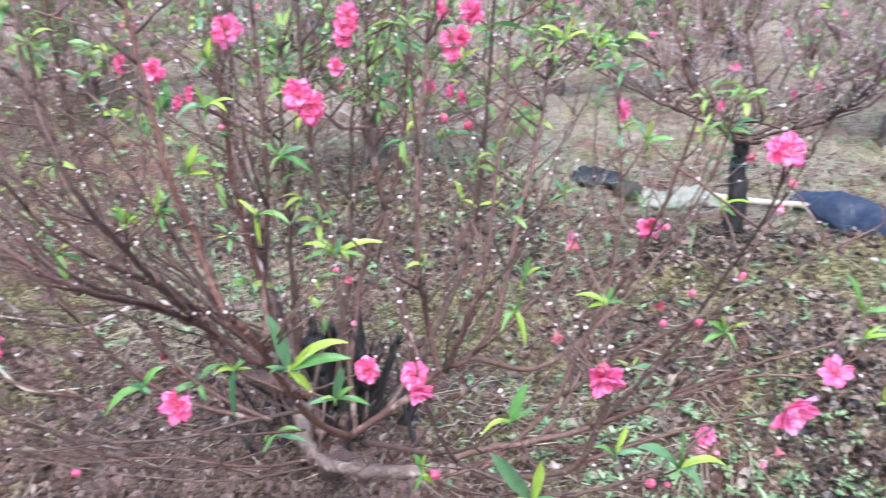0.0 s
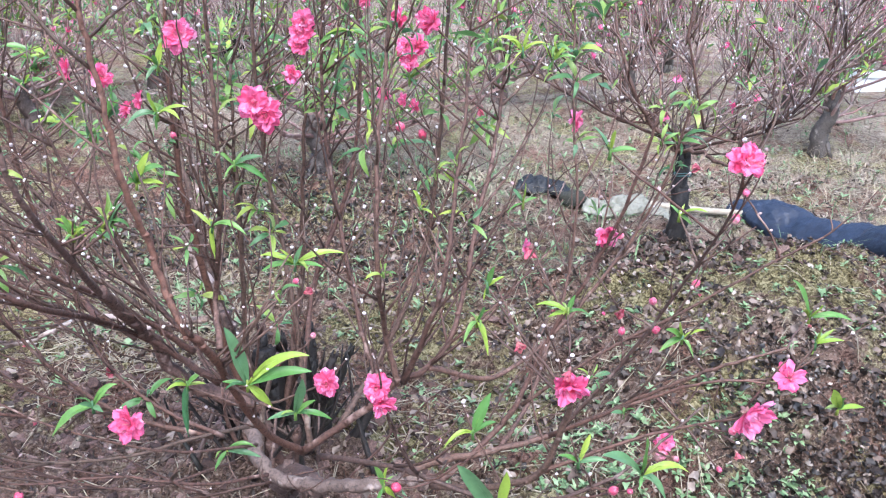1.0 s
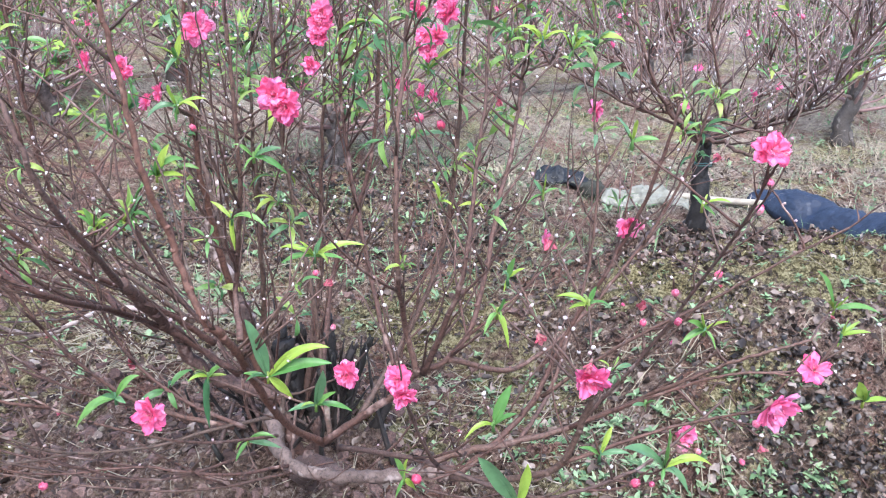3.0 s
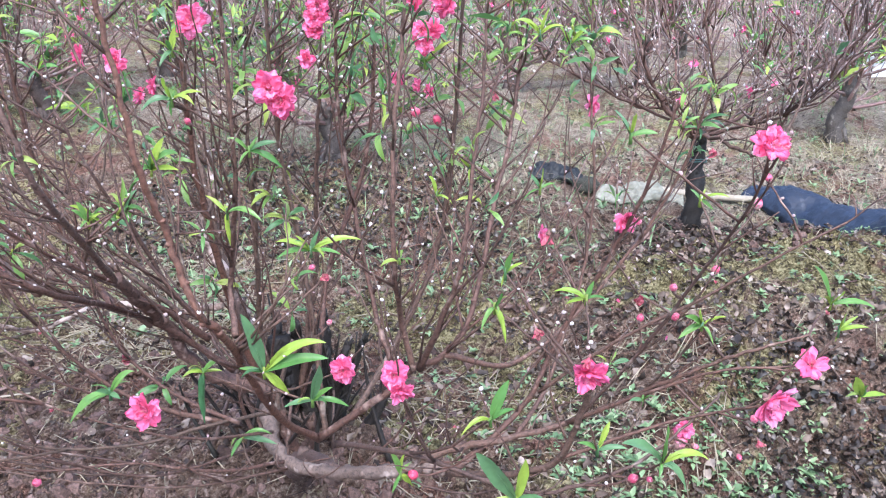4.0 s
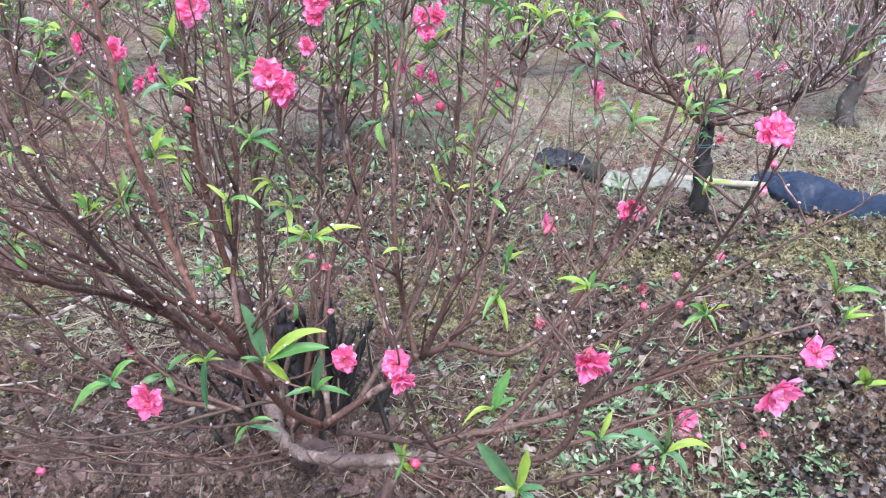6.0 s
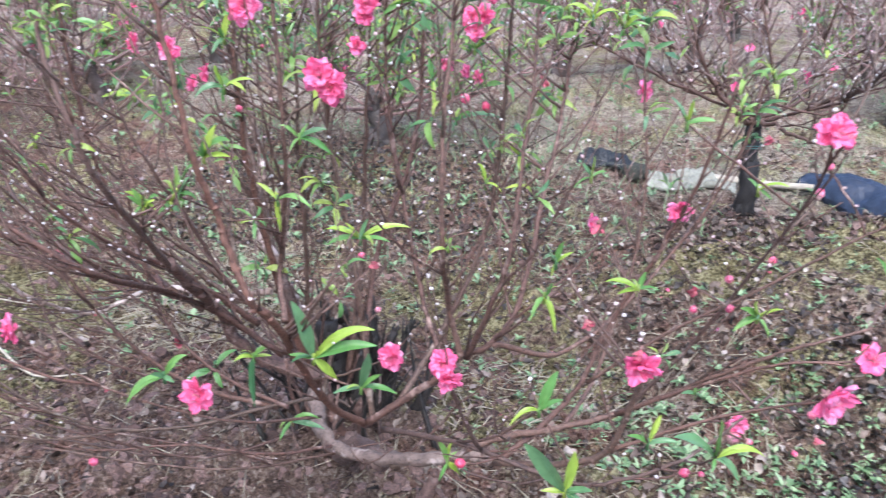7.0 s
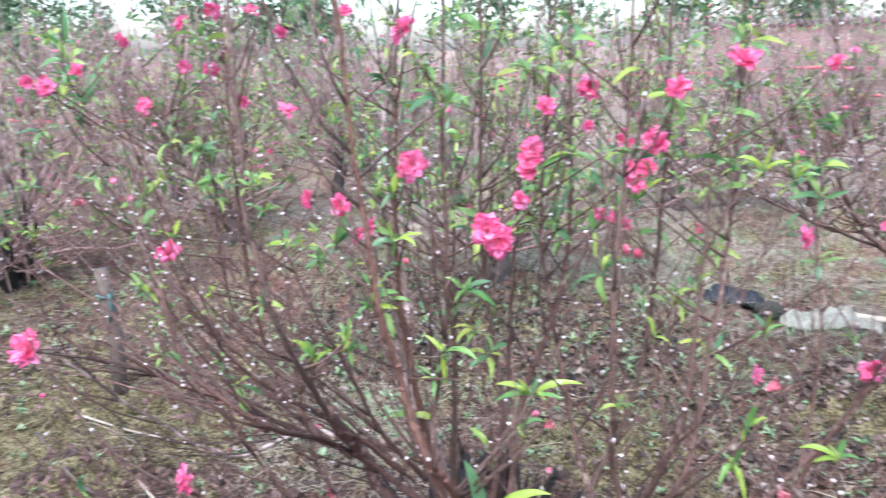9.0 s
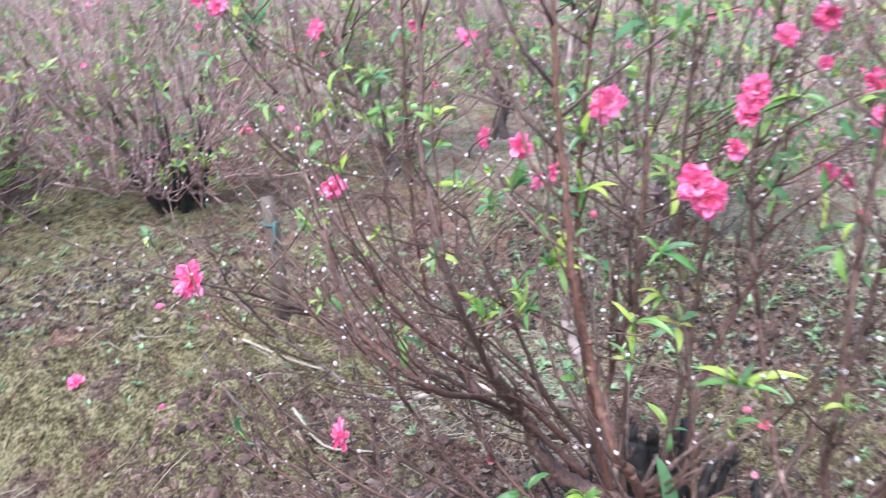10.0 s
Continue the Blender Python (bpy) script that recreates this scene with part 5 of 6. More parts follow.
# free-growing shoots along every limb
for number, (ob, line, r0, r1) in enumerate(list(BOUGHS)):
    rng = random.Random(300 + number)
    run = 0.0
    for i in range(3, len(line)):
        run += (line[i] - line[i - 1]).length
        if run < (0.046 if line[i].x < 0.10 else 0.058 if line[i].z > 0.70 else 0.10):
            continue
        run = 0.0
        for again in range(1 if rng.random() < 0.65 else 2):
            p = line[i]
            way = (line[i] - line[i - 1]).normalized()
            out = Vector((rng.uniform(-1, 1), rng.uniform(-0.9, 0.9), 0.0))
            if p.x < -0.30:
                out.x -= 0.55
            length = (0.07 + 0.40 * rng.random() ** 1.6) * (1.0 if p.z < 0.85 else 0.7) * (1.0 if p.x < 0.1 else 0.62)
            cross = rng.random() < 0.30
            if (p.z < 0.40 and rng.random() < 0.6) or (r0 < 0.004 and rng.random() < 0.75) or (p.x > 0.05 and p.z < 0.72 and rng.random() < 0.55) or (p.x < -0.42 and p.z < 0.78 and rng.random() < 0.15):
                continue
            b = p + (way * 0.95 + out * (1.0 if cross else 0.5) + Vector((0, 0, 0.20 if cross else 0.50))).normalized() * length
            if b.y < 0.86:
                b.y = 0.86 + rng.uniform(0, 0.1)
            c = p + (way * 0.7 + out * 0.75 + Vector((0, 0, 0.10))).normalized() * length * 0.5
            pts = shoot(number, p, c, b, min(0.0026, 0.0011 + length * 0.0042), 0.0008, rng, 0.20)
            if rng.random() < 0.75:
                q = pts[rng.randint(2, 5)]
                e = q + Vector((rng.uniform(-1, 1), rng.uniform(-0.6, 0.6), rng.uniform(0.2, 1.2))).normalized() * length * rng.uniform(0.20, 0.55)
                shoot(number, q, (q + e) / 2 + out * 0.01, e, 0.0013, 0.0007, rng, 0.25, 4)
            if rng.random() < (0.05 if p.z < 0.62 else 0.26 if p.y < 1.25 or p.z < 0.82 else 0.74) * (0.35 if p.x < -0.62 else 1.0):
                sprout(pts[rng.randint(3, 7)], rng)
            if p.z > 0.86 and p.y > 1.10 and rng.random() < 0.60:
                sprout(pts[rng.randint(2, 6)], rng)

rng = random.Random(11)
rng.shuffle(SPOTS)
SPOTS.sort(key=lambda q: q[0].y > 1.25)
for p, out in SPOTS[:260]:
    place_part("bud", LITTLE_BUD, Matrix.Translation(p) @ turn_to(out, rng.uniform(0, 6)), rng.uniform(0.0014, 0.0027))
rest = Shape()
for p, out in SPOTS[260:]:
    rest.ball(ORIGIN @ Matrix.Translation(p) @ turn_to(out, 0), rng.uniform(0.0018, 0.0033), 2, 5, 1.2)
part("bud_cover", rest, BUD, near_tree, "pale downy flower buds", kind="stuff")


# ---------------------------------------------------------------- the other trees of the orchard
def orchard_tree(place, seed, label, trunk_r=0.035, trunk_h=0.30, limbs=8, tall=1.45, spread=0.62, shoots=20, flowers=10, leaves=40, lean=(0.0, 0.0), dark=True, low=False, budding=3, skin=None, skirt=0):
    """A bowl-pruned peach tree: short trunk, curved limbs, upright shoots, few blossoms."""
    rng = random.Random(seed)
    tree = thing("peach_tree", place, label, "peach tree", "orchard trees")
    top = Vector((lean[0], lean[1], trunk_h))
    sway = Vector((rng.uniform(-1, 1), rng.uniform(-1, 1), 0)) * trunk_r * 0.7
    line = smooth_line([Vector((0, 0, -0.05)), top * 0.3 + sway, top * 0.65 - sway * 0.6, top], 4 if low else 8)
    s = Shape().tube(line, trunk_r * 1.2, trunk_r * 0.75, 6 if low else 14, 0.16, rng)
    for p in () if low else line[3::2] + line[4::2]:
        q = rng.uniform(0, 6)
        s.ball(Matrix.Translation(p + Vector((math.cos(q), math.sin(q), 0)) * trunk_r * 0.6), trunk_r * rng.uniform(0.25, 0.55), 4, 7, 1.6, rng, 0.35)
    for k in range(0 if low else 5):
        q = math.tau * k / 5 + rng.uniform(-0.4, 0.4)
        out = Vector((math.cos(q), math.sin(q), 0))
        s.tube([out * trunk_r * 0.5 + Vector((0, 0, 0.07)), out * trunk_r * 0.95 + Vector((0, 0, 0.025)), out * trunk_r * 1.5 + Vector((0, 0, -0.02))], trunk_r * 0.45, trunk_r * 0.25, 6, 0.15, rng)
    part("trunk", s, DEAD_BARK if dark else TRUNK_BARK, tree)
    wood_mesh, tufts, buds, bloom = Shape(), Shape(), Shape(), Shape()
    spots = []
    for k in range(limbs + skirt):
        q = math.tau * (k + rng.uniform(-0.3, 0.3)) / limbs
        out = Vector((math.cos(q), math.sin(q), 0)) * spread * rng.uniform(0.35, 1.15)
        start = top * (rng.uniform(0.5, 1.0) if skin is None else rng.uniform(0.88, 1.0))
        rise = tall * rng.uniform(0.72, 1.08) - trunk_h
        if k >= limbs:
            out, start, rise = out * 1.25, top * 0.5, tall * rng.uniform(0.18, 0.45)
        bend = lambda w: Vector((rng.uniform(-1, 1), rng.uniform(-1, 1), rng.uniform(-0.7, 0.7))) * w
        pts = [start, start + out * 0.34 + Vector((0, 0, rise * 0.14)) + bend(0.04), start + out * 0.66 + Vector((0, 0, rise * 0.33)) + bend(0.07), start + out * 0.88 + Vector((0, 0, rise * 0.62)) + bend(0.08), start + out * 1.05 + Vector((0, 0, rise)) + bend(0.05)]
        line = smooth_line(pts, 3)
        line = [line[0]] + [p + bend(0.014) for p in line[1:]]
        r = trunk_r * rng.uniform(0.17, 0.30) * (0.80 if skin else 1.0)
        s = wood_mesh if low else Shape()
        s.tube(line, r, 0.003, 5 if low else 6, 0.12, rng, 0.6)
        forks = [line]
        for n in range(1 if low else 3):
            i = rng.randint(3, 8)
            d = (line[i + 1] - line[i - 1]).normalized()
            e = line[i] + (d + bend(0.9) + Vector((0, 0, 0.3))).normalized() * rise * rng.uniform(0.25, 0.5)
            fork = [line[i], line[i].lerp(e, 0.35) + bend(0.03), line[i].lerp(e, 0.7) + bend(0.03), e]
            s.tube(fork, r * 0.6, 0.0025, 5, 0.12, rng, 0.7)
            forks.append(fork)
        if not low:
            part("limb", s, skin or HAZED_MID_BARK, tree)
        main = line
        for n in range(shoots):
            line = main if rng.random() < 0.55 else rng.choice(forks)
            i = rng.randint(1 if len(line) < 6 else 3, len(line) - 2)
            p = line[i]
            way = (line[i + 1] - line[i]).normalized()
            side = Vector((rng.uniform(-1, 1), rng.uniform(-1, 1), 0))
            length = rng.uniform(0.10, 0.50)
            b = p + (way * 0.6 + side * 0.5 + Vector((0, 0, rng.uniform(0.35, 1.0)))).normalized() * length
            b.z = min(b.z, tall * 1.12)
            c = p + (side * 0.9 + way * 0.4 + Vector((0, 0, 0.2))).normalized() * length * 0.45
            run = [p * (1 - t) ** 2 + c * 2 * t * (1 - t) + b * t * t for t in (0, 0.5, 1.0)]
            wood_mesh.tube(run, 0.0032, 0.0014, 3)
            for t in range(budding):
                j = rng.randint(1, len(run) - 1)
                spots.append(run[j - 1].lerp(run[j], rng.random()))
    part("fine_wood", wood_mesh, HAZED_FAR_BARK if low else HAZED_MID_BARK, tree, "thin bare shoots", kind="stuff")
    for p in spots:
        buds.ball(Matrix.Translation(p + Vector((rng.uniform(-1, 1), rng.uniform(-1, 1), 0)) * 0.004), rng.uniform(0.0026, 0.0050) * (1.25 if low else 1), 1, 3, 1.3)
    part("bud_cover", buds, BUD, tree, kind="stuff")
    for n in range(leaves):
        p = rng.choice(spots)
        m = Matrix.Translation(p) @ turn_to((rng.uniform(-0.7, 0.7), rng.uniform(-0.7, 0.7), 0.8), rng.uniform(0, 6))
        for k in range(rng.randint(3, 5)):
            tufts.blade(m @ Matrix.Rotation(k * 1.7, 4, "Z") @ Matrix.Rotation(radians(rng.uniform(25, 65)), 4, "X"), rng.uniform(0.040, 0.088), rng.uniform(0.015, 0.023), rng.uniform(0.2, 1.2), 0.3, 2, 0.0, 0.85)
    part("foliage", tufts, LEAF, tree, "young green leaves", kind="stuff")
    for n in range(flowers):
        p = rng.choice(spots)
        m = Matrix.Translation(p) @ turn_to((rng.uniform(-1, 1), rng.uniform(-1, 0.3), rng.uniform(-0.3, 0.8)), rng.uniform(0, 6))
        if low:
            for k in range(6):
                bloom.blade(m @ Matrix.Rotation(k * 1.05, 4, "Z") @ Matrix.Rotation(radians(rng.uniform(10, 55)), 4, "X"), 0.019, 0.017, -0.3, 0.3, 2, 0.0, 1.2)
            continue
        mesh = rng.choice(FAR_FLOWERS) if rng.random() < 0.75 else BUD_MESHES[0]
        f = part("flower" if mesh is not BUD_MESHES[0] else "pink_bud", mesh, None, tree)
        f.matrix_basis = m @ Matrix.Scale(rng.uniform(0.028, 0.044) if mesh is not BUD_MESHES[0] else 0.018, 4)
    if low:
        part("blossom_cover", bloom, PETAL, tree, "scattered pink blossoms", kind="stuff")
    return tree


BARE = "bowl-pruned peach tree with bare mauve-brown shoots and few blossoms"
STUMP = "peach tree on a short black trunk, branches spread like a bowl"
stump_tree = orchard_tree(on_ground(0.92, 2.62), 101, STUMP, trunk_r=0.030, trunk_h=0.33, limbs=9, tall=1.12, spread=0.66, shoots=28, flowers=20, leaves=20, lean=(0.0, 0.02), skin=BARK, budding=5)
stump_frame = stump_tree.matrix_world.inverted()
for seed, (r0, r1, bark_kind, pts) in enumerate((
    (0.0115, 0.004, BARK, ((0.889, 2.620, 0.561), (0.838, 2.620, 0.610), (0.756, 2.600, 0.683), (0.688, 2.570, 0.788), (0.642, 2.570, 0.911), (0.616, 2.600, 1.043))),
    (0.008, 0.003, BARK, ((0.892, 2.620, 0.567), (0.942, 2.520, 0.584), (0.974, 2.420, 0.571), (1.018, 2.370, 0.571), (1.046, 2.320, 0.682), (1.067, 2.320, 0.791))),
    (0.008, 0.003, BARK, ((0.890, 2.620, 0.581), (1.038, 2.720, 0.591), (1.150, 2.770, 0.627), (1.262, 2.820, 0.679), (1.272, 2.820, 0.779), (1.236, 2.820, 0.913))),
    (0.007, 0.003, BARK, ((0.876, 2.620, 0.572), (0.800, 2.670, 0.640), (0.694, 2.720, 0.650), (0.646, 2.770, 0.733), (0.622, 2.770, 0.867))),
    (0.007, 0.003, BARK, ((0.893, 2.620, 0.585), (0.940, 2.620, 0.655), (0.907, 2.670, 0.758), (0.937, 2.720, 0.881), (0.929, 2.720, 1.025))),
)):
    rng = random.Random(500 + seed)
    line = smooth_line([stump_frame @ Vector(q) for q in pts], 5)
    s = Shape().tube([q + Vector((rng.uniform(-1, 1), rng.uniform(-1, 1), rng.uniform(-1, 1))) * 0.006 for q in line], r0, r1, 8, 0.18, rng, 0.7)
    for k in range(14):
        q = rng.choice(line[5:])
        tip = q + Vector((rng.uniform(-0.7, 0.7), rng.uniform(-0.6, 0.6), rng.uniform(0.2, 1.0))).normalized() * rng.uniform(0.08, 0.30)
        s.tube([q, q.lerp(tip, 0.5) + Vector((rng.uniform(-0.02, 0.02), 0, -0.015)), tip], 0.0030, 0.0012, 4)
    part("limb", s, bark_kind, stump_tree)
kinds = [
    orchard_tree(on_ground(2.40, 4.55), 102, BARE, dark=False, skirt=4, trunk_r=0.046, trunk_h=0.38, limbs=14, tall=1.45, spread=0.75, shoots=26, flowers=34, leaves=170),
    orchard_tree(on_ground(-0.52, 3.95), 103, BARE, dark=False, trunk_r=0.045, trunk_h=0.26, limbs=15, tall=1.30, spread=0.90, shoots=26, flowers=36, leaves=560, skirt=4),
    orchard_tree(on_ground(-3.15, 3.65), 104, BARE, trunk_r=0.042, trunk_h=0.20, limbs=19, tall=1.35, spread=0.95, shoots=24, flowers=32, leaves=300, skirt=18),
    orchard_tree(on_ground(0.55, 5.6), 105, BARE, dark=False, trunk_r=0.045, trunk_h=0.28, limbs=15, tall=1.4, spread=0.85, shoots=26, flowers=40, leaves=420, skirt=3),
]
stool = kinds[2]
rng = random.Random(77)
for k in range(26):
    q = math.tau * k / 26 + rng.uniform(-0.2, 0.2)
    out = Vector((math.cos(q), math.sin(q), 0))
    reach, rise = rng.uniform(0.08, 0.34), rng.uniform(0.26, 0.62)
    pts = [out * 0.10 + Vector((0, 0, -0.06)), out * (0.08 + reach * 0.4) + Vector((rng.uniform(-0.03, 0.03), 0, rise * 0.35)), out * reach + Vector((0, rng.uniform(-0.04, 0.04), rise))]
    part("stub", Shape().tube(smooth_line(pts, 4), rng.uniform(0.016, 0.030), rng.uniform(0.008, 0.015), 8, 0.2, rng), DEAD_BARK, stool)
tie = Shape()
for k in range(2):
    tie.tube([Vector((0.029 * math.cos(q), 0.010 + 0.029 * math.sin(q), 0.235 + 0.008 * k + 0.003 * math.sin(q * 3))) for q in np.linspace(0, math.tau, 13)], 0.0020, 0.0020, 5)
part("tie", tie, TEAL, stump_tree, "teal plastic tie")
far_kinds = [orchard_tree(on_ground(-0.4 + 2.1 * k, 11.0 + 0.4 * k), 120 + k, BARE, limbs=9, tall=1.5, spread=0.80, shoots=18, flowers=60, leaves=90, low=True, budding=1) for k in range(3)]
edge_kinds = [orchard_tree(on_ground(-9.0 + 3.6 * k, 16.0 + 0.4 * k), 140 + k, BARE, limbs=8, tall=1.5, spread=0.85, shoots=14, flowers=32, leaves=30, low=True, budding=1) for k in range(3)]

rng = random.Random(21)
taken = [(2.40, 4.55), (-0.52, 3.95), (-3.15, 3.65), (0.55, 5.6), (1.55, 5.9), (-4.55, 3.55), (-2.35, 4.75), (-4.15, 2.75), (0.95, 2.62), (-0.4, 11.0), (1.7, 11.4), (3.8, 11.8), (-9.0, 16.0), (-5.4, 16.4), (-1.8, 16.8)]
copy_thing(kinds[0], Matrix.Translation(on_ground(1.55, 5.9)) @ Matrix.Rotation(2.0, 4, "Z"))
copy_thing(kinds[2], Matrix.Translation(on_ground(-4.55, 3.55)) @ Matrix.Rotation(2.0, 4, "Z"))
copy_thing(kinds[2], Matrix.Translation(on_ground(-4.15, 2.75)) @ Matrix.Rotation(4.2, 4, "Z") @ Matrix.Scale(0.85, 4))
copy_thing(kinds[3], Matrix.Translation(on_ground(-2.35, 4.75)) @ Matrix.Rotation(1.0, 4, "Z"))
y = 4.3
while y < 23:
    lo, hi = -1.25 * y - 1.0, 0.68 * y + 1.0
    x = lo + rng.uniform(0, 0.8)
    while x < hi:
        px, py = x + rng.uniform(-0.25, 0.25), y + rng.uniform(-0.25, 0.25)
        x += 1.5 if y < 9 else 1.8 if y < 15 else 2.3
        if min(math.hypot(px - a, py - b) for a, b in taken) < 1.0:
            continue
        if py < 6.3 and 0.6 < px < 2.0:
            continue
        source = rng.choice(kinds if py < 8.0 else far_kinds if py < 14 else edge_kinds)
        copy_thing(source, Matrix.Translation(on_ground(px, py)) @ Matrix.Rotation(rng.uniform(0, 6.28), 4, "Z") @ Matrix.Scale(rng.uniform(0.88, 1.12), 4))
    y += 1.6 if y < 9 else 2.1 if y < 15 else 2.6
for row in range(3):
    for k in range(6):
        px, py = -6.0 + 2.4 * k + rng.uniform(-0.4, 0.4), -2.6 - 2.2 * row + rng.uniform(-0.3, 0.3)
        copy_thing(rng.choice(edge_kinds), Matrix.Translation(on_ground(px, py)) @ Matrix.Rotation(rng.uniform(0, 6.28), 4, "Z"))


# ---------------------------------------------------------------- things lying on the beds
def draped(name, a, b, width, rise, seed, material, label, category, grow=0.0, crumpled=1.0, taper=0.0):
    """A crumpled sheet lying in a low ridge from a to b."""
    s = Shape()
    rng = random.Random(seed)
    a, b = Vector((*a, 0)), Vector((*b, 0))
    along = (b - a).normalized()
    side = Vector((-along.y, along.x, 0))
    n, m = 90, 30
    for i in range(n + 1):
        for k in range(m + 1):
            t, u = i / n, k / m * 2 - 1
            edge = 1 + 0.18 * noise.noise(Vector((t * 5, u, seed)))
            p = a.lerp(b, t) + side * u * width * 0.5 * (1 - taper * (1 - t)) * edge
            ends = min(1.0, t * 7, (1 - t) * 7)
            dome = max(0.0, 1 - u * u) ** 0.6 * (rise + grow * t) * (0.5 + 0.5 * ends) * (1 + 0.22 * noise.noise(Vector((t * 4, 0.3, seed))))
            crumple = 0.018 * (abs(noise.noise(Vector((p.x * 11, p.y * 11, seed)))) - 0.2) + 0.007 * abs(noise.noise(Vector((p.x * 27, p.y * 27, seed)))) + 0.003 * noise.noise(Vector((p.x * 60, p.y * 60, seed)))
            s.v.append(Vector((p.x, p.y, (height(p.x, p.y) + height(p.x + 0.03, p.y) + height(p.x - 0.03, p.y) + height(p.x, p.y + 0.03) + height(p.x, p.y - 0.03)) / 5 + 0.010 + dome + crumpled * crumple * (1 if abs(u) < 0.95 else 0.2))))
    for i in range(n):
        for k in range(m):
            q = i * (m + 1) + k
            s.f.append((q, q + 1, q + m + 2, q + m + 1))
    ob = thing(name, (0, 0, 0), label, category, shape=s, material=material)
    thick = ob.modifiers.new("thickness", "SOLIDIFY")
    thick.thickness = 0.004
    return ob


draped("plastic_sheet", (1.52, 3.52), (2.12, 2.24), 0.34, 0.055, 3, TARP, "crumpled blue-black plastic sheet lying over the bed", "plastic sheet", 0.24, 1.0, 0.55)
draped("plastic_sack", (0.78, 3.52), (1.16, 3.43), 0.17, 0.022, 5, SACK, "dirty whitish-green plastic sack lying flat", "plastic sack", 0.0, 2.4)
draped("plastic_bag", (0.49, 3.72), (0.74, 3.66), 0.18, 0.045, 8, BAG, "black plastic bag crumpled on the soil", "plastic bag", 0.0, 2.0)


def rounded_stone(place, size, seed, label):
    rng = random.Random(seed)
    s = Shape().ball(Matrix.Identity(4), 1.0, 8, 14, 0.5, rng, 0.16)
    return thing("stone", Matrix.Translation(place) @ Matrix.Diagonal((*size, 1)), label, "stone", shape=s, material=STONE)


rounded_stone(on_ground(0.73, 3.52, -0.02), (0.065, 0.05, 0.075), 4, "dark mossy stone beside the black bag")

pole_shape = Shape().tube(smooth_line([on_ground(0.95, 3.50, -0.012), on_ground(1.25, 3.44, -0.016), on_ground(1.50, 3.40, -0.012)], 5), 0.017, 0.015, 9, 0.06, random.Random(4))
thing("bamboo_pole", (0, 0, 0), "pale weathered bamboo pole lying on the soil", "pole", shape=pole_shape, material=POLE)


def foam_box(place):
    box = thing("foam_box", place, "white foam box standing between the trees", "box")
    w, d, h, t = 0.34, 0.26, 0.15, 0.025
    part("base", Shape().box(Matrix.Identity(4), w, d, t), WHITE, box, smooth=False)
    for x in (-1, 1):
        part("side", Shape().box(Matrix.Translation((x * (w - t) / 2, 0, t)), t, d, h), WHITE, box, smooth=False)
    for y in (-1, 1):
        part("side", Shape().box(Matrix.Translation((0, y * (d - t) / 2, t)), w - 2 * t, t, h), WHITE, box, smooth=False)
    part("rim", Shape().box(Matrix.Translation((0, -d / 2 - 0.008, h - 0.02)), w + 0.02, 0.014, 0.035), WHITE, box, smooth=False)


foam_box(Matrix.Translation(on_ground(4.0, 7.15)) @ Matrix.Rotation(0.3, 4, "Z"))

stake = thing("wooden_stake", on_ground(-1.64, 2.30), "weathered wooden stake with a teal tie", "stake")
part("post", Shape().tube([Vector((0, 0, -0.1)), Vector((0.01, 0, 0.2)), Vector((-0.01, 0.01, 0.33)), Vector((-0.02, 0.01, 0.42))], 0.027, 0.023, 8, 0.06, random.Random(3)), STAKE, stake)
tie = Shape()
for k in range(1):
    tie.tube([Vector((-0.012 + 0.027 * math.cos(q), 0.008 + 0.027 * math.sin(q), 0.33 + 0.012 * k + 0.004 * math.sin(q * 2))) for q in np.linspace(0, math.tau, 11)], 0.004, 0.004, 5)
tie.tube([Vector((0.012, -0.012, 0.34)), Vector((0.020, -0.020, 0.32)), Vector((0.022, -0.022, 0.29)), Vector((0.012, -0.028, 0.25))], 0.007, 0.004, 5)
part("tie", tie, TEAL, stake, "teal plastic tie")


def stick(pts, r, label, material):
    s = Shape().tube(smooth_line([Vector(p) for p in pts], 4), r, r * 0.6, 6, 0.1, random.Random(9))
    thing("stick", (0, 0, 0), label, "stick", shape=s, material=material)


stick((on_ground(-1.33, 1.86, -0.05), on_ground(-1.20, 1.80, -0.03), on_ground(-1.05, 1.80, -0.02)), 0.0042, "peeled pale stick on the soil", POLE)
stick((on_ground(-1.62, 2.05, -0.02), on_ground(-1.48, 2.08, -0.03), on_ground(-1.36, 2.12, -0.02)), 0.0042, "peeled pale stick on the soil", POLE)
stick((on_ground(-1.7, 1.95, -0.02), on_ground(-1.5, 1.80, -0.02), on_ground(-1.42, 1.78, -0.02)), 0.005, "dry brown stick on the moss", STAKE)


def string_line(a, b, sag, label):
    a, b = Vector(a), Vector(b)
    pts = [a.lerp(b, t) - Vector((0, 0, sag * 4 * t * (1 - t))) for t in np.linspace(0, 1, 13)]
    thing("red_string", (0, 0, 0), label, "string", shape=Shape().tube(pts, 0.009, 0.009, 5), material=RED_STRING)


string_line((1.2, 6.6, 0.86), (4.4, 6.8, 0.90), 0.06, "red plastic string stretched between orchard trees")
string_line((0.4, 9.6, 0.72), (6.2, 9.8, 0.92), 0.08, "red plastic string stretched between orchard trees")
string_line((1.6, 7.6, 1.02), (6.4, 7.4, 1.06), 0.05, "red plastic string stretched between orchard trees")
string_line((-1.2, 8.6, 0.98), (2.6, 8.4, 1.02), 0.05, "red plastic string stretched between orchard trees")
string_line((-4.9, 6.1, 0.75), (-3.4, 6.6, 0.75), 0.04, "red plastic string stretched between orchard trees")


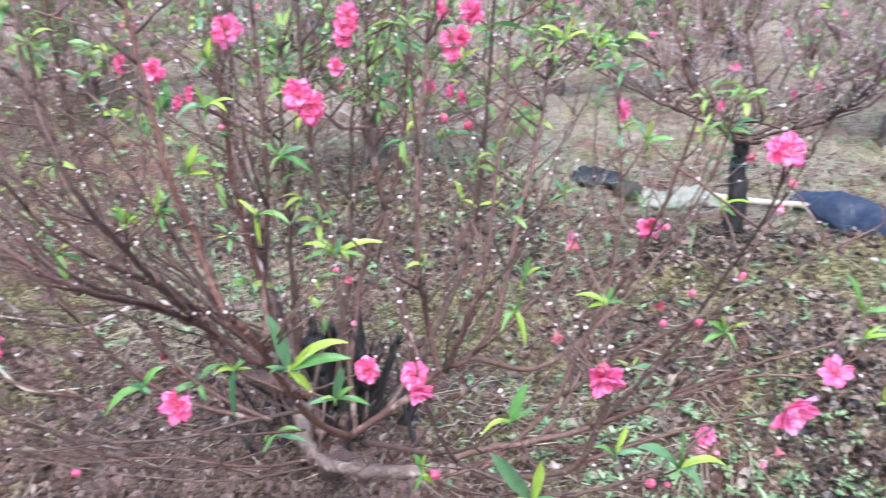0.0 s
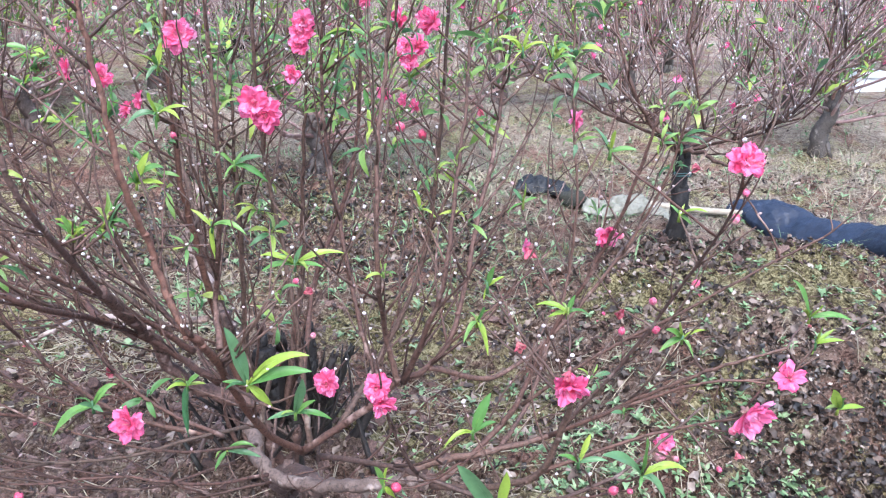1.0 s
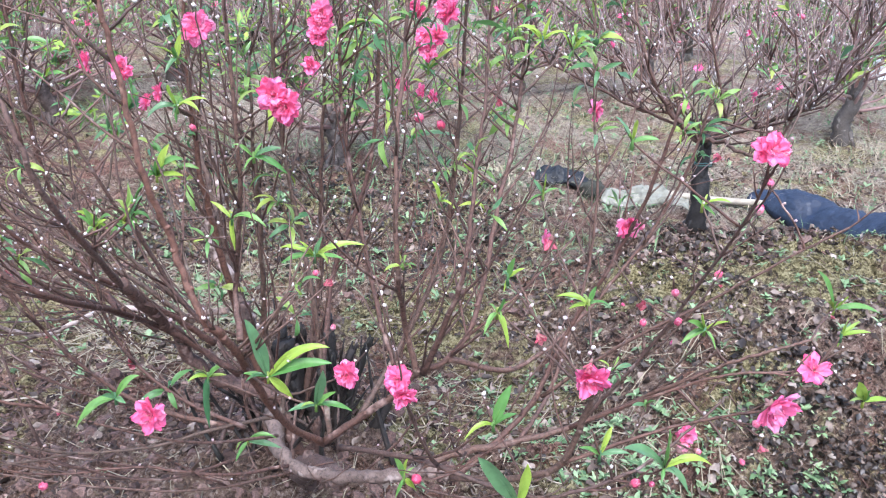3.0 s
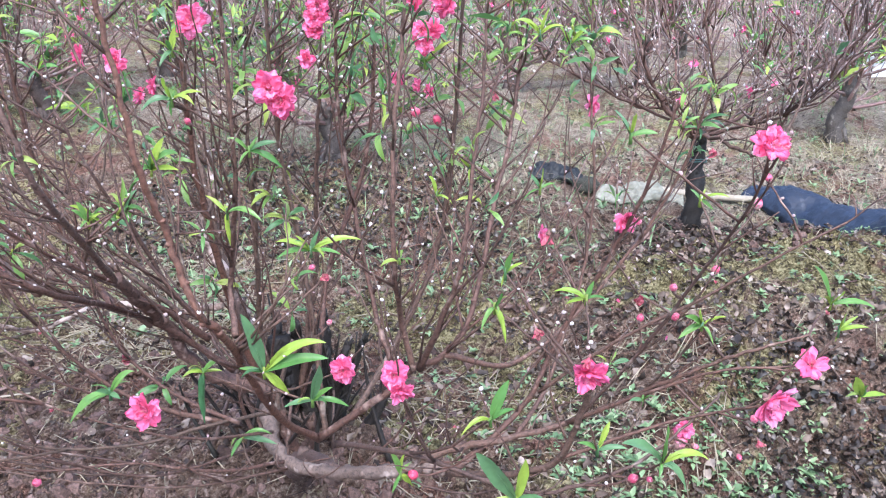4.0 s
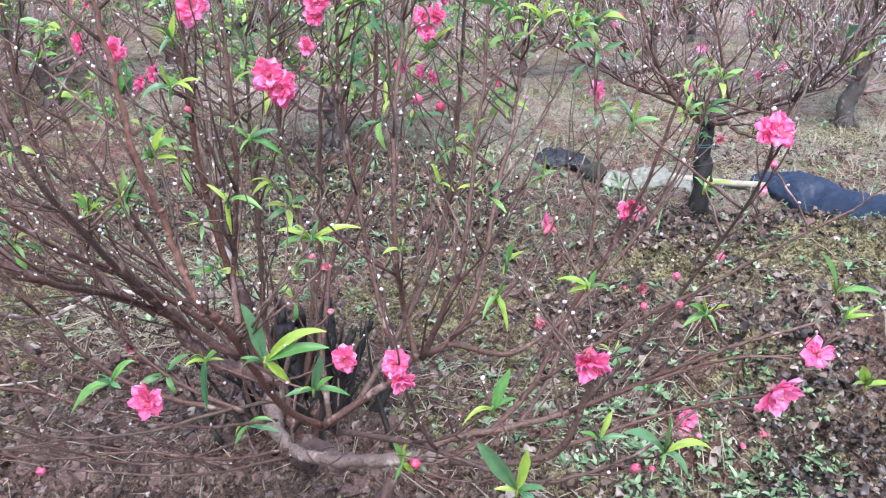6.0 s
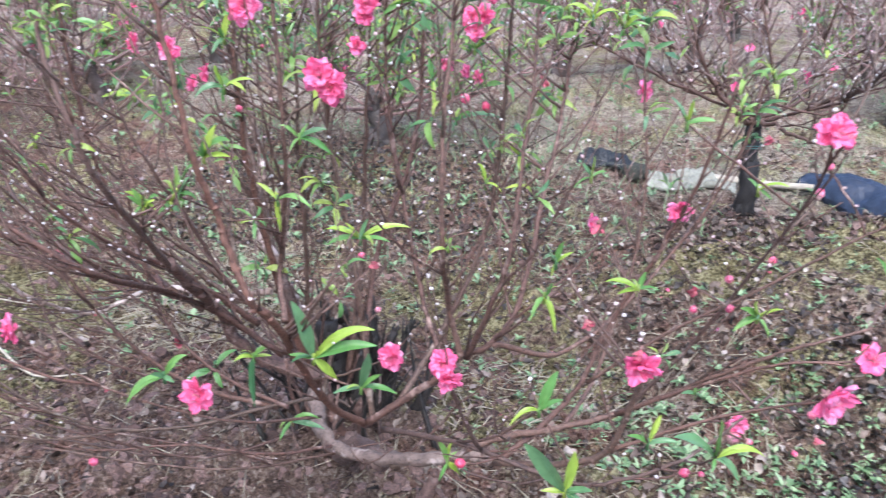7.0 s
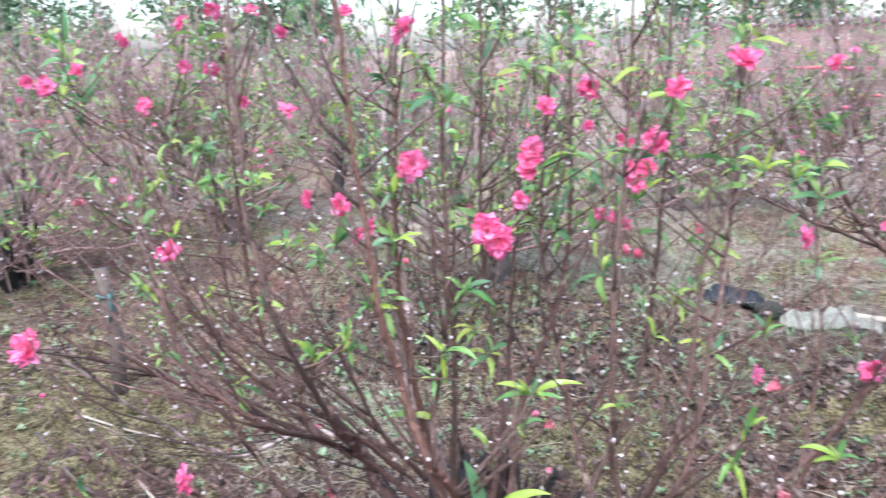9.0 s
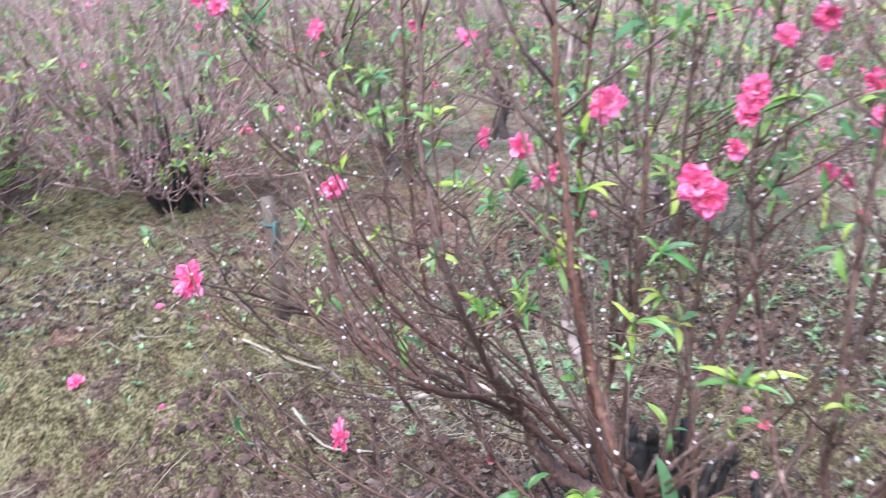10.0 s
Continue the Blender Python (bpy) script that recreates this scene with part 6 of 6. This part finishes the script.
# ---------------------------------------------------------------- weeds, grass and litter
WEED_LEAVES = [Shape().blade(Matrix.Identity(4), 1.0, 0.30 + 0.07 * k, 0.5 + 0.3 * k, 0.25, 5, 0.1, 0.7).mesh("leaf", WEED) for k in range(4)]
WEED_ROOT = Shape().tube([Vector((0, 0, -0.01)), Vector((0, 0, 0.003)), Vector((0, 0, 0.012))], 0.0025, 0.0015, 5).mesh("weed_stem", WEED)
rng = random.Random(31)


def weed(x, y, size):
    """A small broad-leaved weed: a stem with its leaves."""
    ob = thing("weed", Matrix.Translation(on_ground(x, y, 0.004)) @ Matrix.Rotation(rng.uniform(0, 6), 4, "Z"), "small green broad-leaved weed rooted in the soil", "weed", "weeds on the bed")
    part("stem", WEED_ROOT, None, ob)
    n = rng.randint(5, 9)
    for k in range(n):
        leaf = part("leaf", rng.choice(WEED_LEAVES), None, ob)
        leaf.matrix_basis = Matrix.Rotation(k * 2.4 + rng.uniform(-0.3, 0.3), 4, "Z") @ Matrix.Translation((0, 0.001, 0.004 + 0.006 * rng.random())) @ Matrix.Rotation(radians(rng.uniform(15, 65)), 4, "X") @ Matrix.Scale(size * rng.uniform(0.5, 1.0), 4)


weed(-0.90, 2.20, 0.055)
for n in range(10):
    weed(rng.gauss(0.66, 0.16), rng.gauss(1.50, 0.07), rng.uniform(0.03, 0.055))
for n in range(10):
    weed(rng.gauss(0.22, 0.16), rng.gauss(1.72, 0.16), rng.uniform(0.025, 0.045))
for n in range(8):
    weed(rng.gauss(-0.75, 0.12), rng.gauss(2.55, 0.10), rng.uniform(0.035, 0.065))
for n in range(34):
    weed(rng.uniform(0.5, 1.7), rng.uniform(1.7, 2.3), rng.uniform(0.02, 0.04))
for n in range(24):
    weed(rng.uniform(-2.4, 2.0), rng.uniform(1.5, 3.4), rng.uniform(0.02, 0.045))


def strewn(name, count, build, material, label, category, seed, box=(-2.8, 2.2, 1.1, 4.2), smooth=True):
    rng = random.Random(seed)
    s = Shape()
    for n in range(count):
        x, y = rng.uniform(box[0], box[1]), rng.uniform(box[2], box[3])
        build(s, x, y, rng)
    thing(name, (0, 0, 0), label, category, kind="stuff", shape=s, material=material, smooth=smooth)


def dead_leaf(s, x, y, rng):
    """A crumpled dead leaf: a torn, curled and twisted blade."""
    if (on_moss(x, y) or x < -1.15) and rng.random() < 0.55:
        return
    m = Matrix.Translation(on_ground(x, y, -0.003)) @ Matrix.Rotation(rng.uniform(0, 6), 4, "Z") @ Matrix.Rotation(rng.uniform(-0.5, 0.6), 4, "X") @ Matrix.Rotation(rng.uniform(-1.0, 1.0), 4, "Y")
    length = 0.007 + 0.028 * rng.random() ** 2.4
    first = len(s.v)
    s.blade(m, length, length * rng.uniform(0.25, 0.6), rng.uniform(-2.0, 2.0), rng.uniform(-0.6, 0.9), 2 if length < 0.013 else 4, 0.5, rng.uniform(0.6, 1.2))
    for v in s.v[first:]:
        v += Vector((rng.uniform(-1, 1), rng.uniform(-1, 1), rng.uniform(-1, 1))) * length * 0.13


def on_moss(x, y):
    """The bare mossy crown of the bank, where little litter lies."""
    return math.hypot((x - 1.33) / 0.42, (y - 2.26) / 0.20) < 1 + 0.35 * noise.noise(Vector((x * 6, y * 6, 0)))


def broad_leaf(s, x, y, rng):
    """A larger dead leaf that lies hollow on the others and shades what is under it."""
    if on_moss(x, y) and rng.random() < 0.9:
        return
    m = Matrix.Translation(on_ground(x, y, -0.002 - 0.010 * rng.random())) @ Matrix.Rotation(rng.uniform(0, 6), 4, "Z") @ Matrix.Rotation(rng.uniform(-0.6, 0.6), 4, "X") @ Matrix.Rotation(rng.uniform(-0.9, 0.9), 4, "Y")
    length = rng.uniform(0.012, 0.036)
    first = len(s.v)
    s.blade(m, length, length * rng.uniform(0.35, 0.75), rng.uniform(-1.8, 2.2), rng.uniform(-0.5, 0.9), 4, 0.5, rng.uniform(0.6, 1.2))
    for v in s.v[first:]:
        v += Vector((rng.uniform(-1, 1), rng.uniform(-1, 1), rng.uniform(-1, 1))) * length * 0.09


def clod(s, x, y, rng):
    r = 0.0026 + 0.0200 * rng.random() ** 4.2
    m = Matrix.Translation(on_ground(x, y, r * 0.1)) @ Matrix.Rotation(rng.uniform(0, 6), 4, "Z") @ Matrix.Rotation(rng.uniform(0, 1), 4, "X")
    if r < 0.005:
        s.ball(m, r, 1, 4, rng.uniform(0.5, 0.9), rng, 0.4)
    else:
        s.ball(m, r, 2, 6, rng.uniform(0.5, 0.9), rng, 0.32)


def big_clod(s, x, y, rng):
    r = rng.uniform(0.005, 0.011) + 0.016 * rng.random() ** 5
    s.ball(Matrix.Translation(on_ground(x, y, r * 0.15)) @ Matrix.Rotation(rng.uniform(0, 6), 4, "Z") @ Matrix.Rotation(rng.uniform(0, 1), 4, "X"), r, 4, 7, rng.uniform(0.45, 0.9), rng, 0.42)


def dark_twig(s, x, y, rng):
    q, length = rng.uniform(0, 6), rng.uniform(0.02, 0.14)
    d = Vector((math.cos(q), math.sin(q), 0)) * length
    s.tube([on_ground(x, y, -0.004), on_ground(x + d.x * 0.5 + 0.004, y + d.y * 0.5, -0.008), on_ground(x + d.x, y + d.y, -0.004)], 0.0022, 0.0010, 3)


def straw(s, x, y, rng):
    q, length = rng.uniform(0, 6), rng.uniform(0.04, 0.20)
    d = Vector((math.cos(q), math.sin(q), 0)) * length
    a, b, c = on_ground(x, y, -0.004), on_ground(x + d.x / 2, y + d.y / 2, -0.012), on_ground(x + d.x, y + d.y, -0.004)
    s.tube([a, b, c], 0.0016, 0.0009, 4)


def grass(s, x, y, rng):
    m = Matrix.Translation(on_ground(x, y, 0.005)) @ Matrix.Rotation(rng.uniform(0, 6), 4, "Z") @ Matrix.Rotation(radians(rng.uniform(35, 85)), 4, "X")
    s.blade(m, rng.uniform(0.05, 0.15), 0.004, rng.uniform(0.4, 1.6), 0.2, 3, 0.0, 0.6)


def patch_weed(s, x, y, rng):
    base = Matrix.Translation(on_ground(x, y, 0.003)) @ Matrix.Rotation(rng.uniform(0, 6), 4, "Z")
    size = 0.006 + 0.024 * rng.random() ** 1.6
    for k in range(rng.randint(4, 8)):
        s.blade(base @ Matrix.Rotation(k * 2.4, 4, "Z") @ Matrix.Translation((0, 0, 0.012 * rng.random())) @ Matrix.Rotation(radians(rng.uniform(10, 70)), 4, "X"), size * rng.uniform(0.6, 1.1), size * rng.uniform(0.3, 0.5), rng.uniform(0.4, 1.3), 0.2, 3, 0.1, 0.7)


def leafy_weed(s, x, y, rng):
    base = Matrix.Translation(on_ground(x, y, 0.003)) @ Matrix.Rotation(rng.uniform(0, 6), 4, "Z")
    size = rng.uniform(0.02, 0.05)
    for k in range(rng.randint(4, 7)):
        s.blade(base @ Matrix.Rotation(k * 2.4, 4, "Z") @ Matrix.Translation((0, 0, 0.03 * rng.random())) @ Matrix.Rotation(radians(rng.uniform(15, 70)), 4, "X"), size * rng.uniform(0.6, 1.1), size * rng.uniform(0.3, 0.45), rng.uniform(0.4, 1.3), 0.2, 2, 0.1, 0.7)


strewn("low_weeds", 420, patch_weed, WEED, "dense patch of low green weeds", "weeds", 51, (0.30, 0.98, 1.34, 1.72))
strewn("low_weeds", 170, patch_weed, WEED, "dense patch of low green weeds beside the plastic sheet", "weeds", 52, (1.42, 1.68, 2.60, 2.86))
strewn("low_weeds", 160, patch_weed, WEED, "dense patch of low green weeds", "weeds", 53, (-0.05, 0.45, 1.5, 2.0))
strewn("low_weeds", 380, patch_weed, WEED, "scattered low green weeds on the bank", "weeds", 55, (0.45, 1.9, 1.6, 2.7))
strewn("low_weeds", 1100, patch_weed, WEED, "scattered low green weeds", "weeds", 54, (-3.0, 2.6, 1.5, 5.0))
strewn("dead_leaves", 8000, dead_leaf, LITTER, "curled brown dead leaves and petals on the soil", "leaf litter", 41)
strewn("soil_clods", 8500, clod, SOIL, "loose red-brown clods of earth", "soil clods", 42, smooth=False)
strewn("soil_clods", 6000, clod, SOIL, "loose red-brown clods of earth", "soil clods", 48, (-1.3, 0.3, 1.25, 1.95), smooth=False)
strewn("dead_leaves", 3200, dead_leaf, LITTER, "curled brown dead leaves between the trees", "leaf litter", 49, (-4.5, 3.6, 3.0, 6.5))
strewn("soil_clods", 3000, clod, SOIL, "loose red-brown clods of earth", "soil clods", 58, (-4.5, 3.8, 3.2, 7.0), smooth=False)
strewn("dead_leaves", 3000, dead_leaf, LITTER, "curled brown dead leaves between the trees", "leaf litter", 60, (-5.5, -2.6, 1.2, 5.0))
strewn("soil_clods", 2800, clod, SOIL, "loose red-brown clods of earth", "soil clods", 61, (-5.5, -2.6, 1.2, 5.0), smooth=False)
strewn("soil_clods", 2600, big_clod, CLOD, "lumpy red-brown clods of turned earth", "soil clods", 91, (-1.6, 0.1, 1.2, 2.0), smooth=False)
strewn("soil_clods", 900, big_clod, CLOD, "lumpy red-brown clods of turned earth behind the tree", "soil clods", 96, (-2.6, 0.6, 2.0, 3.6), smooth=False)
strewn("dead_leaves", 2900, broad_leaf, LITTER, "curled mauve-brown leaf litter covering the bank", "leaf litter", 97, (0.3, 2.1, 1.62, 2.75))
strewn("dead_leaves", 1300, broad_leaf, LITTER, "curled mauve-brown leaf litter round the dark stump", "leaf litter", 110, (0.62, 1.36, 2.30, 2.85))
strewn("soil_clods", 500, big_clod, CLOD, "lumpy red-brown clods of earth round the dark stump", "soil clods", 111, (0.62, 1.30, 2.35, 2.85), smooth=False)
strewn("dead_leaves", 700, broad_leaf, LITTER, "curled mauve-brown leaf litter at the foot of the bank", "leaf litter", 100, (0.1, 1.6, 1.3, 1.62))
strewn("dead_leaves", 2600, broad_leaf, LITTER, "curled mauve-brown leaf litter under the trees", "leaf litter", 98, (-1.2, 0.4, 1.3, 3.6))
# Black leaves put the furrow's shade into the ground colour.
strewn("dead_leaves", 550, broad_leaf, ROT_AND_SHADE, "black leaf litter standing in for furrow shade", "leaf litter", 108, (-4.0, -1.9, 2.45, 3.5))
strewn("dead_leaves", 900, broad_leaf, LITTER, "curled mauve-brown leaf litter on the mossy ridge", "leaf litter", 112, (-3.1, -1.9, 1.95, 2.8))
strewn("dead_leaves", 800, broad_leaf, ROT_AND_SHADE, "near-black leaves beside the mossy ridge", "leaf litter", 109, (-3.5, -2.35, 1.4, 2.5))
# These black leaves darken the ground where the trees' shade falls.
strewn("dead_leaves", 3200, broad_leaf, ROT_AND_SHADE, "black leaf litter standing in for shade under the trees", "leaf litter", 104, (-1.3, 0.3, 2.75, 4.0))
strewn("leafy_weeds", 60, leafy_weed, WEED, "leafy green weeds round the foot of a neighbouring tree", "weeds", 113, (-3.7, -2.3, 2.7, 3.7))
strewn("dry_straw", 260, straw, STRAW, "pale straws round the foot of a neighbouring tree", "straw", 114, (-3.9, -2.2, 2.6, 3.7))
strewn("leafy_weeds", 70, leafy_weed, WEED, "leafy green weeds behind the tree", "weeds", 105, (-1.3, 0.5, 2.2, 3.6))
strewn("dead_twigs", 520, dark_twig, BARK, "thin dark broken twigs under the tree", "twigs", 106, (-1.5, 0.2, 1.25, 2.1))
strewn("dry_straw", 170, straw, STRAW, "thin pale straws among the clods", "straw", 107, (-1.5, 0.2, 1.25, 2.1))
strewn("low_weeds", 130, patch_weed, WEED, "clump of pale green broad-leaved weeds", "weeds", 99, (-0.95, -0.55, 2.2, 2.7))
strewn("soil_clods", 420, big_clod, SOIL, "lumpy clods of mossy earth", "soil clods", 93, (-3.6, -1.3, 1.5, 3.4))
strewn("dead_twigs", 520, dark_twig, BARK, "thin dark broken twigs on the mossy soil", "twigs", 94, (-4.4, -1.3, 1.3, 4.2))
strewn("leafy_weeds", 70, patch_weed, WEED, "small green weeds on the mossy soil", "weeds", 95, (-3.2, -1.3, 1.4, 3.2))
strewn("dead_leaves", 2200, dead_leaf, LITTER, "dark rotting leaves at the foot of the bank", "leaf litter", 92, (0.7, 1.7, 1.3, 1.8))
strewn("dead_leaves", 2400, broad_leaf, ROT_AND_SHADE, "black wet rotten leaves at the foot of the bank", "leaf litter", 101, (0.75, 1.9, 1.25, 1.78))
strewn("low_weeds", 500, patch_weed, WEED, "scattered low green weeds", "weeds", 62, (-5.5, -2.2, 1.2, 5.0))
strewn("leafy_weeds", 520, leafy_weed, WEED, "leafy green weeds growing between the trees", "weeds", 73, (-2.6, 3.2, 2.7, 5.6))
strewn("dry_straw", 260, straw, STRAW, "pale straws and dry stalks on the soil", "straw", 84, (-0.1, 0.7, 1.35, 2.0))
strewn("low_weeds", 260, patch_weed, WEED, "scattered low green weeds", "weeds", 71, (-1.3, 0.6, 1.9, 4.0))
strewn("green_grass", 1100, grass, WEED, "thin green grass", "grass", 72, (-1.4, 0.8, 2.3, 4.6))
strewn("dead_leaves", 3200, dead_leaf, LITTER, "curled brown dead leaves behind the bank", "leaf litter", 82, (0.0, 3.2, 2.7, 4.4))
strewn("dry_straw", 500, straw, STRAW, "pale straws behind the bank", "straw", 83, (0.2, 3.2, 2.8, 4.4))
strewn("dead_leaves", 5000, dead_leaf, LITTER, "decaying brown leaf scraps on the bank", "leaf litter", 81, (0.25, 2.0, 1.35, 2.7))
strewn("dead_twigs", 1500, dark_twig, BARK, "thin dark broken twigs on the soil", "twigs", 63)
strewn("dry_straw", 900, straw, STRAW, "thin pale straws and dry twigs on the soil", "straw", 59, (-4.5, 3.8, 3.2, 7.0))
strewn("dry_straw", 620, straw, STRAW, "thin pale straws and dry twigs on the soil", "straw", 43)
strewn("dry_straw", 620, straw, STRAW, "matted pale dry grass stalks", "straw", 44, (-1.10, -0.60, 1.95, 2.75))
strewn("grass", 1500, grass, STRAW, "short dry grass between the trees", "grass", 102, (0.2, 3.6, 3.2, 5.4))
strewn("green_grass", 550, grass, WEED, "short green grass between the trees", "grass", 103, (0.2, 3.6, 3.0, 5.4))
strewn("grass", 1100, grass, STRAW, "dry yellowish grass tussock", "grass", 45, (1.9, 3.4, 3.5, 4.6))
strewn("grass", 260, grass, STRAW, "dry yellowish grass tussock", "grass", 46, (0.12, 0.35, 3.4, 3.8))
strewn("green_grass", 2200, grass, WEED, "thin green grass", "grass", 47, (-4.0, 4.4, 2.4, 7.5))

def blossom_on_soil(x, y, size):
    ob = new("fallen_flower", FLOWERS[0][0])
    ob.matrix_world = Matrix.Translation(on_ground(x, y, -0.010)) @ turn_to((0.1, -0.5, 1), 0) @ Matrix.Scale(size, 4)
    tagged(ob, "fallen pink blossom lying on the soil", "flower", "fallen blossoms")


blossom_on_soil(-1.92, 1.66, 0.045)
FALLEN = [FLOWERS[1][0], FADED_FLOWERS[0][0]]
for n in range(26):
    x, y = rng.uniform(-1.9, 1.6), rng.uniform(1.5, 2.6)
    ob = new("fallen_flower", rng.choice(FALLEN))
    ob.matrix_world = Matrix.Translation(on_ground(x, y, -0.004)) @ turn_to((rng.uniform(-0.6, 0.6), rng.uniform(-0.6, 0.2), 1), rng.uniform(0, 6)) @ Matrix.Scale(rng.uniform(0.014, 0.026), 4)
    tagged(ob, "fallen pink blossom lying on the soil", "flower", "fallen blossoms")


# ---------------------------------------------------------------- the far edge of the orchard
def far_wall():
    wall = thing("brick_wall", on_ground(10.5, 27.0), "long old brick wall under a dark tiled coping", "wall", kind="structure")
    part("masonry", Shape().box(Matrix.Translation((0, 0, -0.2)), 13.0, 0.22, 1.75), BRICK, wall, smooth=False)
    cop = Shape()
    for k in range(66):
        cop.tube([Vector((-6.5 + k * 0.2, -0.26, 1.56)), Vector((-6.5 + k * 0.2, 0.0, 1.70 + 0.004 * (k % 3)))], 0.085, 0.075, 6)
        cop.tube([Vector((-6.5 + k * 0.2, 0.26, 1.56)), Vector((-6.5 + k * 0.2, 0.0, 1.70))], 0.085, 0.075, 6)
    part("coping", cop, TILE, wall, "dark roof tiles")


far_wall()


def hedge_tree(place, seed, tall):
    rng = random.Random(seed)
    tree = thing("tree", place, "dense green tree at the orchard's far edge", "tree", "trees at the far edge")
    trunk = Shape().tube(smooth_line([Vector((0, 0, -0.1)), Vector((rng.uniform(-0.2, 0.2), 0, tall * 0.4)), Vector((rng.uniform(-0.3, 0.3), 0, tall * 0.85))], 4), 0.10, 0.03, 7, 0.1, rng)
    ends = []
    for k in range(9):
        q, h = rng.uniform(0, 6.28), rng.uniform(0.15, 0.8) * tall
        e = Vector((math.cos(q) * tall * 0.28, math.sin(q) * tall * 0.28, h + tall * rng.uniform(0.08, 0.2)))
        trunk.tube([Vector((0, 0, h)), e * 0.55 + Vector((0, 0, h * 0.45)), e], 0.035, 0.012, 5)
        ends += [e, e * 0.6 + Vector((0, 0, h * 0.4))]
    part("trunk", trunk, OLD_BARK, tree)
    crown = Shape()
    for k in range(620):
        e = rng.choice(ends)
        p = e + Vector((rng.gauss(0, 1), rng.gauss(0, 1), rng.gauss(0, 0.8))) * tall * 0.10
        if p.z < 0.2:
            p.z = rng.uniform(0.2, 1.0)
        m = Matrix.Translation(p) @ turn_to((rng.uniform(-1, 1), rng.uniform(-1, 1), rng.uniform(-0.3, 1)), rng.uniform(0, 6)) @ Matrix.Rotation(radians(rng.uniform(0, 80)), 4, "X")
        crown.blade(m, rng.uniform(0.24, 0.48), rng.uniform(0.10, 0.19), rng.uniform(0.2, 1.2), 0.2, 2)
    part("crown", crown, HAZED_LEAF, tree)
    return tree


edge = [hedge_tree(on_ground(-4.0 + 3.0 * k, 29.0), 200 + k, 4.2 + 0.7 * k) for k in range(3)]
rng = random.Random(61)
for n, x in enumerate(np.arange(-36.0, 12.0, 1.35)):
    if -5.2 < x < 3.4 or x > 9 or abs(x + 17.4) < 1.6 or abs(x + 7.2) < 1.2:
        continue
    copy_thing(rng.choice(edge), Matrix.Translation(on_ground(float(x) + rng.uniform(-0.5, 0.5), 28.8 + rng.uniform(-0.8, 1.6))) @ Matrix.Rotation(rng.uniform(0, 6), 4, "Z") @ Matrix.Scale(rng.uniform(0.75, 1.15), 4))
